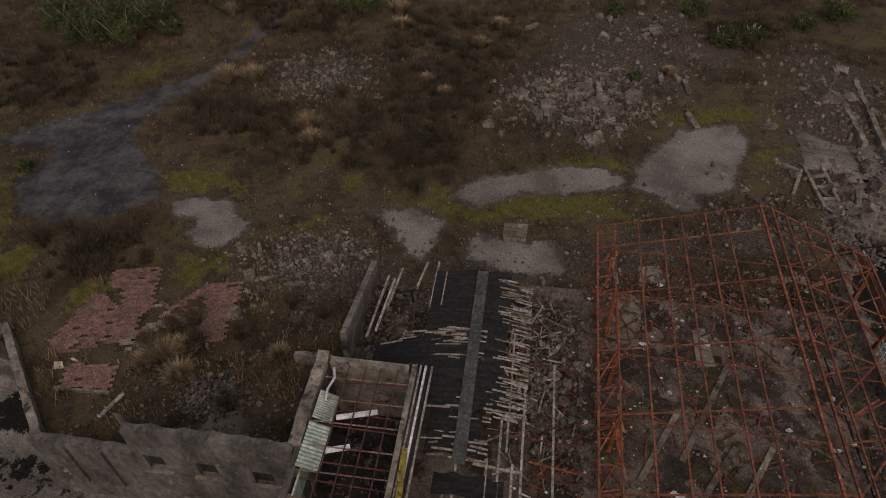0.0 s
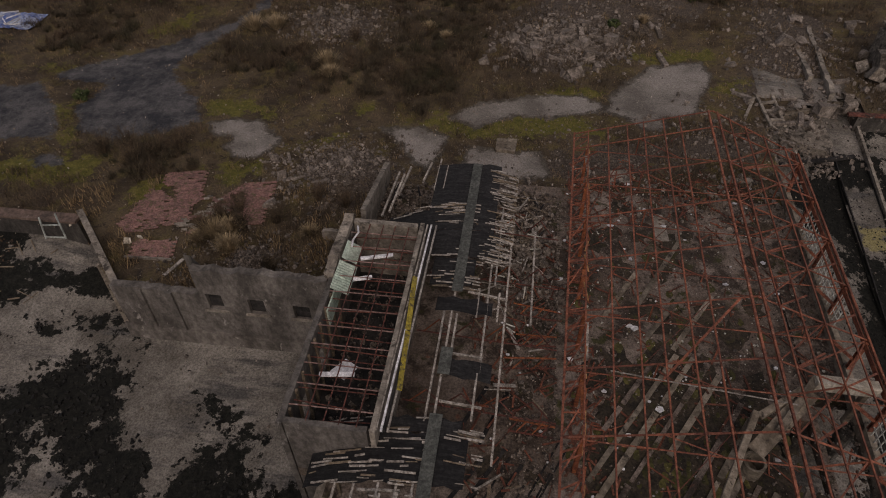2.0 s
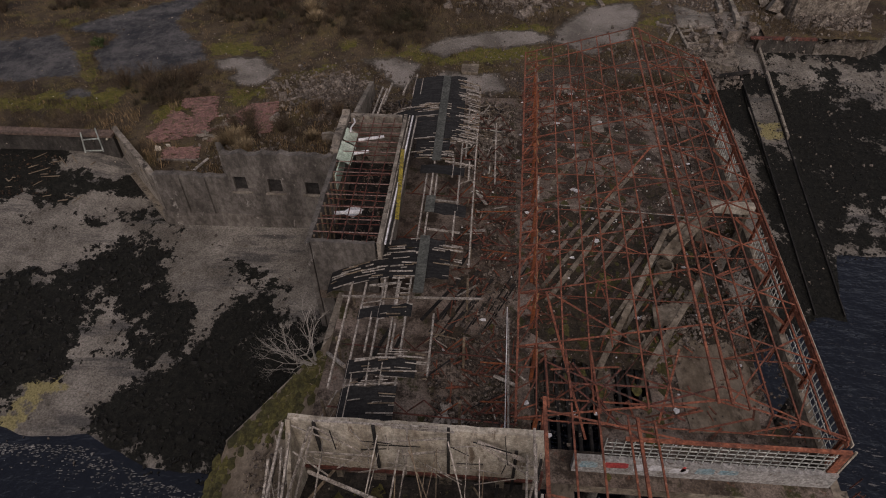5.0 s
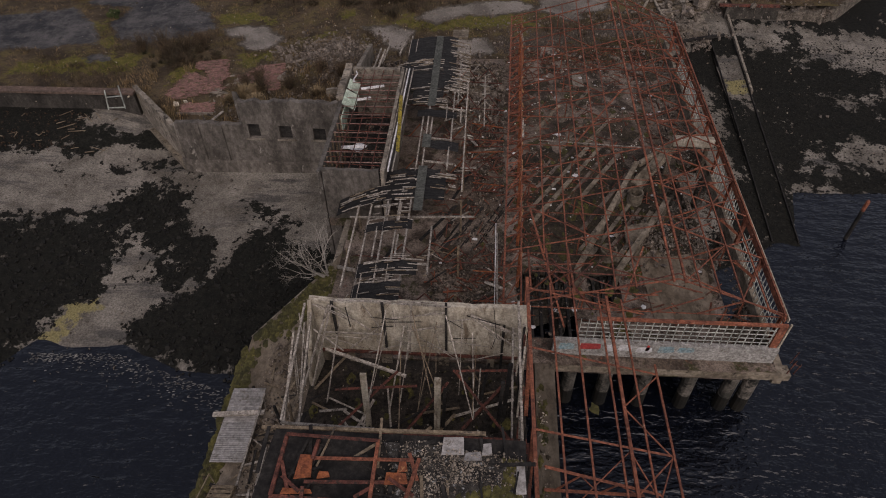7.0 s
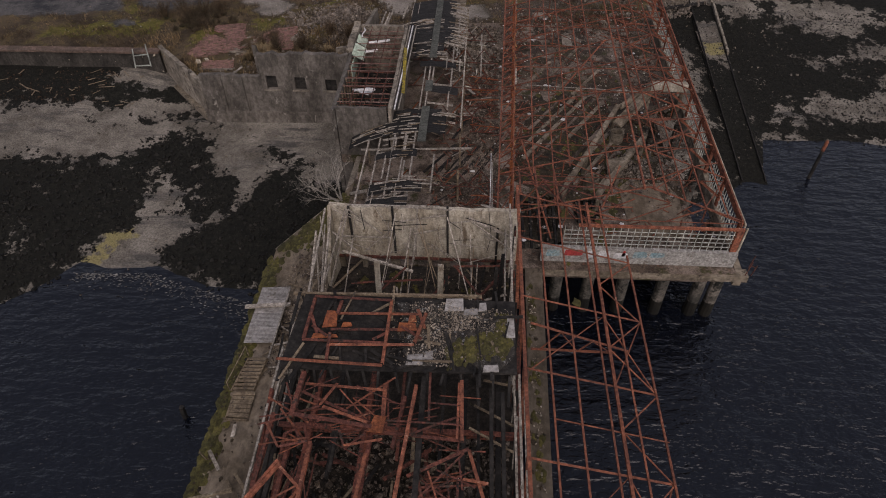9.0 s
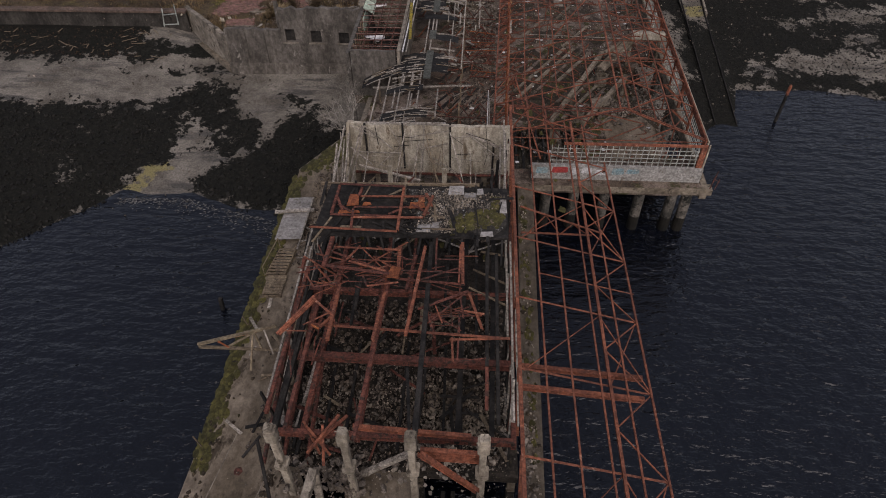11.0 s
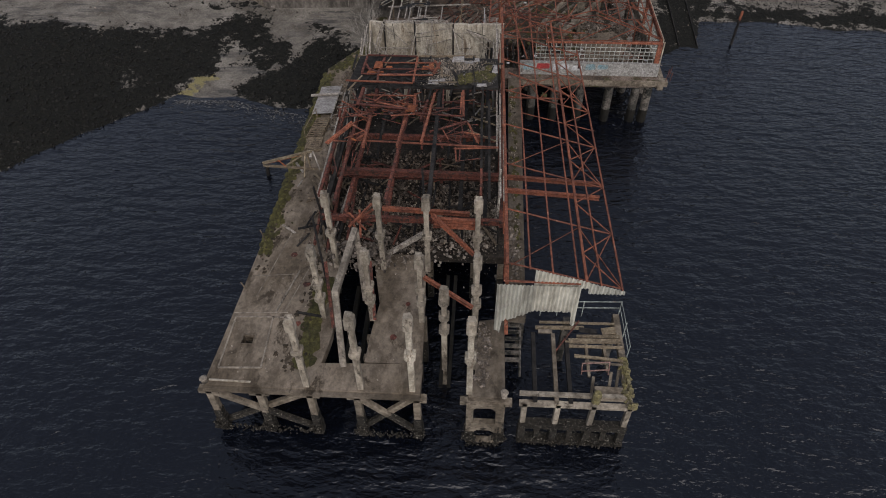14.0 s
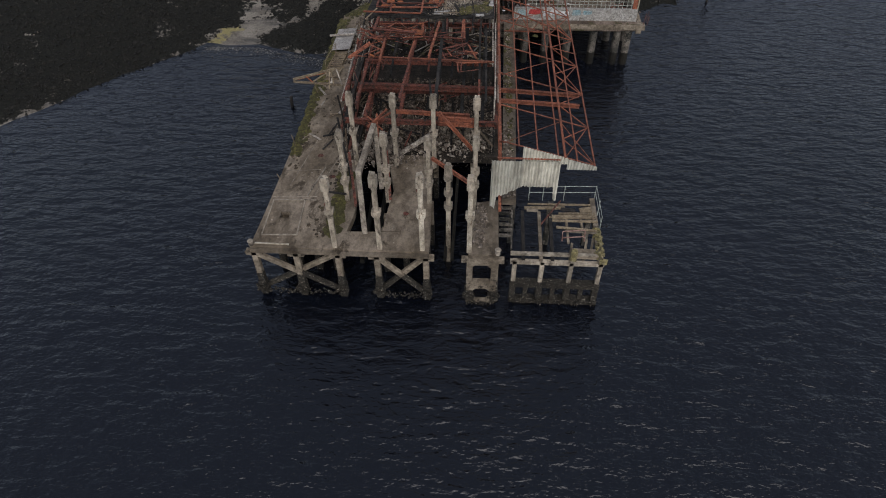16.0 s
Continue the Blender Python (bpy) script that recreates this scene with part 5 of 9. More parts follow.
lumps("rubble", 260, lambda r: (r.gauss(5.85, 0.22), r.uniform(-35.3, -26), 4.62), (0.06, 0.4), STONE, "pale broken rubble lying on the walkway", "rubble", 3)
lumps("rubble", 320, lambda r: (r.gauss(4.0, 0.22), r.uniform(-40.4, -36), 4.62), (0.05, 0.3), STONE, "rubble drifted on the narrow deck strip", "rubble", 94)
lumps("rubble", 500, lambda r: (r.gauss(-3.6, 1.2), r.gauss(-31.2, 0.6), 4.7 + 1.6 * max(0, r.gauss(0.2, 0.4))), (0.08, 0.5), STONE, "heap of pale rubble between the columns", "rubble", 4)

# left apron: sheet-roofed store, landing, stairs, timber jib
store = thing("lean_to_store", "low store with a grey corrugated asbestos roof on the pier edge", "shed", at=(-9.5, -13, 4.6))
part("wall", Shape().wall((-10.1, -14.9), (-10.1, -10.8), 0.15, 4.6, 4.86), BROWNWOOD, store)
part("wall", Shape().wall((-8.85, -14.9), (-8.85, -10.8), 0.15, 4.6, 5.0), BROWNWOOD, store)
n = 22
for i in range(4):
    s, p = Shape(), []
    for k in range(n + 1):
        y = -15.0 + i * 1.05 + 1.1 * k / n
        o = 0.02 * (k % 2) + 0.015 * (i % 2)
        p += [(-10.45, y, 4.9 + o), (-8.65, y, 5.06 + o), (-10.45, y, 4.88 + o), (-8.65, y, 5.04 + o)]
    f = []
    for k in range(n):
        a = 4 * k
        f += [(a, a + 1, a + 5, a + 4), (a + 2, a + 6, a + 7, a + 3), (a, a + 4, a + 6, a + 2), (a + 1, a + 3, a + 7, a + 5)]
    part("roof_sheet", s.add(p, f), ASBESTOS, store)
whole("plank", Shape().plank((-11.0, -12.5, 5.1), (-8.3, -12.3, 5.25), 0.26, 0.1), TIMBER, "weathered plank lying across the store roof", "plank")
stair = thing("wooden_stairs", "short flight of brown wooden stairs", "stairs", at=(-9.2, -18, 4.6))
for i in range(9):
    y = -16.5 - i * 0.18
    part("tread", Shape().plank((-9.6 - 0.08 * i, y, 5.5 - i * 0.09), (-8.6 - 0.06 * i, y + 0.05, 5.5 - i * 0.09), 0.14, 0.05), BROWNWOOD, stair)
part("stringer", Shape().plank((-9.62, -16.4, 5.4), (-10.3, -18.05, 4.66), 0.06, 0.22), BROWNWOOD, stair)
part("stringer", Shape().plank((-8.6, -16.35, 5.4), (-9.1, -18.0, 4.66), 0.06, 0.22), BROWNWOOD, stair)
part("handrail", Shape().rod((-9.7, -16.2, 6.2), (-10.4, -18.0, 5.4), 0.05).rod((-9.7, -16.2, 5.4), (-9.7, -16.2, 6.2), 0.05).rod((-10.4, -18.0, 4.65), (-10.4, -18.0, 5.4), 0.05), TANWOOD, stair)
part("handrail", Shape().plank((-8.45, -11.4, 5.6), (-8.6, -16.3, 5.3), 0.1, 0.08), TIMBER, stair, "long bleached rail")
landing = thing("landing_box", "brown boarded landing on the pier", "landing", at=(-9.3, -19, 4.6))
for i in range(6):
    part("board", Shape().plank((-10.1, -18.3 - i * 0.25, 4.8), (-8.9, -18.25 - i * 0.27, 4.82), 0.22, 0.06), BROWNWOOD, landing)
part("side", Shape().wall((-10.1, -19.78), (-8.9, -19.78), 0.06, 4.6, 4.77), BROWNWOOD, landing)
part("side", Shape().wall((-10.1, -19.7), (-10.1, -18.2), 0.06, 4.6, 4.77), BROWNWOOD, landing)
jib = thing("timber_jib", "broken pale timber jib sticking out over the water", "jib", at=(-9.5, -25, 5))
part("arm", Shape().rod((-10.95, -26.2, 8.3), (-7.0, -25.4, 9.05), 0.13, 0.17), TANWOOD, jib)
part("arm", Shape().rod((-10.95, -26.2, 8.1), (-7.0, -25.9, 7.7), 0.12, 0.16), BROWNWOOD, jib)
part("arm", Shape().rod((-10.7, -26.05, 8.2), (-8.0, -25.6, 8.75), 0.07, 0.09), ORANGE, jib)
part("strut", Shape().rod((-7.9, -26.05, 9.2), (-7.85, -25.9, 7.6), 0.09), TANWOOD, jib)
part("strut", Shape().rod((-7.95, -26.2, 9.2), (-7.8, -27.7, 8.4), 0.09), TANWOOD, jib)
part("strut", Shape().rod((-7.6, -25.6, 8.95), (-7.1, -26.4, 8.0), 0.08), TIMBER, jib)
part("strut", Shape().rod((-9.6, -26.05, 7.95), (-8.1, -25.7, 8.8), 0.09), TANWOOD, jib)
part("strut", Shape().rod((-9.9, -26.1, 8.5), (-9.4, -26.1, 7.95), 0.07), ORANGE, jib)
for x, y, h in ((-10.6, -29.8, 1.0), (-10.4, -22.0, 0.8), (-10.8, -34.0, 0.5)):
    whole("post", Shape().rod((x, y, 4.6), (x - 0.15, y, 4.6 + h), 0.06), BROWNWOOD, "thin leaning stake on the pier edge", "post", "stakes on the pier edge")
whole("post", Shape().rod((-14.6, -17.2, -1), (-14.5, -17.1, 1.1), 0.25), CHAR, "rotten timber stump standing in the water", "post")

# ---- burnt building: walls of charred posts, fallen roof steel ----
rnd = random.Random(21)
for i in range(26):
    y = -30.2 + i * 0.68
    h = 6.0 + 3.6 * abs(noise.noise((i * 0.7, 2.2, 0))) + rnd.uniform(0, 1.8)
    part("wall_stud", Shape().plank((-6.5 + rnd.uniform(-0.15, 0.1), y, 4.6), (-6.4 + rnd.uniform(-0.5, 0.4), y + rnd.uniform(-0.5, 0.3), min(h, 9.8)), 0.1, 0.13), CHAR if i % 5 else BROWNWOOD, burnt)
for i in range(34):
    y = -30.0 + i * 0.64
    part("wall_stud", Shape().plank((4.85 + rnd.uniform(-0.05, 0.05), y, 4.6), (4.8 + rnd.uniform(-0.2, 0.15), y + rnd.uniform(-0.4, 0.4), rnd.uniform(7.0, 10.6)), 0.1, 0.14), (CHAR, TIMBER, CHAR, REDDARK)[i % 4], burnt)
for x, y0, y1, z0, z1 in ((4.75, -30.5, -20.0, 9.6, 10.2), (4.55, -26.0, -8.4, 9.7, 10.3), (4.7, -19.0, -8.6, 7.2, 9.4), (4.4, -14.0, -8.7, 6.2, 8.6), (-6.3, -14.5, -8.5, 8.4, 9.6), (-6.0, -14.6, -8.5, 6.0, 9.3), (-6.6, -17.5, -10.0, 4.9, 9.2), (-6.7, -29.0, -18.0, 8.2, 8.8), (-6.9, -24.0, -15.5, 7.2, 7.6)):
    part("wall_rail", Shape().plank((x, y0, z0), (x, y1, z1), 0.1, 0.14), TIMBER, burnt)
part("edge_beam", Shape().plank((-6.2, -16.25, 10.85), (3.0, -16.1, 10.95), 0.12, 0.16), BROWNWOOD, burnt)
part("edge_beam", Shape().plank((-6.4, -14.4, 8.0), (-1.6, -16.0, 10.7), 0.1, 0.1), TIMBER, burnt)
for x, y, top, w, m in ((-2.85, -12.5, 9.3, 0.3, PALE), (0.68, -12.5, 9.2, 0.32, PALE), (4.1, -11.5, 9.2, 0.2, CHAR), (3.75, -12.4, 9.0, 0.18, CHAR), (1.0, -12.4, 8.2, 0.16, CHAR)):
    part("post", Shape().plank((x, y, 4.6), (x + 0.1, y + 0.1, top), w, 0.14), m, burnt)
for a, b, w in (((-5.0, -8.8, 9.9), (-6.6, -10.6, 5.2), 0.09), ((-4.9, -8.75, 9.8), (-6.2, -10.4, 5.0), 0.08), ((-4.9, -8.7, 9.8), (-3.0, -8.8, 8.0), 0.06), ((-5.5, -8.8, 7.7), (-2.5, -8.8, 7.7), 0.07), ((-4.2, -8.9, 6.5), (-2.4, -8.7, 8.3), 0.06), ((-5.4, -9.4, 7.0), (-1.0, -10.8, 6.9), 0.14), ((-2.1, -8.8, 9.0), (0.9, -8.75, 9.6), 0.06), ((-1.1, -8.85, 8.1), (0.8, -8.8, 8.6), 0.08), ((-0.8, -8.7, 10.0), (-1.0, -8.8, 6.2), 0.08), ((2.2, -8.7, 9.3), (5.0, -9.2, 7.2), 0.07), ((2.2, -8.7, 9.4), (4.7, -8.9, 8.2), 0.14), ((-4.9, -8.5, 9.95), (0.5, -8.5, 10.05), 0.07), ((-1.5, -8.6, 10.0), (1.2, -8.6, 9.9), 0.07), ((-1.2, -8.9, 8.6), (-1.9, -11.6, 4.7), 0.07), ((-0.9, -8.9, 8.2), (-1.4, -11.0, 4.7), 0.05), ((-4.7, -9.2, 8.0), (-5.3, -11.2, 4.7), 0.06), ((2.8, -10.6, 7.6), (2.75, -10.9, 4.7), 0.07), ((-6.2, -9.4, 9.2), (-6.5, -12.6, 4.8), 0.07), ((-5.9, -9.2, 8.4), (-4.4, -9.6, 7.2), 0.06)):
    part("roof_timber", Shape().plank(a, b, w, w), TIMBER, burnt)
for a, b in (((1.4, -10.6, 7.2), (4.6, -10.4, 7.2)), ((1.5, -10.6, 7.2), (4.4, -13.2, 5.2)), ((4.5, -10.5, 7.1), (1.6, -13.2, 5.2)), ((-4.6, -11.5, 6.4), (-0.4, -11.2, 6.6)), ((-4.4, -13.0, 5.2), (-1.4, -10.6, 7.0)), ((-1.2, -13.4, 5.0), (1.2, -11.0, 6.8)), ((-5.6, -13.2, 5.2), (4.4, -13.4, 5.2))):
    part("wind_brace", Shape().angle(a, b, 0.14), REDDARK, burnt)

roof_steel = thing("roof_frame", "bent rust-red steel frame lying on the burnt roof", "steel frame", at=(-3, -18, 11))
for a, b in (((-5.0, -16.7), (-1.3, -16.8)), ((-3.7, -17.6), (0.2, -17.5)), ((-3.9, -18.6), (0.2, -18.4)), ((-5.1, -19.2), (-1.3, -19.25)), ((-3.8, -19.5), (0.0, -19.3)), ((-6.0, -20.4), (-1.3, -20.5)), ((-5.0, -16.7), (-5.05, -19.2)), ((-1.3, -16.7), (-1.3, -20.4)), ((0.4, -17.4), (0.0, -19.2)), ((-3.9, -18.8), (-3.8, -20.3)), ((-4.8, -18.4), (-4.0, -19.0)), ((-1.9, -19.1), (-1.2, -18.6)), ((0.0, -17.2), (0.4, -18.3)), ((-4.95, -17.8), (-4.4, -19.1)), ((-3.7, -16.8), (-3.75, -17.7)), ((-0.7, -18.3), (0.3, -18.9))):
    part("member", Shape().angle((*a, 11.05 + rnd.uniform(0, 0.15)), (*b, 11.05 + rnd.uniform(0, 0.15)), 0.14), RED if rnd.random() < 0.5 else REDDARK, roof_steel)
for x, y, w, d in ((-4.0, -18.0, 0.65, 1.0), (-0.4, -18.3, 0.9, 0.5), (-4.1, -19.0, 1.2, 0.25), (-0.2, -17.8, 0.4, 0.5), (-3.2, -18.3, 0.5, 0.3)):
    part("rust_sheet", Shape().slab([(x - w / 2, y - d / 2), (x + w / 2, y - d / 2 + 0.1), (x + w / 2 - 0.1, y + d / 2), (x - w / 2 + 0.05, y + d / 2)], 11.12, 11.16), ORANGE, roof_steel)
char_r = random.Random(61)
for i in range(58):
    x, y = char_r.uniform(-5.9, 4.4), char_r.uniform(-20.6, -16.7)
    a = 1.57 + char_r.gauss(0, 0.25) if char_r.random() < 0.6 else char_r.gauss(0, 0.35)
    d = Vector((math.cos(a), math.sin(a), 0)) * char_r.uniform(0.3, 1.1)
    c = Vector((x, max(-20.3, y), 10.95 + 0.1 * char_r.random()))
    part("roof_batten", Shape().plank(c - d, c + d + Vector((0, 0, char_r.uniform(-0.05, 0.12))), char_r.uniform(0.06, 0.16), 0.06), CHAR if char_r.random() < 0.8 else BROWNWOOD, burnt)
for i in range(15):
    x = -5.8 + i * 0.72
    part("rafter_end", Shape().plank((x, -20.5, 10.8), (x + char_r.uniform(-0.3, 0.3), -20.9 - 1.2 * char_r.random() ** 2, 10.5 - char_r.random()), 0.11, 0.14), CHAR, burnt)

tangle = thing("collapsed_trusses", "tangle of collapsed rust-red roof trusses", "wreckage", at=(-1, -23, 7))
def sprawl(cx, cy, cz, rx, ry, rz, n, size, seed, material, long=(1.2, 3.6), turn=None):
    r = random.Random(seed)
    for _ in range(n):
        c = Vector((cx + r.uniform(-rx, rx), cy + r.uniform(-ry, ry), cz + r.uniform(-rz, rz)))
        a = r.choice((0.0, 1.57, 0.5, -0.4, 0.15, 2.6)) + r.uniform(-0.25, 0.25) if turn is None else turn + r.uniform(-0.3, 0.3)
        d = Vector((math.cos(a), math.sin(a), r.uniform(-0.25, 0.25))) * r.uniform(*long) / 2
        part("member", Shape().angle(c - d, c + d, size * r.uniform(0.5, 1.0)), material if r.random() < 0.42 else REDDARK, tangle)
sprawl(-3.2, -22.4, 10.4, 1.6, 0.9, 0.3, 9, 0.09, 31, RED, (1.0, 2.6))
for x in (-5.75, -4.3, -3.3, -0.6, 0.25, 1.6, 2.5):
    part("joist", Shape().plank((x, -30.0, 5.3 + 0.4 * rnd.random()), (x + rnd.uniform(-0.3, 0.3), -22.0 - 3 * rnd.random(), 5.0), 0.14, 0.2), CHAR, burnt)
sprawl(-3.0, -22.8, 10.5, 2.6, 1.5, 0.35, 26, 0.07, 36, RED, (0.8, 2.4))
sprawl(0.8, -22.6, 10.2, 1.9, 1.3, 0.4, 14, 0.07, 37, RED, (0.8, 2.4))
sprawl(-5.0, -25.4, 9.6, 1.2, 2.6, 0.6, 12, 0.08, 38, REDDARK, (1.0, 3.0), 1.6)
sprawl(1.9, -25.2, 9.9, 1.1, 0.8, 0.3, 6, 0.07, 34, RED, (0.8, 2.0))
part("gusset_plate", Shape().slab([(-1.55, -23.5), (-0.95, -23.55), (-0.85, -22.8), (-1.35, -22.75)], 10.85, 10.9), ORANGE, tangle)
# bent truss chords and webs, hanging about the height of the eaves
for (x0, y0), (x1, y1), w in (((-4.7, -20.8), (-4.8, -23.0), 0.2), ((-4.6, -21.2), (-1.0, -21.5), 0.12), ((-4.9, -22.9), (-1.4, -23.3), 0.18), ((-4.9, -22.3), (-4.2, -23.0), 0.12), ((-4.7, -22.8), (-3.7, -22.4), 0.1), ((-3.7, -22.4), (-3.2, -21.2), 0.12), ((-4.6, -21.7), (-1.5, -23.0), 0.13), ((-3.0, -21.6), (-1.6, -22.9), 0.06), ((-3.6, -22.4), (-1.6, -23.1), 0.13), ((-1.1, -21.1), (-1.0, -23.4), 0.18), ((-1.0, -22.9), (2.3, -23.0), 0.08), ((-0.9, -23.4), (2.4, -23.6), 0.14), ((0.8, -20.2), (0.9, -22.8), 0.1), ((2.1, -21.0), (2.1, -23.6), 0.1), ((2.2, -20.9), (2.3, -23.6), 0.16), ((0.1, -23.5), (2.3, -22.5), 0.1), ((0.8, -21.9), (2.2, -22.1), 0.08), ((-2.4, -24.2), (-1.6, -23.6), 0.1), ((-2.4, -24.2), (-0.9, -23.8), 0.1), ((-2.7, -23.5), (-2.4, -24.2), 0.09), ((-5.7, -23.4), (-5.0, -24.4), 0.09), ((-5.0, -24.4), (-3.9, -24.1), 0.1), ((-3.9, -24.1), (-4.2, -23.3), 0.1), ((-6.1, -23.4), (-4.9, -23.0), 0.08), ((-4.7, -23.2), (-4.1, -24.2), 0.09), ((-6.1, -23.1), (-3.4, -22.4), 0.06), ((-5.4, -21.3), (-4.7, -22.8), 0.08), ((-1.6, -23.5), (-0.8, -23.1), 0.06)):
    part("member", Shape().angle((x0, y0, 10.75 + rnd.uniform(-0.2, 0.2)), (x1, y1, 10.75 + rnd.uniform(-0.2, 0.2)), w), RED if rnd.random() < 0.45 else REDDARK, tangle)
for (x0, y0), (x1, y1), w in (((-4.8, -25.0), (-6.1, -27.2), 0.16), ((-4.9, -24.9), (-6.2, -27.2), 0.13), ((-4.8, -25.1), (-3.8, -26.0), 0.16), ((-3.8, -25.9), (-4.3, -26.8), 0.14), ((-5.1, -26.6), (-3.9, -25.9), 0.1), ((-5.8, -27.1), (-4.8, -27.0), 0.1), ((-4.3, -26.8), (-4.7, -26.6), 0.1)):
    part("member", Shape().angle((x0, y0, 10.8 + rnd.uniform(-0.1, 0.1)), (x1, y1, 10.8 + rnd.uniform(-0.1, 0.1)), w * 0.75), RED if rnd.random() < 0.6 else ORANGE, tangle)
for (x0, y0), (x1, y1), w in (((0.2, -25.1), (2.6, -23.8), 0.15), ((2.6, -23.8), (3.3, -26.1), 0.14), ((0.6, -25.1), (1.1, -26.7), 0.12), ((0.3, -25.5), (3.3, -25.2), 0.08), ((0.7, -25.9), (2.4, -24.0), 0.08), ((1.0, -24.8), (1.4, -25.9), 0.07), ((1.7, -24.4), (1.9, -25.9), 0.07), ((2.2, -24.2), (2.4, -25.5), 0.08), ((0.7, -25.1), (2.3, -26.2), 0.07), ((2.4, -25.1), (3.4, -25.2), 0.12), ((1.3, -24.7), (2.9, -25.4), 0.07), ((0.9, -25.7), (2.9, -24.6), 0.06), ((2.2, -25.2), (2.2, -26.4), 0.1), ((1.9, -26.7), (2.0, -28.0), 0.1), ((2.2, -26.8), (2.2, -28.0), 0.08), ((2.0, -28.0), (3.5, -27.8), 0.07)):
    part("member", Shape().angle((x0, y0, 10.3 + rnd.uniform(-0.1, 0.1)), (x1, y1, 10.3 + rnd.uniform(-0.1, 0.1)), w), RED if rnd.random() < 0.4 else REDDARK, tangle)
# eaves rafters that still reach the columns, and the floor girders below them
for a, b, w, m in (((-3.8, -24.0, 10.7), (-3.8, -27.4, 10.75), 0.15, RED), ((-1.5, -24.4, 10.7), (-1.7, -27.4, 10.8), 0.15, RED), ((0.25, -21.2, 10.8), (-0.22, -27.05, 10.88), 0.14, RED), ((-0.2, -21.6, 10.5), (-0.5, -24.0, 10.5), 0.15, REDDARK), ((-1.45, -23.4, 10.4), (-1.9, -32.1, 10.35), 0.17, REDDARK), ((-4.8, -23.6, 10.2), (-5.15, -31.2, 9.3), 0.17, REDDARK), ((-5.7, -22.6, 10.4), (-6.2, -30.4, 9.2), 0.17, REDDARK)):
    part("rafter", Shape().ibeam(a, b, w, w + 0.06), m, burnt)
for a, b, w, m in (((0.55, -20.6, 10.5), (0.6, -31.7, 10.4), 0.22, CHAR), ((3.5, -20.8, 10.2), (3.58, -27.6, 9.4), 0.16, CHAR), ((3.58, -27.6, 9.4), (3.6, -29.5, 8.8), 0.16, REDDARK), ((4.0, -21.0, 10.2), (4.1, -30.5, 9.3), 0.16, CHAR), ((-5.3, -24.6, 10.0), (-5.8, -30.8, 8.6), 0.18, CHAR), ((-2.9, -21.0, 10.2), (-3.0, -24.8, 9.9), 0.12, CHAR), ((-0.1, -28.0, 9.6), (0.35, -31.8, 9.4), 0.14, CHAR)):
    part("rafter", Shape().plank(a, b, w, w + 0.05), m, burnt)
for a, b, w, m in (((-4.8, -26.3, 10.4), (4.6, -26.7, 10.4), 0.14, RED), ((1.8, -26.8, 10.3), (4.6, -26.65, 10.35), 0.12, RED)):
    part("purlin", Shape().angle(a, b, w), m, burnt)
for a, b, w in (((-6.3, -26.4, 8.05), (4.8, -26.45, 7.9), 0.34), ((-2.4, -30.4, 8.35), (2.95, -30.55, 8.2), 0.2), ((0.75, -31.5, 8.6), (3.5, -31.5, 8.45), 0.2), ((0.8, -31.6, 8.2), (3.5, -31.6, 8.1), 0.2)):
    part("floor_beam", Shape().ibeam(a, b, w, w + 0.08), RED if w < 0.25 else REDDARK, burnt)
part("brace", Shape().ibeam((0.8, -32.1, 9.45), (3.3, -32.2, 6.4), 0.2, 0.24), RED, burnt)
for a, b in (((-3.2, -29.6, 8.0), (-4.4, -31.4, 7.6)), ((-2.9, -29.4, 7.6), (-4.3, -31.2, 7.7)), ((-4.6, -30.2, 7.7), (-3.4, -31.3, 7.3)), ((-4.9, -29.8, 7.6), (-4.0, -31.0, 6.8)), ((-3.9, -30.1, 7.9), (-3.7, -31.6, 6.9))):
    part("member", Shape().angle(a, b, 0.12), RED, tangle)
for a, b in (((2.8, -20.8, 8.8), (4.6, -21.7, 8.7)), ((3.2, -19.5, 8.9), (4.7, -19.7, 8.8)), ((2.6, -21.6, 8.2), (4.6, -22.6, 8.0))):
    part("roof_timber", Shape().plank(a, b, 0.08, 0.1), BROWNWOOD, burnt)
for x, y0, y1, m in ((-3.6, -24, -17, CHAR), (-0.6, -23, -17, REDDARK), (1.3, -24, -17, CHAR), (3.1, -25, -18, CHAR)):
    part("joist", Shape().plank((x, y0, 7.55), (x + rnd.uniform(-0.2, 0.2), y1, 7.6), 0.14, 0.26), m, burnt)
lumps("rubble", 5200, lambda r: (r.uniform(-6.2, 4.6), r.uniform(-30.4, -20), 4.66 + 0.5 * r.random() ** 2), (0.05, 0.42), DEBRIS, "burnt rubble and ash covering the building floor", "rubble", 5)
lumps("rubble", 1100, lambda r: (r.uniform(-6.0, 4.8), r.uniform(-16, -8.8), 4.66), (0.04, 0.35), ASH, "scattered rubble on the open floor", "rubble", 6)
lumps("rubble", 500, lambda r: (r.uniform(-0.6, 4.4), r.uniform(-20.0, -17.0), 11.02), (0.03, 0.14), DEBRIS, "broken chippings on the roof remnant", "rubble", 7)
lumps("rubble", 700, lambda r: (r.gauss(-7.6, 0.5), r.uniform(-30, -8), 4.61), (0.04, 0.3), DEBRIS, "rubble spilled along the outer wall", "rubble", 8)

# ---- yard: torn roof, fallen trusses, litter ----
rnd = random.Random(41)


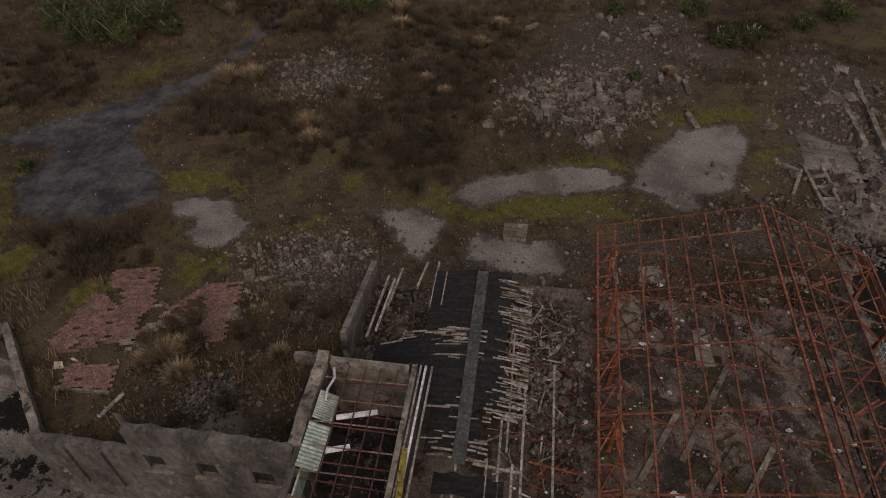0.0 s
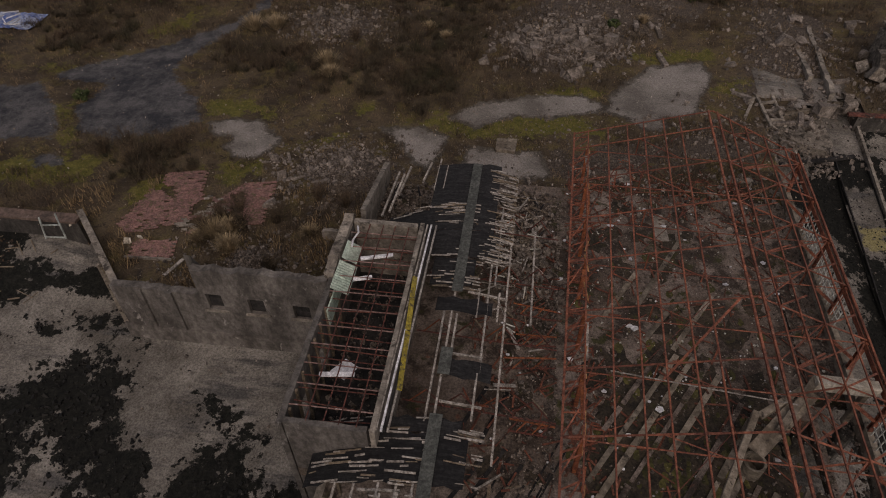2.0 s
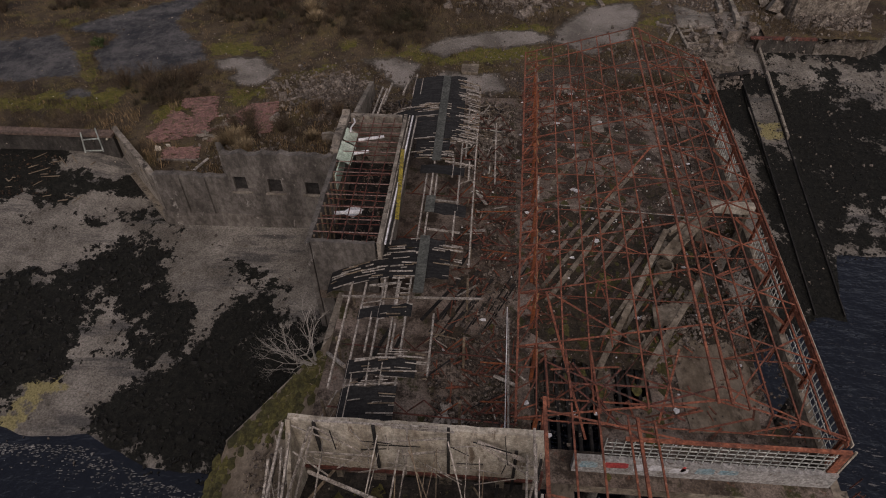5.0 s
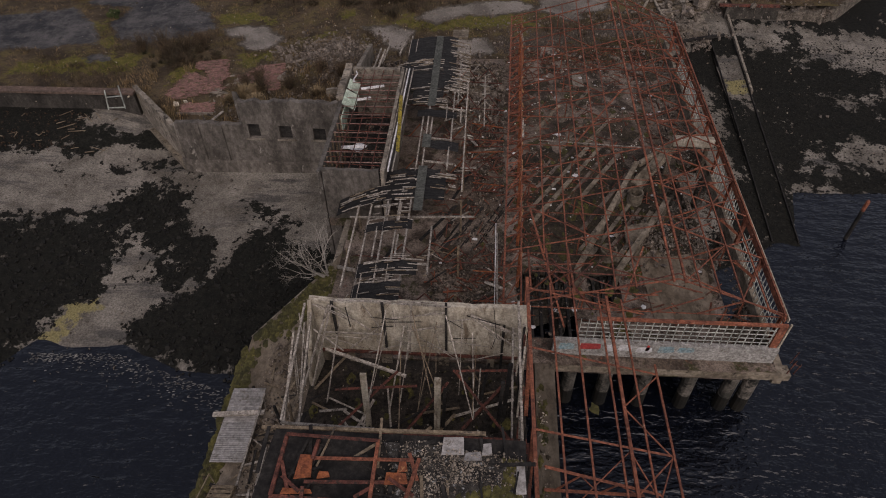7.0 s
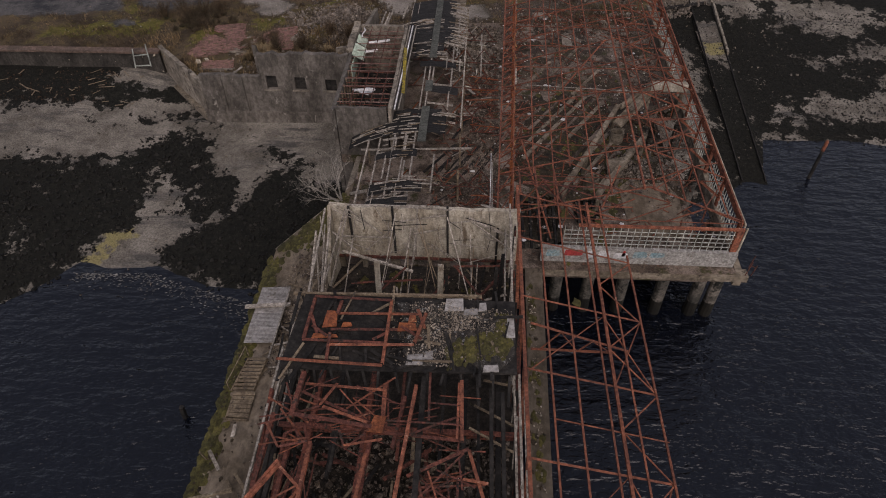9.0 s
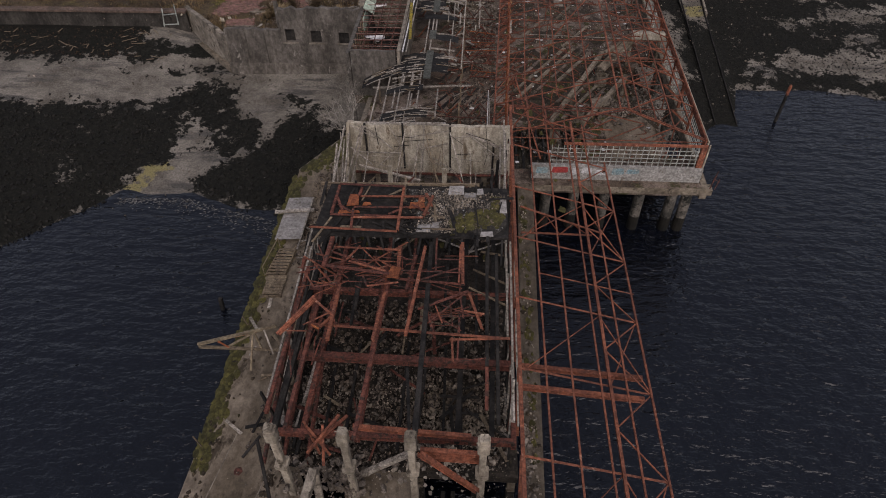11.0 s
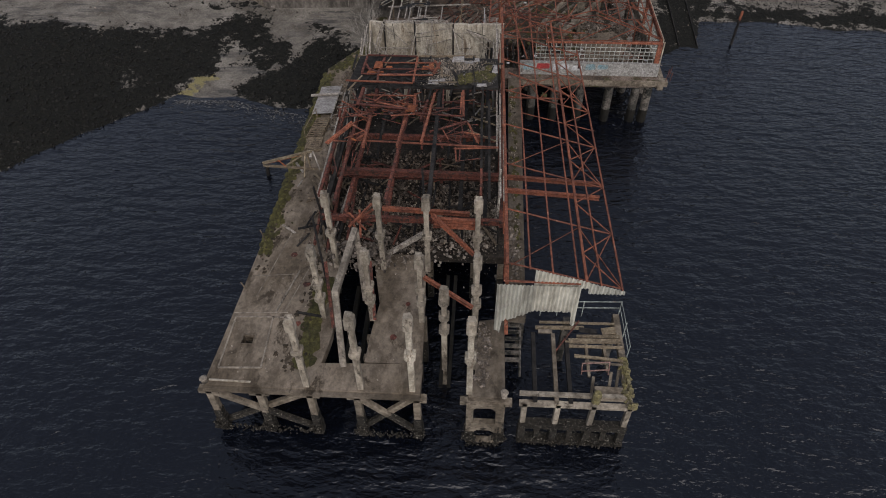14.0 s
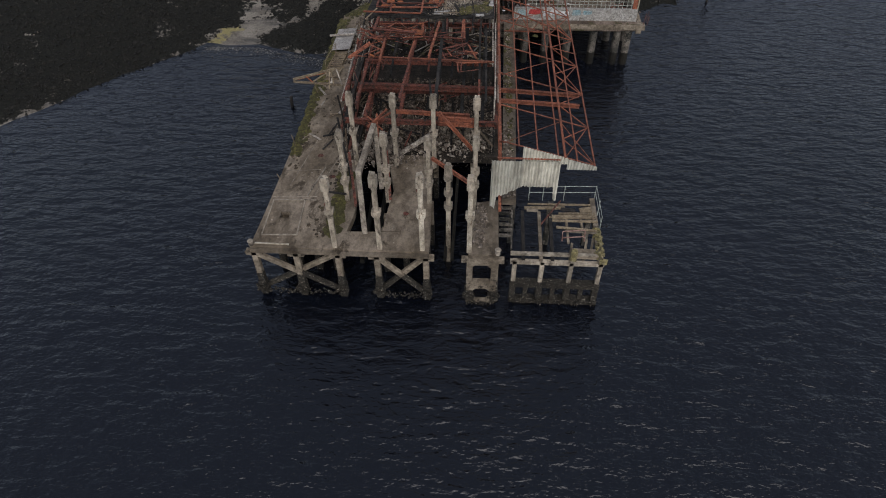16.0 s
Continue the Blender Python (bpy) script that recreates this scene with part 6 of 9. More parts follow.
def battens(x0, x1, y0, y1, n, seed, high=0.13):
    """Bare pale roof boards where the felt is torn away."""
    r = random.Random(seed)
    for _ in range(n):
        a = r.uniform(x0, x1)
        b = min(x1, a + r.uniform(0.3, 1.4))
        y = r.uniform(y0, y1)
        part("batten", Shape().plank((a, y, vault(a) + high), (b, y + r.uniform(-0.06, 0.06), vault(b) + high), r.uniform(0.025, 0.1), 0.03), TIMBER if r.random() < 0.72 else BROWNWOOD, longshed)


battens(-0.6, 1.4, 15.5, 24.2, 120, 1)
battens(-4.0, -0.8, 18.5, 20.5, 24, 2)
battens(-6.4, -1.8, 19.6, 20.4, 16, 3)
battens(-3.4, -0.2, 13.2, 16.5, 34, 4)
battens(-6.9, -1.6, 2.0, 5.2, 60, 5)
battens(-1.0, 0.9, 2.2, 5.0, 24, 6)
battens(-4.6, -1.8, 0.2, 2.0, 12, 7)
battens(-4.6, -0.4, -5.2, -3.0, 30, 8)
battens(-4.4, -1.8, -8.0, -5.0, 14, 9)
battens(-4.4, -1.9, -3.0, 1.0, 8, 10)
for y, x0, x1 in ((1.35, -5.9, 2.2), (0.05, -4.4, -1.6), (1.7, -4.3, -2.4), (-3.95, -4.6, -1.8), (-3.7, -1.8, -0.4), (-5.0, -4.6, -1.8), (13.2, -0.8, 1.3), (16.0, -0.3, 1.4), (22.4, -4.1, -2.7), (23.2, -4.1, -2.7), (6.2, -1.4, 0.6), (9.0, -1.6, 0.4)):
    part("cross_rail", Shape().plank((x0, y, vault(x0) - 0.02), (x1, y, vault(x1) - 0.02), 0.09, 0.12), TIMBER, longshed)
for x, y0, y1 in ((-3.25, 0.0, 1.5), (-2.5, 0.0, 1.6), (-3.8, -3.1, -0.4), (-2.4, -3.1, -1.3), (0.6, 14, 20.5), (0.9, 11.5, 13.5), (-0.2, 11.5, 13.5), (-4.0, 22.0, 25.4), (-3.4, 22.0, 24.5), (-1.9, 5.0, 9.0), (-1.2, 9.0, 11.5), (0.2, 5.4, 8.0), (-4.2, -8.0, -4.4), (-3.4, -5.2, -3.8), (-2.7, -5.2, -3.8)):
    part("purlin", Shape().plank((x, y0, vault(x) + 0.02), (x, y1, vault(x) + 0.02), 0.1, 0.12), TIMBER, longshed)
for y in (24.0, 20.0, 15.8, 11.4, 7.0, 2.6, -1.7, -5.6):
    for x in (-5.6, 1.3):
        if (x > 0) or y < 3:
            part("post", Shape().rod((x, y, 4.62), (x, y, vault(x) - 0.05), 0.14), BROWNWOOD, longshed)
    if y not in (24.0, 2.6):
        part("tie", Shape().angle((-5.4 if y < 3 else -3.4, y, 6.3), (4.2, y - 0.3, 6.2), 0.09), REDDARK, longshed, "thin rust-red truss tie")
        for k in range(4):
            x = -3.0 + k * 1.7
            part("web", Shape().angle((x, y, 6.3), (x + 0.85, y, 7.4), 0.08), REDDARK if k % 2 else ORANGE, longshed)
            part("web", Shape().angle((x + 0.85, y, 7.4), (x + 1.7, y - 0.1, 6.25), 0.08), REDDARK, longshed)
wreck = thing("fallen_trusses", "fallen rusty truss pieces lying in the yard", "wreckage", at=(2, 8, 4.7))
for y in (14.5, 10.5, 12.2, 6.8, -2.1, -4.6):
    x0 = rnd.uniform(1.2, 2.6)
    d = rnd.uniform(-0.5, 0.5)
    for k in range(2):
        part("member", Shape().angle((x0, y + 0.5 * k, 4.9 + 0.3 * k), (4.3, y + d + 0.5 * k, 4.85 + 0.2 * k), 0.1), ORANGE if (k + int(y)) % 2 else REDDARK, wreck)
    for k in range(5):
        x = x0 + (4.0 - x0) * k / 5
        part("member", Shape().angle((x, y + 0.1 * k * d, 4.9), (x + 0.5, y + 0.5, 5.15), 0.07), ORANGE if k % 2 else REDDARK, wreck)
for a, b in (((3.0, -2.2, 4.9), (4.3, -2.8, 4.9)), ((1.6, 13.2, 5.0), (2.2, 11.4, 5.6)), ((2.6, 21.4, 4.9), (3.2, 22.3, 5.0)), ((1.0, 9.4, 4.9), (2.2, 9.5, 4.9)), ((-0.6, -6.0, 4.8), (0.8, -4.4, 5.3)), ((1.2, -6.3, 4.8), (0.3, -4.5, 5.5)), ((0.0, -5.2, 4.8), (1.5, -5.3, 5.2)), ((0.2, -6.3, 4.8), (0.6, -4.6, 5.5)), ((0.9, -6.4, 4.8), (1.5, -4.9, 5.1)), ((-0.7, -6.3, 4.8), (0.3, -5.4, 5.2))):
    whole("plank", Shape().plank(a, b, 0.2, 0.06), TIMBER, "loose bleached plank lying in the yard", "plank", "loose planks")
whole("pole", Shape().rod((3.6, 1.0, 7.0), (3.5, -7.6, 7.0), 0.045), WHITE, "long thin white pole along the yard", "pole")
for x0, y0, x1, y1 in ((-0.7, 1.2, 1.9, 5.9), (-1.4, 1.6, 0.9, 5.3), (-0.2, 0.2, 2.8, 5.2), (0.6, 6.0, 1.8, 9.2), (-0.6, 6.4, 0.7, 9.4), (-4.6, -3.5, -3.2, 0.8), (-3.4, -3.2, -2.4, 0.4)):
    whole("floor_strip", Shape().plank((x0, y0, 4.67), (x1, y1, 4.67), 0.2, 0.06), CHAR, "dark wet timber strip set in the yard floor", "strip", "strips in the yard floor")

lumps("rubble", 3600, lambda r: (min(4.3, r.gauss(3.1, 0.9)), r.uniform(-7.8, 26), 4.66), (0.04, 0.34), DEBRIS, "rubble and litter strewn over the yard", "rubble", 21)
lumps("rubble", 1500, lambda r: (r.uniform(-0.5, 3.6), r.uniform(-7.5, 0.5), 4.68), (0.05, 0.4), DEBRIS, "dark rubble drift beside the long shed", "rubble", 22)
lumps("rubble", 900, lambda r: (r.gauss(2.0, 1.2), r.gauss(20.5, 2.4), 4.7 + 0.5 * r.random() ** 2), (0.08, 0.6), STONE, "pale broken boards and rubble by the torn roof", "rubble", 23)
lumps("rubble", 500, lambda r: (r.uniform(-7.6, -4.4), r.uniform(4.2, 16.6), 4.7), (0.05, 0.5), DEBRIS, "rubble on the office floor", "rubble", 24)

# ---- red shed: floor, inner concrete frame, collapsed corner ----
RIBBED = ((5.0, 1.2), (8.6, -1.2), (11.6, -1.0), (14.6, 3.6), (15.0, 8.6), (12.6, 12.6), (9.6, 13.4), (7.0, 9.4))
# a flat dark sheet paints the shade of deep gaps between the ribs
whole("floor_trench", Shape().slab(RIBBED, 4.642, 4.652), DIRT_AND_GAP, "dark sheet standing in for shaded gaps between the shed floor ribs", "dirt", "", "structure")
rib_r = random.Random(43)
for k in range(13):
    x0, y0 = 4.9 + 0.62 * k, 4.6 - 0.5 * k
    run = [(x0 + 0.53 * d, y0 + 0.85 * d) for d in np.arange(0.0, 16.0, 0.25)]
    run = [p for p in run if within(*p, RIBBED)]
    if len(run) < 8:
        continue
    cuts = sorted(rib_r.sample(range(len(run)), 2))
    for a, b in ((0, cuts[0]), (cuts[0] + 1, cuts[1]), (cuts[1] + 1, len(run) - 1)):
        if b - a > 3 and rib_r.random() < 0.86:
            whole("floor_strip", Shape().plank((*run[a], 4.7), (*run[b], 4.7 + rib_r.uniform(-0.03, 0.04)), rib_r.uniform(0.2, 0.34), 0.14), STAINED if k % 3 else FLOOR, "long concrete rib set slantwise in the shed floor", "rib", "ribs of the shed floor")
for x0, y0, x1, y1 in ((9.1, 16.3, 12.4, 22.6), (9.2, 13.6, 11.8, 17.4), (10.8, 13.2, 13.6, 17.6), (7.0, 15.0, 9.2, 19.0)):
    whole("floor_strip", Shape().plank((x0, y0, 4.68), (x1, y1, 4.68), 0.28, 0.1), STAINED, "long concrete rib set slantwise in the shed floor", "rib", "ribs of the shed floor")
inner = thing("ruined_portal", "pale broken concrete frame standing inside the shed", "frame", at=(14, 5, 4.6))
for a, b, w in (((13.7, 8.4, 6.6), (8.5, -2.3, 6.3), 0.34), ((15.3, 4.7, 6.4), (11.0, -2.2, 6.2), 0.36), ((16.6, 10.2, 7.7), (14.5, 7.4, 6.7), 0.4), ((16.3, 9.75, 7.7), (19.2, 9.8, 7.6), 0.62), ((16.0, 9.6, 7.4), (13.8, 8.2, 6.6), 0.34)):
    part("beam", Shape().rod(a, b, w * 0.95, w * 1.05), PALE if b[0] > 17 else STAINED, inner)
for x, y, z in ((16.4, 9.8, 7.5), (18.9, 9.8, 7.4), (13.5, 8.1, 6.4), (10.6, 2.0, 6.2), (8.7, -2.0, 6.1), (15.2, 4.5, 6.2), (12.9, 0.9, 6.1), (11.1, -2.0, 6.0)):
    part("post", Shape().rod((x, y, 4.6), (x, y, z), 0.28), STAINED, inner)
part("slab_fragment", Shape().slab([(12.3, 1.6), (13.9, 2.4), (14.2, 3.8), (12.4, 3.2)], 5.0, 5.12), STAINED, inner)
part("ramp_slab", Shape().plank((16.2, 9.4, 7.35), (13.5, 6.6, 6.0), 0.8, 0.2), STAINED, inner, "sloping pale concrete slab")


def ring(x, y, z, radius, high):
    """A short upright concrete pipe, open at the top."""
    s, k = Shape(), 14
    rows = [(radius, z), (radius, z + high), (radius * 0.78, z + high), (radius * 0.74, z + 0.05)]
    p = [(x + d * math.cos(i * math.tau / k), y + d * math.sin(i * math.tau / k), h) for d, h in rows for i in range(k)]
    f = [(j * k + i, j * k + (i + 1) % k, (j + 1) * k + (i + 1) % k, (j + 1) * k + i) for j in range(3) for i in range(k)]
    return s.add(p, f + [tuple(reversed(range(k))), tuple(range(3 * k, 4 * k))])


for x, y, d, h in ((13.6, 6.4, 0.55, 0.9), (11.0, 0.6, 0.55, 0.8)):
    whole("concrete_pipe", ring(x, y, 4.65, d, h), STAINED, "short stained concrete pipe standing on end in the shed", "pipe", "pipes in the shed")
whole("floor_slab", Shape().slab([(13.2, -4.8), (16.8, -4.6), (17.2, -0.5), (16.4, 1.2), (15.0, 0.8), (14.2, 1.7), (13.0, 0.4)], 4.64, 4.72), DECK, "pale concrete floor panel in the shed corner", "slab")
for x0, y0, x1, y1 in ((8.0, 28.0, 9.6, 29.6), (16.0, 29.0, 18.4, 30.4), (10.6, 22.0, 11.6, 24.8)):
    whole("floor_slab", Shape().slab([(x0, y0), (x1, y0 + 0.2), (x1 - 0.2, y1), (x0 + 0.1, y1 - 0.2)], 4.64, 4.74), CONCRETE, "broken pale slab lying on the shed floor", "slab", "slabs on the shed floor")
for k, y in enumerate((26.0, 22.0, 14.8, 11.0, 7.2)):
    d = drift(y)
    s = Shape().plank((5.35 + d + rnd.uniform(-0.1, 0.1), y - 0.9, 7.75 + rnd.uniform(-0.5, 0)), (5.35 + d + rnd.uniform(-0.15, 0.15), y + 0.9, 7.8 + rnd.uniform(-0.2, 0.1)), 0.2, 0.08)
    part("gutter_piece", s, ORANGE if k % 3 else TIMBER, shed, "bright rusted gutter piece")
for y in np.arange(-6, 30, 1.25):
    d = drift(y)
    part("lattice_bar", Shape().angle((4.4 + d, y, EAVE - 0.02), (5.3 + d, y + rnd.uniform(-0.1, 0.5), EAVE + 0.2), 0.08), RED, shed)
for k, y in enumerate(TRUSSES[1:-1]):
    d = drift(y)
    for x0, x1 in ((14.6, 16.4), (17.2, 19.2)):
        part("strut", Shape().angle((x0 + d, y + 0.1, roof_z(x0)), (x1 + d, y + 1.6, roof_z(x1)), 0.1), RED, shed)
    if k % 2:
        part("wind_brace", Shape().angle((14.6 + d, y, roof_z(14.6)), (19.3 + d, y + 3.6, roof_z(19.3)), 0.09), RED, shed)
    part("knee_brace", Shape().angle((19.4 + d, y, 6.2), (17.8 + d, y, 7.55), 0.14), RED, shed)
    part("knee_brace", Shape().angle((4.5 + d, y, 6.3), (6.0 + d, y, 7.6), 0.12), RED, shed)
part("wind_brace", Shape().angle((5.8, 1.5, 7.9), (9.4, -2.2, 8.9), 0.11), RED, shed)
part("wind_brace", Shape().angle((5.7, 1.5, 7.9), (7.6, -6.0, 5.4), 0.12), RED, shed)
part("wind_brace", Shape().angle((9.2, 9.0, 7.6), (12.6, 12.4, 10.2), 0.12), RED, shed)
part("wind_brace", Shape().rod((6.6, 8.9, 8.0), (15.0, 8.0, 8.2), 0.05), TIMBER, shed, "thin pale cable")
part("fascia", Shape().plank((19.15, -6.8, 7.75), (20.25, 29.5, 7.45), 0.06, 0.3), PALE, shed, "pale eaves board")
jumble = thing("collapsed_gable", "collapsed red roof steel piled at the shed corner", "wreckage", at=(8, -5, 7))
for a, b in (((5.2, -4.6, 9.8), (11.4, -6.8, 9.0)), ((5.4, -5.6, 9.6), (10.8, -5.2, 9.1)), ((5.6, -5.2, 9.9), (9.3, -7.6, 8.6)), ((6.2, -6.8, 10.3), (6.3, -3.4, 9.2)), ((5.2, -7.4, 10.3), (5.3, -3.6, 9.2)), ((7.5, -7.2, 9.8), (7.6, -3.0, 8.8)), ((9.3, -6.4, 9.2), (13.4, -5.0, 9.2)), ((9.0, -4.8, 9.4), (14.6, -5.8, 8.6)), ((10.2, -7.0, 9.0), (11.8, -3.0, 9.2)), ((5.6, -4.2, 8.6), (9.0, -3.6, 8.3)), ((5.2, -5.2, 7.6), (12.6, -5.2, 7.6)), ((6.4, -6.6, 7.8), (8.9, -4.2, 9.0)), ((8.8, -6.6, 7.8), (6.6, -4.0, 9.0)), ((9.4, -6.4, 7.6), (12.2, -6.4, 9.3)), ((12.0, -6.5, 7.6), (14.5, -6.4, 8.9)), ((13.4, -5.0, 9.2), (19.2, -6.6, 7.7)), ((5.2, -6.0, 8.0), (6.6, -6.0, 10.2)), ((6.7, -5.0, 8.0), (8.2, -5.0, 9.6))):
    part("member", Shape().angle(a, b, 0.095), RED if rnd.random() < 0.75 else REDDARK, jumble)
for x0, x1, z0, z1, m in ((8.35, 9.55, 5.2, 5.75, REDPAINT), (7.2, 8.1, 5.1, 5.7, TEAL), (9.8, 10.3, 5.05, 5.7, WHITE), (10.5, 11.3, 5.2, 5.75, WHITE), (11.5, 12.4, 5.1, 5.6, WHITE), (12.7, 13.6, 5.15, 5.75, TEAL), (13.75, 14.7, 5.25, 5.7, TEAL), (12.0, 12.25, 5.25, 5.8, REDPAINT)):
    c = [(x0, z0 + 0.06), (x0 + 0.12, z0), (x1 - 0.1, z0 + 0.03), (x1, z0 + 0.14), (x1 - 0.04, z1 - 0.05), (x1 - 0.2, z1), (x0 + 0.08, z1 - 0.03)]
    part("paint_patch", Shape().add([(x, -7.304, z) for x, z in c] + [(x, -7.299, z) for x, z in c], [tuple(range(7)), *[(i, i + 7, (i + 1) % 7 + 7, (i + 1) % 7) for i in range(7)]]), m, parapet, "faded graffiti paint")
lumps("rubble", 4200, lambda r: (r.uniform(4.6, 19.4), r.uniform(-6.5, 30), 4.66), (0.03, 0.26), DEBRIS, "litter and crumbs over the shed floor", "rubble", 31)
lumps("rubble", 700, lambda r: (r.gauss(14.0, 0.9), r.gauss(2.6, 1.0), 4.7 + 0.3 * r.random() ** 2), (0.05, 0.4), STONE, "pale rubble heap on the shed floor", "rubble", 32)
lumps("rubble", 400, lambda r: (r.gauss(16.9, 0.6), r.gauss(2.8, 1.2), 4.7), (0.05, 0.35), STONE, "pale rubble by the open pit in the shed", "rubble", 36)
moss_patches("moss", 160, lambda r: (r.gauss(14.2, 1.2), r.gauss(3.4, 1.4), 4.66, r.uniform(0.08, 0.35)), 14, "moss and weeds round the rubble in the shed")
lumps("rubble", 700, lambda r: (r.uniform(5, 20), r.uniform(24, 31), 4.68), (0.06, 0.5), STONE, "broken concrete at the shed's inland end", "rubble", 33)
lumps("rubble", 900, lambda r: (r.gauss(19.0, 0.35), r.uniform(-6, 29), 4.68), (0.05, 0.3), DEBRIS, "broken glass and rubble below the glazed wall", "rubble", 34)
for k in range(110):
    x, y = rnd.uniform(-0.5, 19), rnd.uniform(-7, 29)
    s = 0.07 + 0.25 * rnd.random() ** 2.5
    a = rnd.uniform(0, 6.3)
    ring = [(x + s * math.cos(a + i * 1.256) * rnd.uniform(0.5, 1), y + s * math.sin(a + i * 1.256) * rnd.uniform(0.3, 0.8)) for i in range(5)]
    whole("litter_scrap", Shape().slab(ring, 4.7, 4.72 + 0.05 * rnd.random()), WHITE, "pale scrap of plastic or board on the ground", "scrap", "scraps on the ground")

# ---- office block: roof pieces ----
for y0, y1, x0, x1 in ((11.6, 13.7, -8.0, -7.1), (13.9, 15.3, -7.95, -7.2)):
    s, p = Shape(), []
    for k in range(25):
        y = y0 + (y1 - y0) * k / 24
        o = 0.05 * (k % 2)
        p += [(x0, y, 8.9 + o), (x1, y + 0.1, 8.3 + o), (x0, y, 8.87 + o), (x1, y + 0.1, 8.27 + o)]
    f = []
    for k in range(24):
        a = 4 * k
        f += [(a, a + 1, a + 5, a + 4), (a + 2, a + 6, a + 7, a + 3), (a, a + 4, a + 6, a + 2), (a + 1, a + 3, a + 7, a + 5)]
    part("roof_sheet", s.add(p, f), GREENSHEET, office, "pale green corrugated sheet")
part("wall_lining", Shape().wall((-7.9, 10.4), (-7.9, 13.0), 0.08, 7.2, 8.4), GREENSHEET, office, "pale green inner wall lining")
for x0, y0, x1, y1 in ((-6.95, 14.1, -5.2, 14.6), (-7.0, 12.5, -6.0, 12.8), (-7.1, 6.35, -5.45, 6.55)):
    part("lamp_trunking", Shape().plank((x0, y0, 8.7), (x1, y1, 8.72), 0.22, 0.1), WHITE, office, "white light trunking")
part("ceiling_scrap", Shape().slab([(-6.8, 6.9), (-6.0, 6.5), (-5.5, 7.3), (-6.2, 7.7)], 8.2, 8.24), WHITE, office, "hanging white ceiling scrap")
for x, w, m in ((-3.68, 0.08, TIMBER), (-3.45, 0.1, WHITE), (-3.3, 0.08, CHAR), (-3.15, 0.09, TIMBER)):
    part("edge_strip", Shape().plank((x - 0.15, 3.8, 8.75), (x, 17.3, 8.75), w, 0.1), m, office)
for i in range(16):
    y = 4.2 + i * 0.8
    part("roof_bar", Shape().rod((-8.0, y + rnd.uniform(-0.2, 0.2), 8.3), (-4.15, y + rnd.uniform(-0.2, 0.2), 8.35), 0.05), REDDARK, office)
for i in range(9):
    y = 4.3 + i * 1.0
    part("wall_post", Shape().rod((-8.0, y, 4.6), (-8.0, y + 0.2, 8.5), 0.14), BROWNWOOD, office)
part("pipe", Shape().tube([(-7.7, 16.6, 8.8), (-7.5, 16.0, 8.9), (-7.7, 15.4, 8.8), (-7.6, 14.8, 8.9)], [0.06] * 4, 6), WHITE, office)
whole("floor", Shape().slab([(-8.0, 3.8), (-4.2, 3.8), (-4.2, 16.9), (-8.0, 16.9)], 4.642, 4.66), CHAR, "dark burnt office floor", "floor", "", "structure")
for i, (x, y0, y1) in enumerate(((-7.3, 20.5, 24.8), (-6.9, 21.0, 24.6), (-6.6, 22.8, 25.5), (-5.2, 24.4, 26.2))):
    whole("timber_post", Shape().plank((x, y0, 6.2), (x + 0.4, y1, 6.6), 0.12, 0.14), TIMBER, "bleached timber leaning by the gable wall", "timber", "timbers by the gable wall")

# ---- ruined house: sills, piers, floor ----
for x in (-15.55, -13.0, -10.3):
    part("window_sill", Shape().plank((x - 0.75, 12.25, 4.98), (x + 0.75, 12.3, 4.98), 0.14, 0.12), CONCRETE, front_wall)
for x in (-20.2, -18.3):
    part("pilaster", Shape().rod((x, 12.3, 2.6), (x, 12.3, 6.2), 0.4, 0.18), GREYWALL, low_wall)
part("plinth", Shape().wall((-22.2, 12.28), (-8.5, 12.28), 0.2, 0.4, 2.9, (), ragged(9, 0.2)), GREYWALL, house)
part("wall", Shape().wall((-11.2, 19.6), (-8.6, 19.4), 0.3, 4.4, 5.6, (), ragged(12, 0.5)), CONCRETE, house)
whole("plank", Shape().plank((-20.0, 14.6, 5.0), (-19.4, 16.1, 5.05), 0.22, 0.06), TIMBER, "bleached plank lying in the ruined house", "plank", "loose planks")
lumps("rubble", 900, lambda r: (r.uniform(-21.5, -9), r.uniform(13.2, 20), 4.7), (0.05, 0.4), STONE, "rubble on the overgrown house floor", "rubble", 35)
gate = thing("metal_gate", "leaning rusty metal gate frame on the sea wall", "gate", at=(-30, 18.4, 4))
for a, b in (((-30.7, 17.9, 3.7), (-30.4, 18.0, 5.6)), ((-29.1, 17.9, 3.9), (-29.0, 18.0, 6.1)), ((-30.5, 18.0, 4.9), (-29.05, 18.0, 5.1)), ((-30.65, 17.9, 3.9), (-29.1, 17.9, 4.0))):
    part("bar", Shape().rod(a, b, 0.09), BARS, gate)
whole("sea_wall", Shape().slab([(-28.2, 18.2), (-22.4, 12.4), (-22.0, 12.9), (-27.6, 18.9)], 1.0, 2.2), STAINED, "sloping concrete footing below the house", "sea wall", "", "structure")

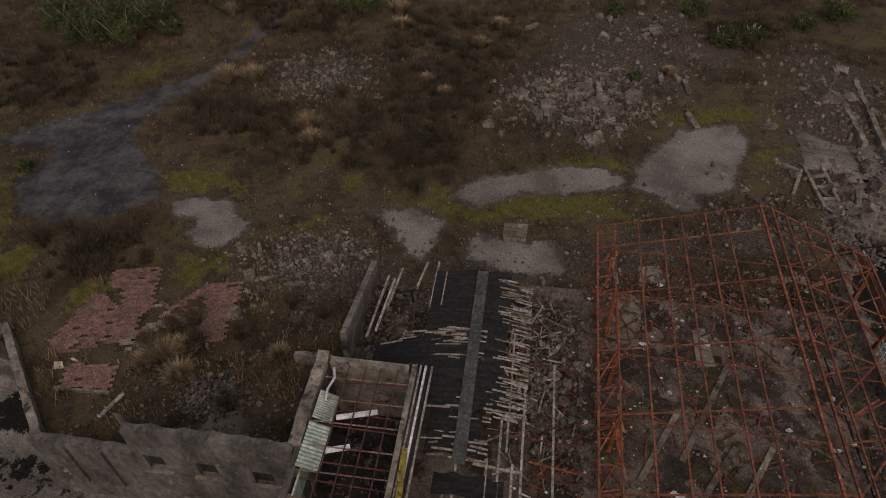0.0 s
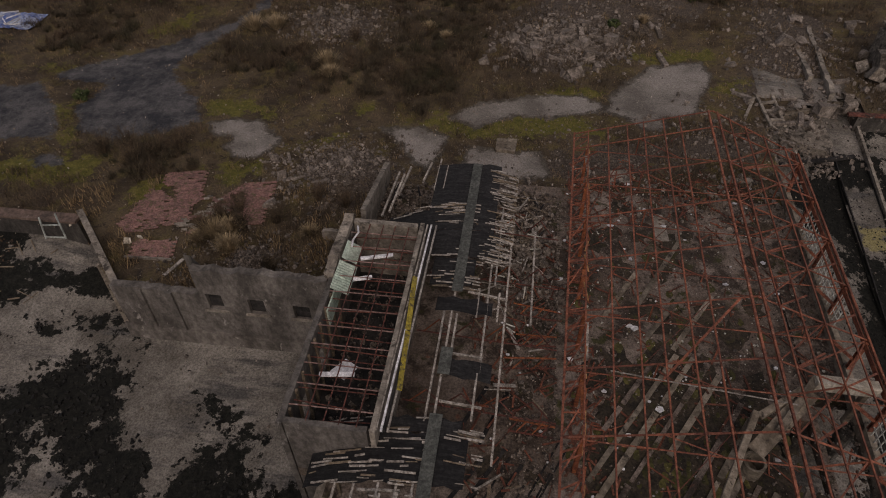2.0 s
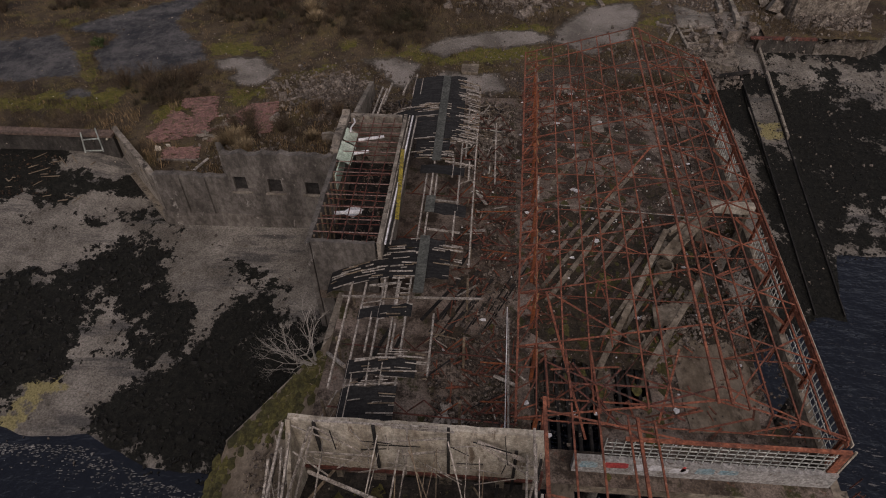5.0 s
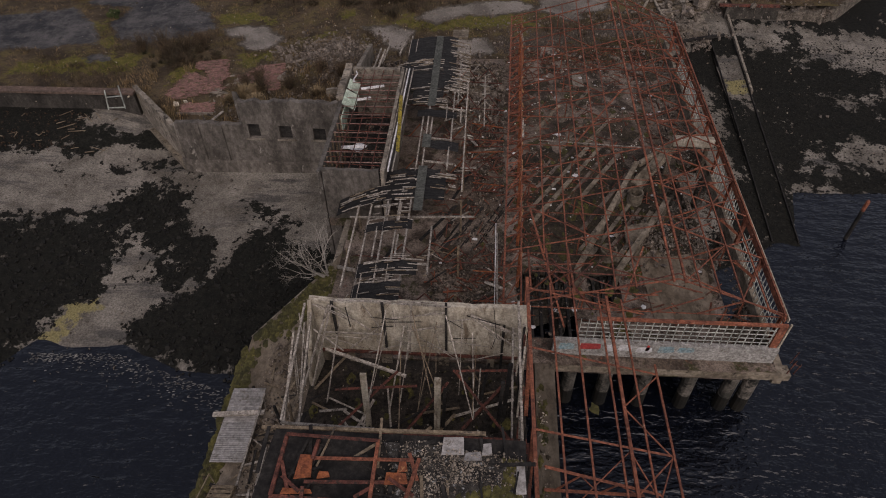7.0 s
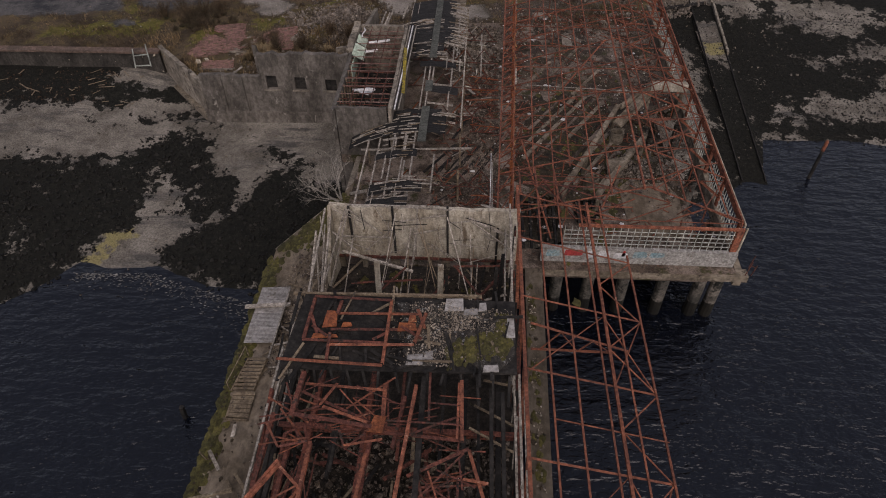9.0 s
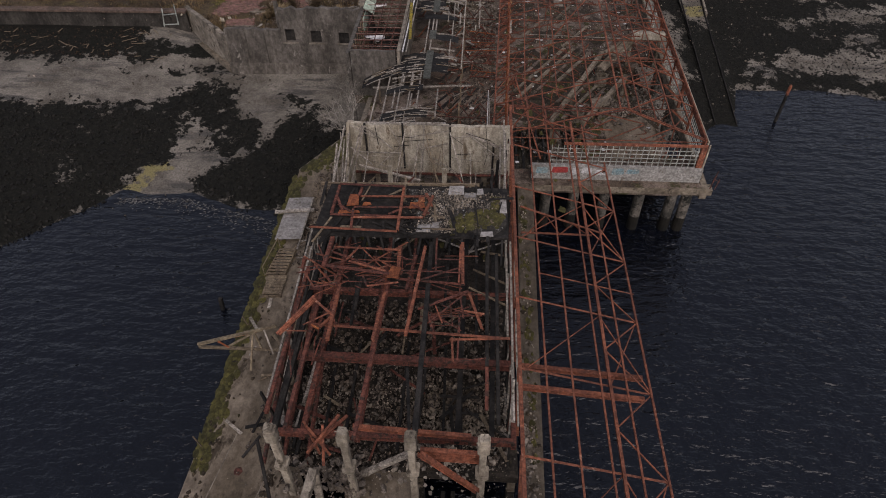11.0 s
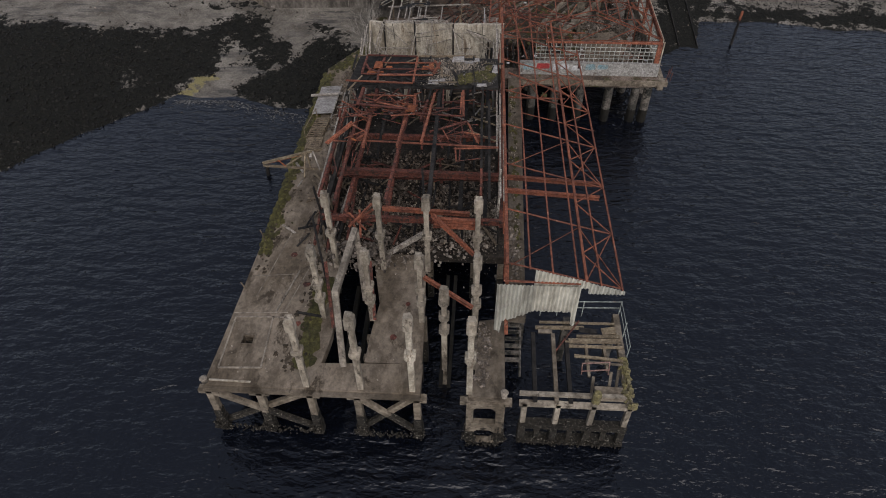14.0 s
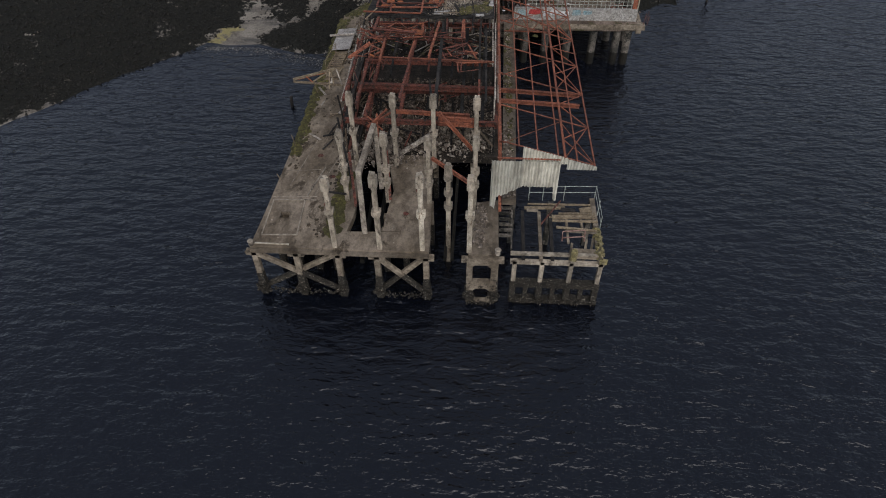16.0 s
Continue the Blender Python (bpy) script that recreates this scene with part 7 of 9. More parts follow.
# ---- tree on the quay corner ----
def bare_tree(base, heading, height, seed):
    r = random.Random(seed)
    ob = thing("bare_tree", "small leafless grey tree leaning over the beach", "tree", at=base)
    trunk, twigs = Shape(), Shape()
    def grow(p, d, length, radius, level):
        q = p
        pts, rad = [p], [radius]
        for k in range(3):
            d = (d + Vector((r.uniform(-0.2, 0.2), r.uniform(-0.2, 0.2), r.uniform(-0.1, 0.2)))).normalized()
            q = q + d * length / 3
            pts.append(q)
            rad.append(radius * (1 - 0.2 * (k + 1)))
        (trunk if level < 2 else twigs).tube(pts, rad, 6 if level < 2 else 3)
        if level < 5:
            for _ in range(3 if level < 4 else 2):
                e = (d + Vector((r.uniform(-0.8, 0.8), r.uniform(-0.8, 0.8), r.uniform(-0.35, 0.6)))).normalized()
                grow(pts[r.choice((2, 3, 3))], e, length * r.uniform(0.6, 0.8), radius * 0.5, level + 1)
    for _ in range(4):
        grow(Vector(base), (Vector(heading) + Vector((r.uniform(-0.5, 0.5), r.uniform(-0.5, 0.5), r.uniform(0, 0.5)))).normalized(), height * 0.42, 0.09, 0)
    part("trunk", trunk, BARK, ob)
    part("branchwork", twigs, BARK, ob)
bare_tree((-6.9, -1.9, 4.3), (-0.9, 0.15, 0.75), 3.6, 4)
fallen("timber_beam", (-6.5, -1.2, 4.7), (-4.8, -3.6, 7.0), 0.16, 0.2, TIMBER, "pale timber leaning against the long shed", "beam")
fallen("timber_beam", (-6.2, -1.6, 4.7), (-4.6, -4.0, 6.8), 0.1, 0.16, BROWNWOOD, "timber leaning against the long shed", "beam")
for k in range(9):
    fallen("timber_beam", (-6.6 + 0.12 * k, -7.4 + rnd.uniform(0, 0.6), 4.7 + 0.06 * k), (-5.4 + 0.1 * k, -4.4 + rnd.uniform(0, 0.8), 5.0 + 0.1 * k), 0.22, 0.06, TIMBER if k % 2 else BROWNWOOD, "loose board heaped at the shed corner", "board")

# ---- waste ground: paving, rubble, scrub ----
rnd = random.Random(51)


def table(height, x0, x1, y0, y1, step=0.5):
    """A quick look-up of a height over the plan."""
    gx, gy = np.meshgrid(np.arange(x0, x1 + step, step), np.arange(y0, y1 + step, step))
    z = height(gx, gy).tolist()

    def look_up(x, y):
        u, v = min(max((x - x0) / step, 0), len(z[0]) - 1.001), min(max((y - y0) / step, 0), len(z) - 1.001)
        i, j = int(u), int(v)
        u, v = u - i, v - j
        return (z[j][i] * (1 - u) + z[j][i + 1] * u) * (1 - v) + (z[j + 1][i] * (1 - u) + z[j + 1][i + 1] * u) * v
    return look_up


land_z = table(lambda x, y: land_height(x, y) + pile_height(x, y), -90, 90, 5, 130)
beach_z = table(beach_height, -75, 75, -34, 46)
weedy = table(lambda x, y: np.max([inside(x, y, o) for o in WEED], 0), -75, 75, -34, 46)


paving = thing("brick_paving", "patch of red block paving with missing blocks and moss", "paving", "", "structure")
worn_mesh = Shape().box(-0.19, 0.19, -0.09, 0.09, -0.06, 0.02).mesh("paver", CONCRETE)
paver_mesh = Shape().box(-0.19, 0.19, -0.09, 0.09, -0.06, 0.02).mesh("paver", PAVER)
BEDS = (((-25.6, 18.8), (-24.6, 18.2), (-21.6, 19.4), (-20.8, 22.0), (-21.6, 25.4), (-24.4, 24.9)), ((-19.4, 22.2), (-18.4, 24.2), (-16.1, 24.7), (-15.7, 20.3), (-16.6, 20.0), (-18.2, 21.6)), ((-23.7, 17.7), (-20.9, 17.9), (-20.5, 16.3), (-23.4, 16.2)), ((-21.4, 20.6), (-20.8, 22.4), (-19.4, 22.4), (-18.2, 21.4), (-18.8, 19.7), (-20.3, 18.6), (-21.5, 19.3)))
rest = Shape()
count = 0
for bed in BEDS:
    worn = bed is BEDS[3]
    for i in range(-70, -38):
        for j in range(70, 130):
            x, y = i * 0.4 + 0.2 * (j % 2), j * 0.2
            a = 0.22
            px, py = x * math.cos(a) - y * math.sin(a) + 4.6, x * math.sin(a) + y * math.cos(a) + 4.6
            if not within(px, py, bed) or noise.noise((px * 0.55, py * 0.55, 3.0)) > (0.12 if worn else 0.36) or rnd.random() < (0.3 if worn else 0.03):
                continue
            z = land_z(px, py) + 0.12 + rnd.uniform(-0.015, 0.015)
            count += 1
            if count <= 300 or worn:
                ob = new("paver", worn_mesh if worn and rnd.random() < 0.45 else paver_mesh)
                ob.parent = paving
                ob.matrix_basis = pose(px, py, z, rnd.uniform(-3, 3), rnd.uniform(-3, 3), math.degrees(a) + rnd.uniform(-2, 2))
            else:
                m = pose(px, py, z, rnd.uniform(-3, 3), rnd.uniform(-3, 3), math.degrees(a))
                rest.add([m @ Vector(v) for v in ((-0.19, -0.09, -0.06), (0.19, -0.09, -0.06), (0.19, 0.09, -0.06), (-0.19, 0.09, -0.06), (-0.19, -0.09, 0.02), (0.19, -0.09, 0.02), (0.19, 0.09, 0.02), (-0.19, 0.09, 0.02))], [(4, 5, 6, 7), (0, 1, 5, 4), (1, 2, 6, 5), (2, 3, 7, 6), (3, 0, 4, 7)])
tagged(part("pavers", rest, PAVER, paving, "further red paving blocks"), kind="stuff")
whole("kerb_edge", Shape().plank((-23.6, 16.1, land_z(-23, 16.2) + 0.05), (-20.4, 16.2, land_z(-20.5, 16.2) + 0.05), 0.14, 0.2), CONCRETE, "concrete edging of the paving", "kerb")

# rubble heaps: large blocks one by one, the small stuff joined
def blocks(cx, cy, rx, ry, n, sizes, seed, label):
    r = random.Random(seed)
    for _ in range(n):
        x, y = cx + r.gauss(0, rx), cy + r.gauss(0, ry)
        size = sizes[0] + (sizes[1] - sizes[0]) * r.random() ** 2
        z = land_z(x, y) + size * 0.12
        s = Shape()
        if r.random() < 0.35:
            a = r.uniform(0, 6.3)
            d = Vector((math.cos(a), math.sin(a), r.uniform(-0.2, 0.3))) * size * 0.9
            s.rod(Vector((x, y, z)) - d, Vector((x, y, z + 0.1)) + d, size * 0.45, size * 0.35)
        else:
            s.stone((x, y, z), size * 1.7, r)
        whole("concrete_block", s, STONE, label, "rubble block", "blocks in the rubble heaps")


blocks(3.4, 46.5, 2.2, 2.2, 40, (0.3, 1.0), 1, "broken concrete block in a rubble heap")
blocks(7.2, 45.6, 1.3, 1.5, 34, (0.3, 0.9), 2, "grey concrete block in a rubble heap")
blocks(1.0, 44.6, 0.9, 1.3, 10, (0.5, 1.0), 21, "squared concrete block tipped on a rubble heap")
blocks(6.4, 46.2, 1.6, 1.6, 26, (0.4, 1.1), 22, "broken concrete beam in a rubble heap")
blocks(10, 56, 4.5, 5, 44, (0.3, 1.1), 3, "broken concrete block among scrub")
blocks(24, 49, 2.6, 6, 22, (0.3, 1.3), 4, "large broken concrete lump")
blocks(-1.8, 43.6, 0.6, 1.2, 6, (0.5, 0.9), 5, "squared concrete block on the ground")
blocks(-12.6, 26.4, 2.2, 1.9, 30, (0.25, 0.7), 6, "broken masonry beside the house")
blocks(-17.5, 49.5, 3.0, 1.8, 14, (0.3, 0.7), 7, "broken masonry in a spoil heap")
blocks(21.5, 38, 1.6, 2.0, 18, (0.3, 0.9), 8, "slab fragment near the slipway")
blocks(-9, 68, 12, 8, 12, (0.4, 1.0), 9, "pale block half hidden in scrub")
blocks(32, 47, 2.5, 4, 22, (0.4, 1.1), 13, "lump of fallen wall by the ruin")


def heap_spot(cx, cy, rx, ry):
    def spot(r):
        x, y = cx + r.gauss(0, rx), cy + r.gauss(0, ry)
        return x, y, land_z(x, y)
    return spot


for k, (cx, cy, rx, ry, n, top) in enumerate(((4.4, 46.8, 3.0, 2.4, 2200, 0.6), (10, 57, 4, 4, 700, 0.5), (-17.4, 48.6, 3, 2.2, 1900, 0.5), (-12.7, 26.6, 2.6, 2.2, 2200, 0.42), (24, 48, 2.6, 6, 800, 0.6), (18, 34.5, 4, 2.5, 800, 0.5), (-3, 28.5, 5, 1.6, 500, 0.3), (6, 33, 6, 2, 500, 0.3), (33, 45, 4, 4, 1200, 0.5))):
    lumps("rubble", n, heap_spot(cx, cy, rx, ry), (0.06, top), STONE, "heap of broken concrete and brick rubble", "rubble", 60 + k)
lumps("stones", 700, lambda r: (lambda x, y: (x, y, land_z(x, y)))(r.uniform(-45, 35), r.uniform(26, 70)), (0.05, 0.3), STONE, "loose pale stones over the waste ground", "stones", 75)
lumps("stones", 1900, lambda r: (lambda x, y: (x, y, max(0.0, beach_z(x, y)) if weedy(x, y) < 0.3 else -0.6))(r.uniform(-64, -8), r.uniform(-8, 18)), (0.05, 0.28), STONE, "loose stones on the beach", "stones", 76)
lumps("stones", 420, lambda r: (lambda x, y: (x, y, beach_z(x, y)))(r.uniform(29, 55), r.uniform(16, 37)), (0.05, 0.3), STONE, "loose stones on the far beach", "stones", 77)


def slip_z(y):
    return (y - 7.4) * 0.115


def slip_left(y):
    return 25.3 + 0.031 * (y - 7.6)


def slip_right(y):
    return 27.3 + 0.042 * (y - 7.6)


def weed_field(n, area, seed, label):
    """Lumps of bladder weed lying on the beach."""
    r = random.Random(seed)
    s = Shape()
    made = 0
    while made < n:
        x, y = r.uniform(area[0], area[1]), r.uniform(area[2], area[3])
        if weedy(x, y) + 0.5 * noise.noise((x * 0.8, y * 0.8, 0)) < 0.55:
            made += 0.3
            continue
        made += 1
        z = beach_z(x, y) if not slip_left(y) < x < slip_right(y) else slip_z(y) - 0.04
        if z < -0.1:
            continue
        s.stone((x, y, z), r.uniform(0.1, 0.42) * (0.6 if x > 19 else 1.0), r)
    whole("seaweed", s, SEAWEED_AND_SHADE, label, "seaweed", "", "stuff")


weed_field(13000, (-64, -7, -36, 14), 91, "dark bladder wrack covering the beach stones")
weed_field(8000, (21, 52, 5, 36), 92, "dark bladder wrack beside the slipway")


def blades(s, r, x, y, z, n, spread, high, wide, flop=0.5):
    for _ in range(n):
        a = r.uniform(0, 6.3)
        bx, by = x + r.gauss(0, spread * 0.45), y + r.gauss(0, spread * 0.45)
        h = high * r.uniform(0.5, 1.1)
        tx, ty = bx + math.cos(a) * h * flop * r.random(), by + math.sin(a) * h * flop * r.random()
        w = wide * r.uniform(0.6, 1.2)
        px, py = -math.sin(a) * w, math.cos(a) * w
        mx, my = (bx + tx) / 2 + r.uniform(-0.1, 0.1) * h, (by + ty) / 2 + r.uniform(-0.1, 0.1) * h
        s.add([(bx - px, by - py, z - 0.05), (bx + px, by + py, z - 0.05), (mx + px * 0.8, my + py * 0.8, z + h * 0.6), (tx, ty, z + h), (mx - px * 0.8, my - py * 0.8, z + h * 0.6)], [(0, 1, 2, 4), (4, 2, 3)])


def scrub(name, area, n, spread, high, wide, material, seed, label, keep, per=14, flop=0.5):
    r = random.Random(seed)
    s = Shape()
    for _ in range(n):
        x, y = r.uniform(area[0], area[1]), r.uniform(area[2], area[3])
        if not keep(x, y):
            continue
        blades(s, r, x, y, land_z(x, y), per, spread, high * r.uniform(0.6, 1.3), wide, flop)
    return whole(name, s, material, label, "scrub", "", "stuff")


HARD = (*CONCRETE_PATCHES, *ASPHALT, *BEDS)


def open_ground(x, y):
    return land(x, y) and not any(within(x, y, o) for o in HARD)


def thick(x, y):
    """Where the scrub stands dense: a broad band behind the house and the far bank."""
    v = noise.noise((x * 0.11, y * 0.16, 1.0)) + 0.5 * noise.noise((x * 0.3, y * 0.35, 2.0))
    band = math.exp(-((x + 9) / 11) ** 2 - ((y - 41) / 6.5) ** 2) + 0.8 * math.exp(-((x + 30) / 8) ** 2 - ((y - 29) / 3) ** 2) + 0.7 * math.exp(-((x + 14) / 6) ** 2 - ((y - 19.5) / 3.5) ** 2)
    band += 0.75 / (1 + math.exp((52 - y) / 3)) * (1 if x < 2 else 0.35) + 0.5 * math.exp(-((x + 40) / 8) ** 2 - ((y - 46) / 6) ** 2)
    return open_ground(x, y) and v + band > 0.24


scrub("brown_scrub", (-62, 36, 13, 92), 22000, 0.5, 0.5, 0.016, TWIG, 1, "dense bare brown scrub and brambles on the waste ground", thick, 12, 1.1)
scrub("dry_grass", (-60, 40, 14, 92), 9000, 0.4, 0.32, 0.014, STRAW, 2, "tufts of pale dry grass among the scrub", open_ground, 9, 1.2)
scrub("moor_grass", (-30, -8, 13.2, 24), 900, 0.4, 0.55, 0.02, STRAW, 3, "dry grass growing in the ruined house", lambda x, y: open_ground(x, y) and noise.noise((x * 0.4, y * 0.4, 6)) > 0.0, 10, 0.9)
for k, (x, y, h) in enumerate(((-15.7, 38.4, 1.5), (-23.6, 47.4, 1.9), (-6.6, 46.6, 1.1), (-17.0, 17.6, 1.5), (-18.5, 18.7, 1.7), (-17.5, 19.3, 1.4), (-19.3, 18.2, 1.0), (-12.2, 19.8, 1.0), (-12.5, 58.5, 1.6), (-3.0, 60.0, 1.5), (12.0, 51.5, 1.0), (-29, 57, 1.6), (-26, 47.3, 2.0), (-16.4, 40.2, 1.8), (-37.9, 52.9, 2.2), (-13.3, 61.4, 1.8), (-8.6, 48.8, 1.3), (-19.6, 43.4, 1.2), (-4.5, 56, 1.4))):
    s, r = Shape(), random.Random(70 + k)
    for _ in range(520):
        a, u, hh = r.uniform(0, 6.3), r.random() ** 0.7, h * r.uniform(0.45, 1.0)
        base = Vector((x + 0.22 * h * u * math.cos(a), y + 0.22 * h * u * math.sin(a), land_z(x, y) - 0.05))
        tip = base + Vector((math.cos(a) * 0.75 * u * hh, math.sin(a) * 0.75 * u * hh, hh * (1.0 - 0.35 * u)))
        mid = base.lerp(tip, 0.55) + Vector((0, 0, 0.1 * hh))
        side = Vector((-math.sin(a), math.cos(a), 0)) * 0.02
        s.add([base - side, base + side, mid + side * 0.8, tip, mid - side * 0.8], [(0, 1, 2, 4), (4, 2, 3)])
    whole("grass_tussock", s, TUSSOCK, "large pale tussock of dry grass", "grass tussock", "pale tussocks")


THICKETS = (
    ((-18.2, 41.2), (-6.3, 43.5), (-4.6, 34.6), (-9, 34.2), (-12, 36.5), (-16.0, 35.5)), ((-27.8, 43.2), (-20.5, 44.3), (-17.8, 37.3), (-24.3, 36.9)),
    ((-31.8, 26.8), (-23.3, 27.9), (-21.2, 25.4), (-28.8, 22.8)), ((-13.9, 62.1), (0.2, 62.9), (-2.6, 48.9), (-5.2, 38.4), (-8.7, 36.9)),
    ((16.9, 64.8), (24.0, 63.7), (21.8, 56.6), (15.9, 56.7)), ((-50.0, 48.6), (-40.5, 49.5), (-37.0, 43.5), (-44.2, 40.3)), ((-34, 63), (-20, 66), (-17, 56), (-26, 55)),
)
thicket_r = random.Random(17)


def brush(s, r, x, y, z, size, n):
    """A dome of fine bare twigs that spread from one root and fork near the tips."""
    for _ in range(n):
        a, u = r.uniform(0, 6.3), r.random() ** 0.6
        d = Vector((math.cos(a) * u, math.sin(a) * u, 1.15 - 0.6 * u)) * size * r.uniform(0.6, 1.05)
        base = Vector((x + r.gauss(0, 0.22) * size, y + r.gauss(0, 0.22) * size, z - 0.05))
        tip = base + d
        mid = base + d * 0.5 + Vector((r.uniform(-0.12, 0.12), r.uniform(-0.12, 0.12), 0.08)) * size
        side = Vector((-math.sin(a), math.cos(a), 0.3)) * 0.018
        s.add([base - side, base + side, mid + side, tip, mid - side], [(0, 1, 2, 4), (4, 2, 3)])
        for _ in range(2):
            p = mid.lerp(tip, r.random())
            e = Vector((r.uniform(-1, 1), r.uniform(-1, 1), r.uniform(-0.1, 0.9))) * size * 0.2
            w = e.cross(Vector((r.uniform(-1, 1), r.uniform(-1, 1), 0.5))).normalized() * 0.015
            s.add([p - w, p + w, p + e], [(0, 1, 2)])


for k, outline in enumerate(THICKETS):
    xs, ys = [p[0] for p in outline], [p[1] for p in outline]
    dark, pale = Shape(), Shape()
    area = (max(xs) - min(xs)) * (max(ys) - min(ys))
    for _ in range(int(area * 1.25)):
        x, y = thicket_r.uniform(min(xs), max(xs)), thicket_r.uniform(min(ys), max(ys))
        if within(x + thicket_r.gauss(0, 0.6), y + thicket_r.gauss(0, 0.6), outline) and noise.noise((x * 0.25, y * 0.25, 9)) > -0.25:
            brush(pale if noise.noise((x * 0.35, y * 0.35, 4)) + thicket_r.gauss(0, 0.3) > 0.0 else dark, thicket_r, x, y, land_z(x, y), 0.4 + 0.95 * thicket_r.random() ** 1.5, 64)
    for s, m, label in ((dark, BRAMBLE, "dense dark brown bramble thicket on the waste ground"), (pale, TWIG, "dense brown bare brushwood on the waste ground")):
        if s.v:
            whole("bramble_thicket", s, m, label, "thicket", "", "stuff")


def bush(x, y, size, seed, label):
    r = random.Random(seed)
    ob = thing("evergreen_bush", label, "bush", "dark bushes", at=(x, y, land_z(x, y)))
    z = land_z(x, y)
    stems, crown = Shape(), Shape()
    for _ in range(6):
        a = r.uniform(0, 6.3)
        stems.tube([(x, y, z - 0.1), (x + math.cos(a) * size * 0.3, y + math.sin(a) * size * 0.3, z + size * 0.5), (x + math.cos(a) * size * 0.55, y + math.sin(a) * size * 0.55, z + size * 0.95)], [0.06, 0.04, 0.015], 5)
    for _ in range(24):
        a, d, u = r.uniform(0, 6.3), size * r.random() ** 0.6 * 0.8, r.uniform(0.25, 1.0)
        c = Vector((x + math.cos(a) * d, y + math.sin(a) * d, z + size * u * (1.05 - 0.45 * d / size)))
        for _ in range(75):
            p = c + Vector((r.gauss(0, 1), r.gauss(0, 1), r.gauss(0, 0.8))) * size * 0.13
            e = Vector((r.uniform(-1, 1), r.uniform(-1, 1), r.uniform(-0.4, 0.8))).normalized() * (0.1 + 0.025 * size)
            f = e.cross(Vector((r.uniform(-1, 1), r.uniform(-1, 1), r.uniform(-1, 1)))).normalized() * 0.05
            crown.add([p - e, p + f, p + e, p - f], [(0, 1, 2, 3)])
    part("stems", stems, BARK, ob)
    part("crown", crown, LEAF, ob)


for k, (x, y, size) in enumerate(((-29.4, 58.8, 4.2), (-26.4, 60.8, 3.6), (-38.6, 52.6, 3.0), (-41.0, 55.6, 3.8), (-36.0, 54.8, 2.6), (-17.0, 60.8, 2.4), (-42, 52.6, 2.6), (-40, 54.2, 2.2), (-44.2, 54.6, 2.4), (-34.2, 54.2, 1.3), (-46.7, 55.4, 2.6), (26, 63.5, 1.2), (-37, 57, 2.4), (-34, 60, 2.6), (-40, 61, 2.8), (-30, 63, 2.0), (-24, 62.5, 2.6), (-21, 65, 2.4), (-43, 54, 1.8), (-47, 57, 2.2), (-36, 66, 3.0), (-14, 70, 2.2), (8, 62, 1.2), (17.5, 58, 1.5), (20.5, 60, 1.3), (-36.6, 33.6, 0.7), (9.0, 50.0, 0.6), (16, 64, 1.6), (30, 66, 1.8), (26, 70, 2), (-27, 72, 2.6))):
    bush(x, y, size, 200 + k, "dark green evergreen bush on the waste ground")

def shrub(x, y, size, seed):
    r = random.Random(seed)
    z = land_z(x, y)
    s = Shape()
    for _ in range(70):
        a, u = r.uniform(0, 6.3), r.uniform(0.1, 0.9)
        tip = Vector((x + math.cos(a) * size * u, y + math.sin(a) * size * u, z + size * r.uniform(0.7, 1.5)))
        mid = Vector((x, y, z)).lerp(tip, 0.5) + Vector((r.uniform(-0.1, 0.1), r.uniform(-0.1, 0.1), 0.1))
        s.tube([(x + math.cos(a) * 0.1, y + math.sin(a) * 0.1, z - 0.1), mid, tip], [0.025, 0.018, 0.006], 3)
        for _ in range(3):
            e = mid.lerp(tip, r.random())
            s.tube([e, e + Vector((r.uniform(-0.4, 0.4), r.uniform(-0.4, 0.4), r.uniform(0.1, 0.5)))], [0.012, 0.004], 3)
    whole("bare_shrub", s, TWIG, "leafless twiggy shrub in the scrub", "shrub", "leafless shrubs")


for k, (x, y, size) in enumerate(((-35.5, 54.5, 1.8), (-28.6, 27.0, 1.5), (-30.6, 26.4, 1.4), (-26.4, 26.8, 1.4), (-25.0, 27.6, 1.2), (-27.4, 25.4, 1.3), (-27, 43, 1.2), (-22, 40, 1.3), (-19.5, 42.5, 1.2), (-9.5, 38.5, 1.1), (-5.5, 39.5, 1.0), (-3.6, 42.5, 1.2), (-12.5, 42, 1.3), (-9, 44.5, 1.3), (-15, 45, 1.0), (-13.6, 16.2, 0.9), (-10.4, 22.6, 1.0), (-12.4, 23.0, 0.9), (-14.8, 20.6, 1.0), (-17.6, 21.2, 1.1), (-18.6, 20.4, 1.0), (-16.9, 19.8, 1.0), (-19.4, 19.2, 0.9), (-9.8, 18.0, 0.8), (-45, 50, 1.5), (-50, 40, 1.4))):
    shrub(x, y, size, 300 + k)

# ---- slab, stub walls, ruin and slipway by the shed's inland end ----
whole("loose_slab", Shape().slab([(-0.6, 30.5), (0.9, 30.4), (1.0, 32.1), (-0.6, 32.0)], land_z(0, 31), land_z(0, 31) + 0.25), STAINED, "square pale concrete slab lying on the ground", "slab")
for x0, y0, x1, y1 in ((25.5, 43.4, 25.8, 54.0), (26.6, 40.9, 27.7, 53.0)):
    whole("stub_wall", Shape().wall((x0, y0), (x1, y1), 0.4, 4.6, 6.1, (), ragged(x0, 0.25)), CONCRETE, "low broken concrete wall among rubble", "wall", "stub walls")
ladder = thing("old_frame", "broken concrete ladder frame lying near the slipway", "frame", at=(21.5, 39, 5))
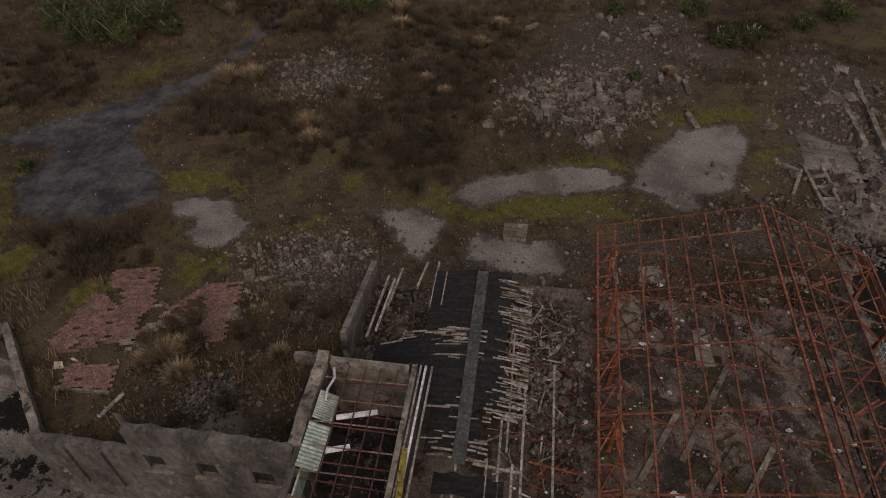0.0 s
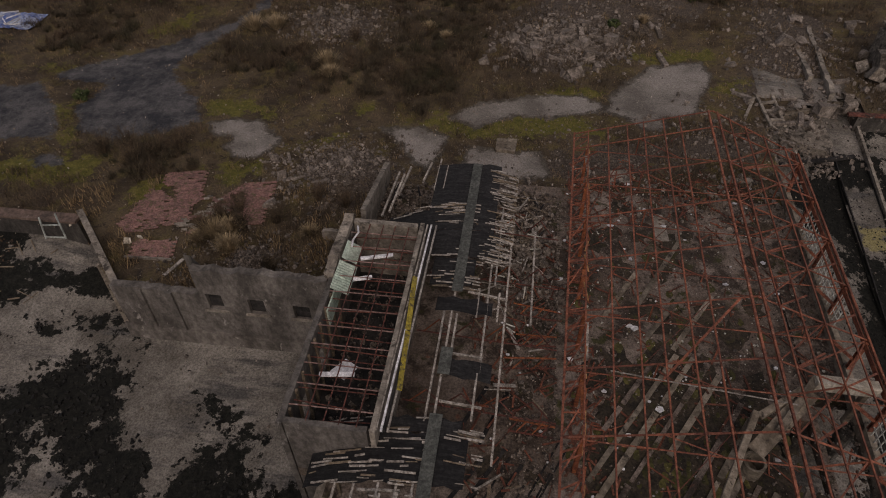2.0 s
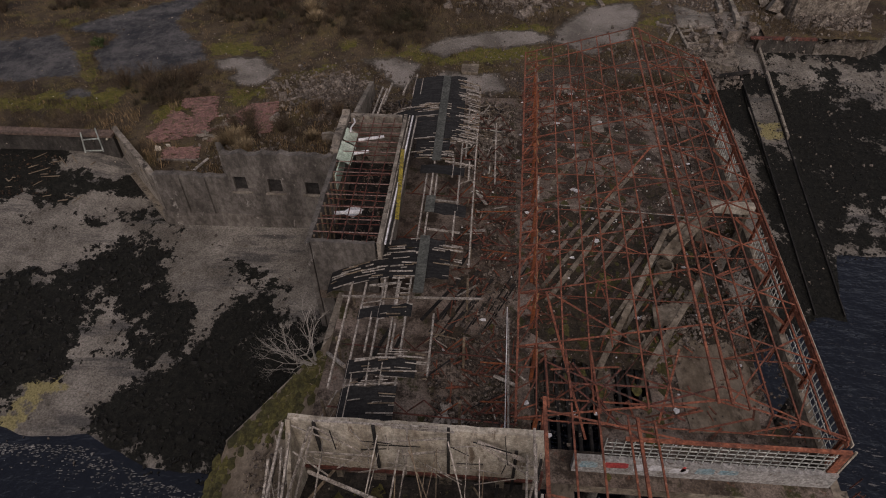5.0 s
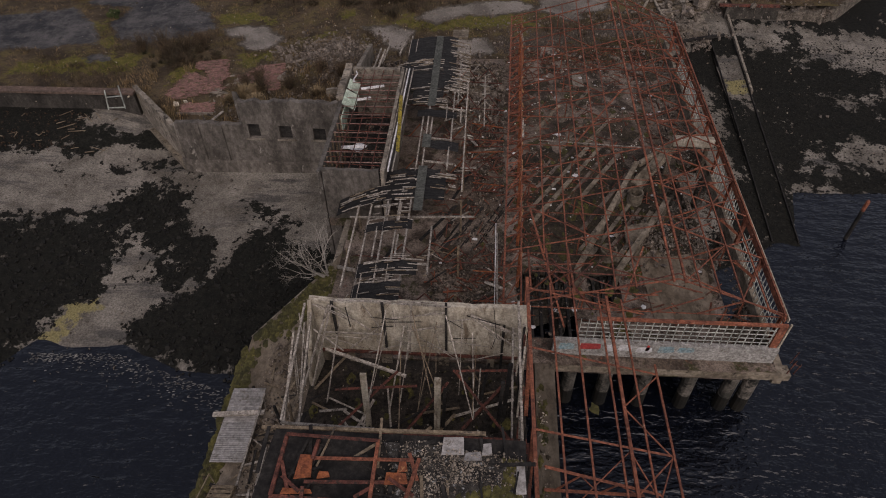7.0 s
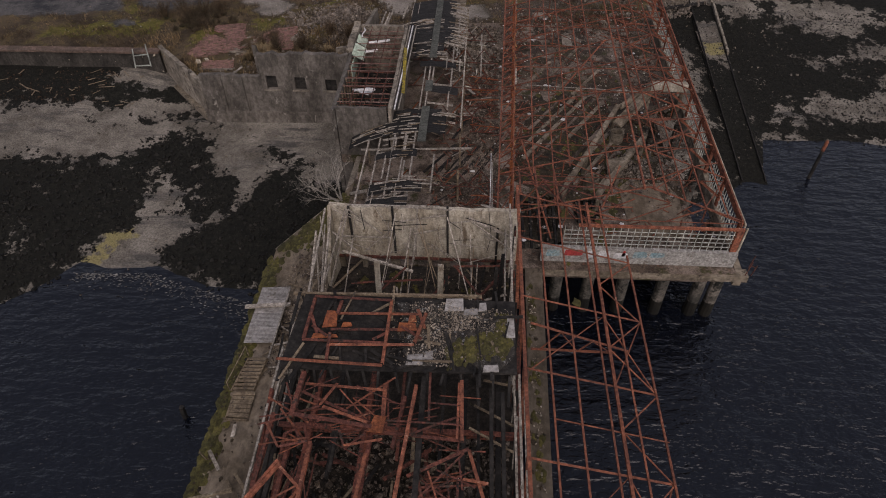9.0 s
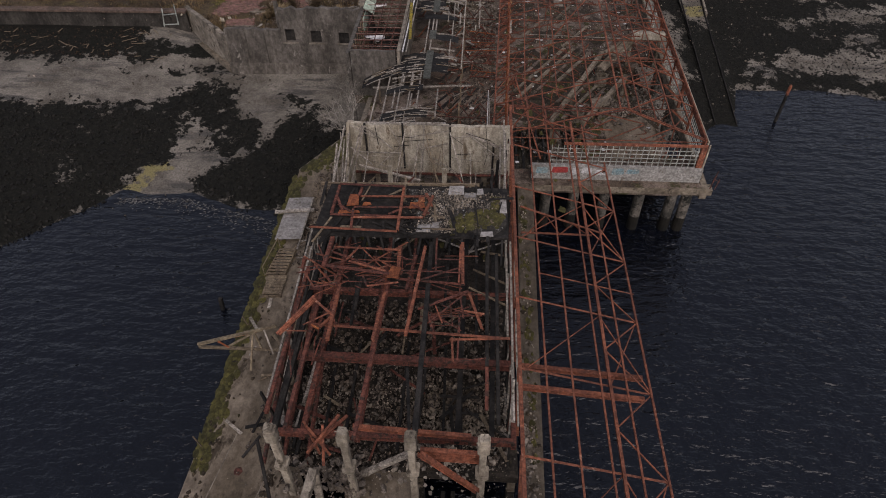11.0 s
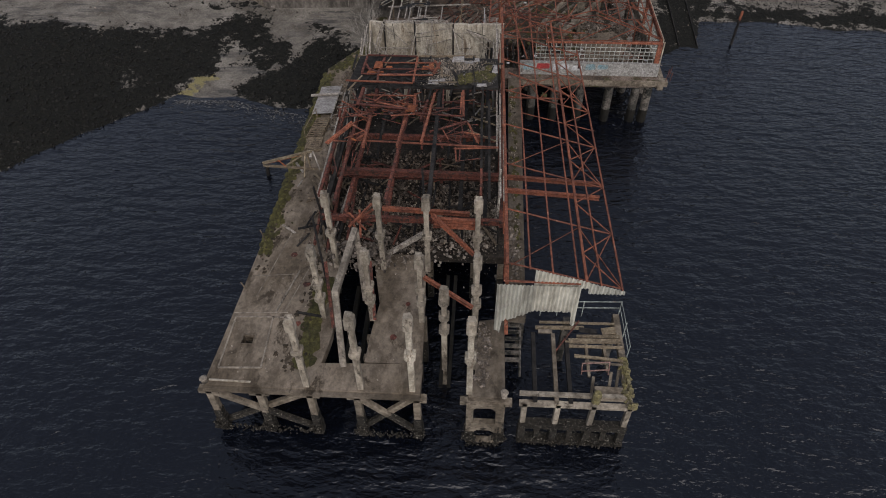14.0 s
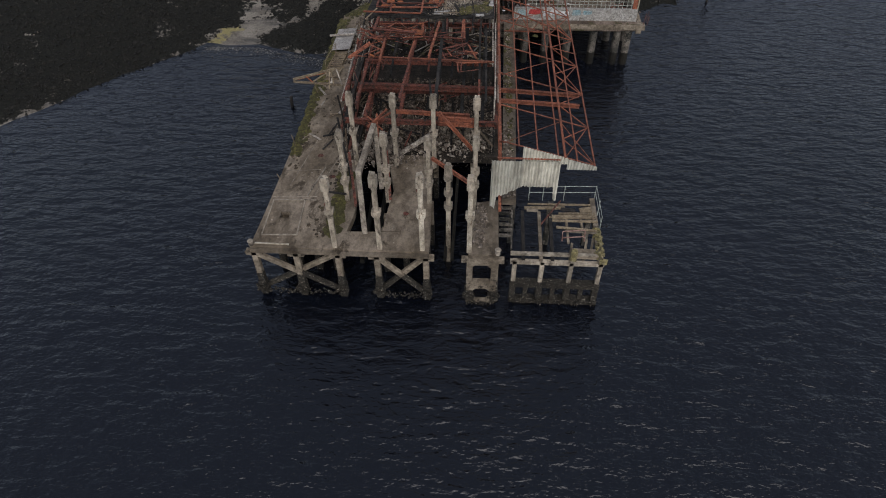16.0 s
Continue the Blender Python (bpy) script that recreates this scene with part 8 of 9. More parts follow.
for a, b in (((21.0, 36.4, 5.1), (20.6, 40.6, 5.4)), ((22.1, 36.6, 5.1), (21.9, 40.9, 5.4)), ((21.0, 37.2, 5.2), (22.1, 37.4, 5.2)), ((20.9, 38.4, 5.3), (22.0, 38.6, 5.3)), ((20.8, 39.6, 5.3), (21.9, 39.8, 5.4)), ((19.2, 37.6, 5.1), (20.4, 40.4, 5.3))):
    part("bar", Shape().rod(a, b, 0.24, 0.2), CONCRETE, ladder)
slip = thing("slipway", "concrete slipway with dark rails running into the water", "slipway", "", "structure")


# the ramp lies under the same weed and sand as the beach
ramp_x, ramp_y = np.arange(25.2, 28.85, 0.2), np.arange(5.0, 42.6, 0.25)
SLIP_WEED = (((20, 0), (35, 0), (35, 26.3), (27.2, 25.9), (26.4, 25.7), (20, 26.0)), ((20, 31.4), (35, 31.6), (35, 35.0), (27.6, 36.2), (20, 35.6)))
ramp = sheet("slipway_ramp", ramp_x, ramp_y, lambda x, y: (y - 7.4) * 0.115 + 0.03 * waves(x, y, 0.7, 12) + 0.03 * waves(x, y, 0.3, 13), lambda x, y: slip_left(y) - 0.1 < x < slip_right(y) + 0.1, BEACH, {"weed": SLIP_WEED, "bare": (((20, 26.2), (35, 26.5), (35, 31.2), (20, 31)), ((20, 36.5), (35, 36.5), (35, 45), (20, 45))), "yellow": (((26, 26), (27.9, 26.2), (28, 28.0), (26, 28.0)),)}, "", "")
tagged(ramp, "weed-black concrete ramp with a sandy stretch", "slipway ramp", "", "structure")
skirt = Shape()
for i in range(19):
    y0, y1 = 5.0 + i * 2.0, 7.0 + i * 2.0
    for f, o in ((slip_left, 0.0), (slip_right, 0.0)):
        skirt.rod((f(y0) + o, y0, slip_z(y0) - 0.55), (f(y1) + o, y1, slip_z(y1) - 0.55), 0.2, 0.8)
part("edge_course", skirt, SEAWEED_AND_SHADE, slip, "weed-black edge of the ramp")
part("apron", Shape().slab([(22.2, 37.9), (23.6, 36.2), (25.5, 35.4), (26.2, 36.4), (26.3, 40.6), (25.6, 40.9), (23.4, 39.5)], 2.2, 3.82), CONCRETE, slip, "pale concrete apron at the ramp's head")
for f, k in ((slip_left, 0), (slip_right, 1)):
    y = 7.6
    while y < 34:
        y1 = y + (5.5 if k else 3.6)
        part("rail", Shape().rod((f(y), y, slip_z(y) + 0.1), (f(y1 - 0.1), y1 - 0.1, slip_z(y1) + 0.1), 0.09, 0.14), CHAR, slip, "dark iron rail")
        y = y1
part("side_wall", Shape().plank((28.2, 26.0, slip_z(26) + 0.12), (28.75, 39.2, slip_z(39) + 0.3), 0.22, 0.45), CONCRETE, slip)
lumps("stones", 90, lambda r: (lambda x, y: (x, y, slip_z(y)))(r.uniform(25.4, 27.6), r.uniform(9, 35)), (0.05, 0.22), STONE, "pale stones on the weedy ramp", "stones", 79)
lumps("rubble", 700, lambda r: (lambda x, y: (x, y, beach_z(x, y) + 0.1))(r.uniform(20.8, 26), r.uniform(33.0, 39.5)), (0.08, 0.55), STONE, "broken concrete tipped beside the slipway", "rubble", 80)
whole("timber_baulk", Shape().plank((21.6, 33.8, beach_z(21.6, 33.8) + 0.35), (27.6, 35.4, slip_z(35.4) + 0.3), 0.28, 0.25), CHAR, "charred timber baulk lying across the slipway", "timber")
ruin = thing("ruined_hut", "small ruined masonry hut with a dark window above the shore", "hut", at=(35, 45, 5))
part("wall", Shape().wall((32.4, 43.0), (39.4, 43.2), 0.5, 3.0, 8.5, [(1.8, 2.95, 7.35, 8.25)], ragged(31, 0.1)), MASONRY, ruin)
part("wall", Shape().wall((32.4, 43.3), (32.2, 49.0), 0.5, 3.0, 8.3, (), ragged(32, 0.3)), MASONRY, ruin)
part("wall", Shape().wall((39.3, 43.5), (39.1, 49.0), 0.5, 3.0, 8.3, (), ragged(33, 0.3)), MASONRY, ruin)
part("roof_slab", Shape().slab([(32.5, 42.75), (34.6, 42.65), (36.8, 42.85), (39.7, 42.9), (39.4, 49.4), (32.0, 49.2)], 8.5, 8.72), STAINED, ruin, "cracked flat roof slab")
r = random.Random(64)
for _ in range(26):
    x, y = r.uniform(32.5, 39.5), r.uniform(39.7, 42.8)
    whole("concrete_block", Shape().stone((x, y, 3.4 + (y - 39.5) * 0.62), r.uniform(0.8, 2.2), r), MASONRY, "crumbling masonry lump in the slope below the hut", "rubble block", "lumps below the hut")
lumps("rubble", 1400, lambda r: (lambda x, y: (x, y, 3.6 + (y - 39.5) * 0.62 + 0.3))(r.uniform(32.5, 40), r.uniform(39.4, 43)), (0.1, 0.6), STONE, "stony slope below the hut", "rubble", 81)
for x, y, z, s in ((31.2, 44.6, 5.8, 2.8), (31.6, 45.8, 6.8, 2.9), (30.8, 46.4, 5.6, 2.4), (31.4, 43.4, 5.2, 1.8)):
    whole("concrete_block", Shape().stone((x, y, z), s, r), MASONRY, "large grey lump of fallen wall beside the hut", "rubble block", "lumps beside the hut")
whole("retaining_beam", Shape().plank((27.6, 39.15, 5.08), (33.9, 39.15, 5.08), 0.4, 0.2), REDDARK, "rusty capping beam on the retaining wall", "beam")
post = thing("mooring_post", "leaning timber mooring post with a red top in the water", "post", at=(31, 8, 0))
part("shaft", Shape().tube([(31.1, 8.3, -2.2), (31.2, 8.4, 1.0), (31.25, 8.45, 2.8)], [0.16, 0.15, 0.14], 8), CHAR, post)
part("cap", Shape().tube([(31.25, 8.45, 2.8), (31.3, 8.5, 3.7), (31.3, 8.5, 3.8)], [0.15, 0.14, 0.06], 8), RED, post, "faded red top")
tarp = thing("blue_dinghy_heap", "heap of blue tarpaulin and white poles on the ground", "tarpaulin", at=(-51, 46.5, 5))
r = random.Random(9)
s, gx, gy = Shape(), 12, 8
pts = [(-54 + 5.4 * i / gx, 44.6 + 3.4 * j / gy, land_z(-54 + 5.4 * i / gx, 44.6 + 3.4 * j / gy) + 0.12 + 0.35 * max(0, noise.noise((i * 0.8, j * 0.9, 4)))) for j in range(gy + 1) for i in range(gx + 1)]
part("sheet", s.add(pts, [(j * (gx + 1) + i, j * (gx + 1) + i + 1, (j + 1) * (gx + 1) + i + 1, (j + 1) * (gx + 1) + i) for j in range(gy) for i in range(gx)]), BLUE, tarp)
for _ in range(9):
    x, y = r.uniform(-54, -49), r.uniform(44.5, 47.8)
    a = r.uniform(0, 6.3)
    part("pole", Shape().rod((x, y, 5.8), (x + 1.4 * math.cos(a), y + 1.4 * math.sin(a), 5.9), 0.09), WHITE, tarp)

# ---- chips, splinters and small wreckage over the decks ----
rnd = random.Random(77)


def chips(n, spot, sizes, label, seed, material=CHIP):
    lumps("chippings", n, spot, sizes, material, label, "chippings", seed)


chips(1500, lambda r: (r.uniform(-6.0, 4.6), min(-20.5, r.gauss(-27.5, 2.2)), 4.66 + 0.35 * r.random()), (0.03, 0.16), "pale chippings on the burnt floor", 1)
chips(260, lambda r: (r.uniform(-5.8, 4.5), r.uniform(-16.2, -8.8), 4.66), (0.04, 0.16), "pale chippings on the open floor", 2)
chips(1900, lambda r: (lambda x: (x, r.uniform(-20.3, -16.6) if x < 1.6 else r.uniform(-18.3, -16.9), 11.02 if x > -0.4 else 10.92))(min(4.4, max(-1.3, r.gauss(1.2, 1.3)))), (0.04, 0.13), "white flakes on the charred roof", 3)
chips(1500, lambda r: (r.uniform(4.8, 19.0), r.uniform(-6.5, 30), 4.67), (0.03, 0.13), "pale chips over the shed floor", 4)
chips(1200, lambda r: (min(4.3, r.gauss(2.8, 1.2)), r.uniform(-7.8, 26), 4.68), (0.03, 0.15), "pale chips and splinters over the yard", 5)
chips(500, lambda r: (r.uniform(0.8, 3.2), r.gauss(21, 2.2), 4.9), (0.06, 0.28), "white broken boards by the torn roof", 6)
chips(170, lambda r: (r.uniform(-10.8, -6.4) if r.random() < 0.65 else r.uniform(-2.2, 0.3), r.uniform(-40.6, -31), 4.605), (0.03, 0.12), "small crumbs on the pier deck", 7)
chips(300, lambda r: (r.uniform(5.95, 6.4), r.uniform(-35.3, -10), 4.63), (0.03, 0.2), "pale crumbs on the walkway", 8)
chips(1500, lambda r: (lambda x, y: (x, y, land_z(x, y)))(r.uniform(-40, 32), r.uniform(14.5, 60)), (0.05, 0.2), "scattered white crumbs on the waste ground", 9)
chips(300, lambda r: (lambda x, y: (x, y, land_z(x, y)))(r.uniform(-22, -9), r.uniform(13.3, 25)), (0.04, 0.16), "white crumbs in the ruined house", 10)

chips(900, lambda r: (r.uniform(-9.4, -6.6), r.uniform(-17, -7.5), 4.61), (0.03, 0.16), "white crumbs and flakes on the pier apron", 14)
lumps("rubble", 500, lambda r: (r.uniform(-9.0, -6.6), r.uniform(-17, -7), 4.62), (0.05, 0.35), DEBRIS, "rubble spilled on the apron by the end wall", "rubble", 93)

# splintered timber in the yard and on the burnt floors
def splinters(n, area, z, long, wide, seed, label, group, turn=None, woods=(TIMBER, TIMBER, BROWNWOOD, CHAR, BROWNWOOD)):
    r = random.Random(seed)
    for _ in range(n):
        x, y = r.uniform(area[0], area[1]), r.uniform(area[2], area[3])
        a = r.uniform(0, 3.2) if turn is None else turn + r.gauss(0, 0.25)
        d = Vector((math.cos(a), math.sin(a), 0)) * r.uniform(*long) / 2
        h = Vector((0, 0, r.uniform(0.0, 0.25)))
        c = Vector((x, y, z + r.random() * 0.15))
        m = r.choice(woods)
        whole("broken_lath", Shape().plank(c - d, c + d + h, r.uniform(*wide), 0.04), m, label, "lath", group)


splinters(46, (-0.6, 4.2, -7.4, 25.5), 4.74, (0.5, 2.0), (0.04, 0.1), 1, "broken roof lath lying in the yard", "laths in the yard")
splinters(34, (0.4, 3.6, 17.0, 25.0), 5.0, (0.6, 2.0), (0.05, 0.12), 2, "bleached lath heaped by the torn roof", "laths by the torn roof")
splinters(34, (-5.6, 4.4, -16.0, -9.0), 4.8, (1.0, 3.4), (0.07, 0.16), 3, "fallen roof timber on the open floor", "laths on the open floor")
splinters(40, (-6.0, 4.4, -30.0, -21.0), 5.2, (1.0, 3.6), (0.08, 0.2), 4, "charred plank in the burnt rubble", "planks in the burnt rubble", None, (CHAR, CHAR, BROWNWOOD, REDDARK))
splinters(16, (-10.2, -7.4, -30.0, -16.0), 4.66, (0.5, 1.4), (0.06, 0.2), 6, "loose board on the pier apron", "boards on the apron")
splinters(26, (-8.8, -6.5, -16.0, -8.0), 4.7, (0.5, 1.8), (0.05, 0.14), 9, "loose lath on the apron by the end wall", "laths by the end wall")

# thin dark seams between the strips of the shed and yard floors
for k in range(12):
    x, y = -0.9 + 0.36 * k + rnd.uniform(-0.1, 0.1), -0.4 + rnd.uniform(0, 3.5)
    l = rnd.uniform(2.5, 5.0)
    whole("floor_slot", Shape().plank((min(x, 3.0), y, 4.652), (min(x, 3.0) + l * 0.42, y + l * 0.9, 4.652), 0.1, 0.02), CHAR, "black wet slot in the yard floor", "slot", "slots in the yard floor")

# long scorched beams slumped along the burnt building's outer side
for x, y0, y1, z0, z1, m in ((-6.9, -31.0, -20.4, 5.6, 8.8, REDDARK), (-6.5, -30.6, -21.4, 6.2, 9.0, CHAR), (-6.1, -31.2, -22.0, 5.2, 7.6, REDDARK), (-5.6, -30.8, -24.0, 5.0, 7.0, CHAR), (-7.1, -27.5, -19.0, 5.0, 7.4, CHAR), (-5.0, -30.9, -26.0, 4.9, 7.2, REDDARK)):
    part("fallen_beam", Shape().ibeam((x, y0, z0), (x + rnd.uniform(0.2, 0.7), y1, z1), 0.16, 0.22), m, burnt)
for x, y0, y1 in ((4.95, -30.6, -21.0), (5.05, -22.0, -9.0), (4.7, -30.4, -26.0)):
    part("side_rail", Shape().plank((x, y0, 9.4), (x + 0.05, y1, 9.7), 0.08, 0.06), TIMBER, burnt, "peeling pale side rail")

# more light bracing in the shed's eastern slope
for k, y in enumerate(TRUSSES[:9]):
    y1 = TRUSSES[k + 1]
    part("brace", Shape().angle(at(13.6, y, roof_z(13.6)), at(16.9, y1, roof_z(16.9)), 0.07), RED, shed)
    if k % 2 == 0:
        part("brace", Shape().angle(at(16.9, y, roof_z(16.9) - 0.1), at(19.3, y1, 7.7), 0.07), RED, shed)
        part("brace", Shape().rod(at(7.85, y, roof_z(7.85) - 0.1), at(11.15, y1, roof_z(11.15) - 0.1), 0.035), REDDARK, shed)
part("eaves_plate", Shape().plank((18.95, -6.8, 7.7), (20.05, 29.5, 7.4), 0.05, 0.34), RED, shed)
stub = thing("broken_railing", "bent broken railing at the quay corner", "railing", at=(20, -7.6, 4.6))
for x, y, h in ((19.85, -7.9, 1.2), (20.2, -7.9, 0.9), (20.25, -7.2, 1.1)):
    part("post", Shape().rod((x, y, 4.55), (x + 0.08, y - 0.05, 4.6 + h), 0.05), REDDARK, stub)
part("bar", Shape().rod((19.85, -7.9, 5.5), (20.3, -7.95, 5.3), 0.045), REDDARK, stub)

# hollows and marks on the pier deck
for x0, y0, x1, y1 in ((-10.9, -36.0, -7.7, -35.8), (-7.9, -35.7, -6.9, -31.0), (-9.9, -34.6, -9.0, -29.0), (-10.6, -33.0, -8.0, -32.7)):
    whole("deck_seam", Shape().plank((x0, y0, 4.603), (x1, y1, 4.603), 0.05, 0.012), CONCRETE, "pale mortar seam across the pier deck", "seam", "seams on the pier deck")
for x, y, s in ((-7.0, -33.5, 0.3), (-6.9, -36.6, 0.22), (-1.2, -37.3, 0.25), (-8.4, -31.0, 0.3), (-0.6, -34.8, 0.2)):
    ring = [(x + s * math.cos(i * 1.05) * rnd.uniform(0.6, 1), y + s * math.sin(i * 1.05) * rnd.uniform(0.6, 1)) for i in range(6)]
    whole("bolt_plate", Shape().slab(ring, 4.6, 4.63), REDDARK, "rusted plate on the pier deck", "plate", "plates on the pier deck")

# dirt drifted over the shed floor
def drifts(n, spot, seed, label):
    r = random.Random(seed)
    s = Shape()
    for _ in range(n):
        x, y, z, size = spot(r)
        k = 14
        a = r.uniform(0, 6.3)
        out = [size * r.uniform(0.45, 1.1) for _ in range(k)]
        ring = [(x + math.cos(a + i * math.tau / k) * out[i], y + math.sin(a + i * math.tau / k) * out[i] * 1.2) for i in range(k)]
        mid = [(x + (px - x) * 0.6, y + (py - y) * 0.6) for px, py in ring]
        s.add([(px, py, z + 0.003) for px, py in ring] + [(px, py, z + 0.03 + 0.03 * r.random()) for px, py in mid] + [(x, y, z + 0.06)], [(i, (i + 1) % k, k + (i + 1) % k, k + i) for i in range(k)] + [(k + i, k + (i + 1) % k, 2 * k) for i in range(k)])
    whole("dirt_drift", s, DIRT_AND_GAP, label, "dirt", "", "stuff")


drifts(44, lambda r: (r.uniform(14.4, 17.4), r.uniform(-1, 11), 4.643, r.uniform(0.25, 0.8)), 9, "dark dirt along the open pit of the shed")
drifts(46, lambda r: (min(16.6, max(6.2, r.gauss(11.5, 2.8))), max(2.8, r.gauss(6.5, 3.4)), 4.642, r.uniform(0.3, 1.0)), 1, "dark mossy dirt drifted over the shed floor")
drifts(40, lambda r: (r.uniform(5.8, 13.2), r.uniform(3.2, 13), 4.643, r.uniform(0.25, 0.9)), 8, "dark dirt over the middle of the shed floor")
drifts(30, lambda r: (r.uniform(6, 18), r.uniform(12, 28), 4.642, r.uniform(0.3, 1.1)), 2, "dirt and moss over the inland shed floor")
drifts(26, lambda r: (r.uniform(0.0, 3.6), r.uniform(-7, 24), 4.642, r.uniform(0.2, 0.7)), 3, "dirt drifted over the yard floor")

lumps("rubble", 1100, lambda r: (r.uniform(-8.1, -4.1), r.uniform(17.4, 26), 4.66 + 0.3 * r.random() ** 2), (0.06, 0.5), DEBRIS, "rubble and broken board in the roofless bay", "rubble", 91)
splinters(22, (-7.8, -4.4, 17.8, 25.6), 4.85, (0.8, 2.6), (0.06, 0.16), 8, "broken lath in the roofless bay", "laths in the roofless bay")

chips(1700, lambda r: (r.uniform(-5.4, 4.6), r.gauss(-27.8, 1.3), 4.7 + 0.35 * r.random()), (0.04, 0.22), "pale rubble bed in the burnt building", 11)
drifts(140, lambda r: (-10.6 + abs(r.gauss(0, 0.7)), r.uniform(-33, -9), 4.601, r.uniform(0.04, 0.15)), 4, "dirt and moss along the pier apron")
drifts(90, lambda r: (r.gauss(-6.5, 0.4), r.uniform(-40, -31), 4.601, r.uniform(0.04, 0.2)), 5, "dirt beside the broken deck edge")
drifts(30, lambda r: (r.uniform(5.7, 6.5), r.uniform(-35.2, -9), 4.622, r.uniform(0.06, 0.25)), 6, "dirt on the walkway")

lumps("rubble", 420, lambda r: (lambda x, y: (x, y, beach_z(x, y) + 0.15))(r.uniform(24.5, 29.2), r.uniform(40.2, 42.6)), (0.15, 0.8), STONE, "tipped rubble at the head of the slipway", "rubble", 92)

TAN = surface("yellowed timber", (0.36, 0.2, 0.09), (0.24, 0.12, 0.05), (0.42, 0.32, 0.2), 0.6, 1.5)
for k in range(26):
    y = -4.0 + k * 1.25 + rnd.uniform(-0.4, 0.4)
    d = drift(y)
    a = rnd.uniform(-0.12, 0.12)
    part("gutter_lath", Shape().plank((5.32 + d - a, y - rnd.uniform(0.3, 0.8), 7.95 + rnd.uniform(-0.15, 0.05)), (5.32 + d + a, y + rnd.uniform(0.3, 0.8), 7.98), 0.09, 0.04), TAN if k % 3 else ORANGE, shed, "yellowed lath in the valley gutter")
chips(1500, lambda r: (min(4.7, r.gauss(2.4, 1.5)), r.gauss(-27.9, 1.4), 4.72 + 0.4 * r.random()), (0.06, 0.34), "grey and pale broken blocks on the burnt floor", 15)


SCRAP = surface("rusty scraps", (0.16, 0.055, 0.032), (0.07, 0.036, 0.025), (0.3, 0.14, 0.08), 0.6, 1.5, each=True)


def scraps(n, spot, long, seed, label, material=SCRAP):
    """Strips, flakes and bent bars too many to count, as one object."""
    r = random.Random(seed)
    s = Shape()
    for _ in range(n):
        x, y, z = spot(r)
        a, half = r.uniform(0, 6.3), r.uniform(*long) / 2 * (0.5 + r.random())
        d = Vector((math.cos(a) * half, math.sin(a) * half, r.uniform(0, 0.12)))
        s.plank(Vector((x, y, z + 0.03)) - d * Vector((1, 1, 0)), Vector((x, y, z + 0.03)) + d, r.uniform(0.04, 0.12), 0.035)
    whole("scrap", s, material, label, "scrap", "", "stuff")


scraps(420, lambda r: (r.uniform(5.2, 18.6), r.uniform(-5, 33), 4.66), (0.3, 1.4), 1, "rusty strips and bars fallen on the shed floor")
scraps(260, lambda r: (5.0 + abs(r.gauss(0, 0.9)), r.uniform(2, 33), 4.66), (0.3, 1.2), 2, "rusty scraps along the shed's outer row of columns")
scraps(200, lambda r: (r.uniform(6, 18), r.gauss(28, 2.5), 4.68), (0.3, 1.5), 3, "rusty wreckage at the shed's inland end")
scraps(260, lambda r: (r.uniform(-0.5, 4.2), r.uniform(-7, 24), 4.7 + 0.15 * r.random()), (0.3, 1.2), 4, "rusty strips among the yard litter")

# froth on the water's edge below the quay
FOAM = surface("sea froth", (0.13, 0.13, 0.125), (0.07, 0.07, 0.068), None, each=True, rough=0.6)
foam_r = random.Random(12)
foam = Shape()
for _ in range(620):
    u = foam_r.random()
    x = -27.0 + 15.5 * u
    y = np.interp(x, [p[0] for p in SHORE], [p[1] for p in SHORE]) - 0.5 - abs(foam_r.gauss(0, 0.8)) * (0.5 + u)
    w, d = foam_r.uniform(0.03, 0.14), foam_r.uniform(0.02, 0.06)
    k = [(x - w, y, 0.012), (x - w * 0.3, y - d, 0.012), (x + w, y - d * 0.2, 0.012), (x + w * 0.2, y + d, 0.012), (x, y, 0.035)]
    foam.add(k, [(0, 1, 4), (1, 2, 4), (2, 3, 4), (3, 0, 4)])
whole("sea_foam", foam, FOAM, "broken white froth along the water's edge", "foam", "", "stuff")

# bleached and charred planks stacked along the burnt building's apron side
heap_r = random.Random(45)
for i in range(46):
    y = heap_r.uniform(-29.5, -12.0)
    x = -6.9 + heap_r.gauss(0, 0.45)
    z = 4.75 + heap_r.random() * 0.7
    d = Vector((heap_r.gauss(0.05, 0.12), 1, heap_r.gauss(0, 0.1))).normalized() * heap_r.uniform(0.7, 2.2)
    c = Vector((x, y, z))
    whole("plank", Shape().plank(c - d, c + d, heap_r.uniform(0.08, 0.2), 0.06), heap_r.choice((TIMBER, CHAR, CHAR, BROWNWOOD)), "loose weathered plank beside the burnt building's wall", "plank", "planks beside the burnt building")

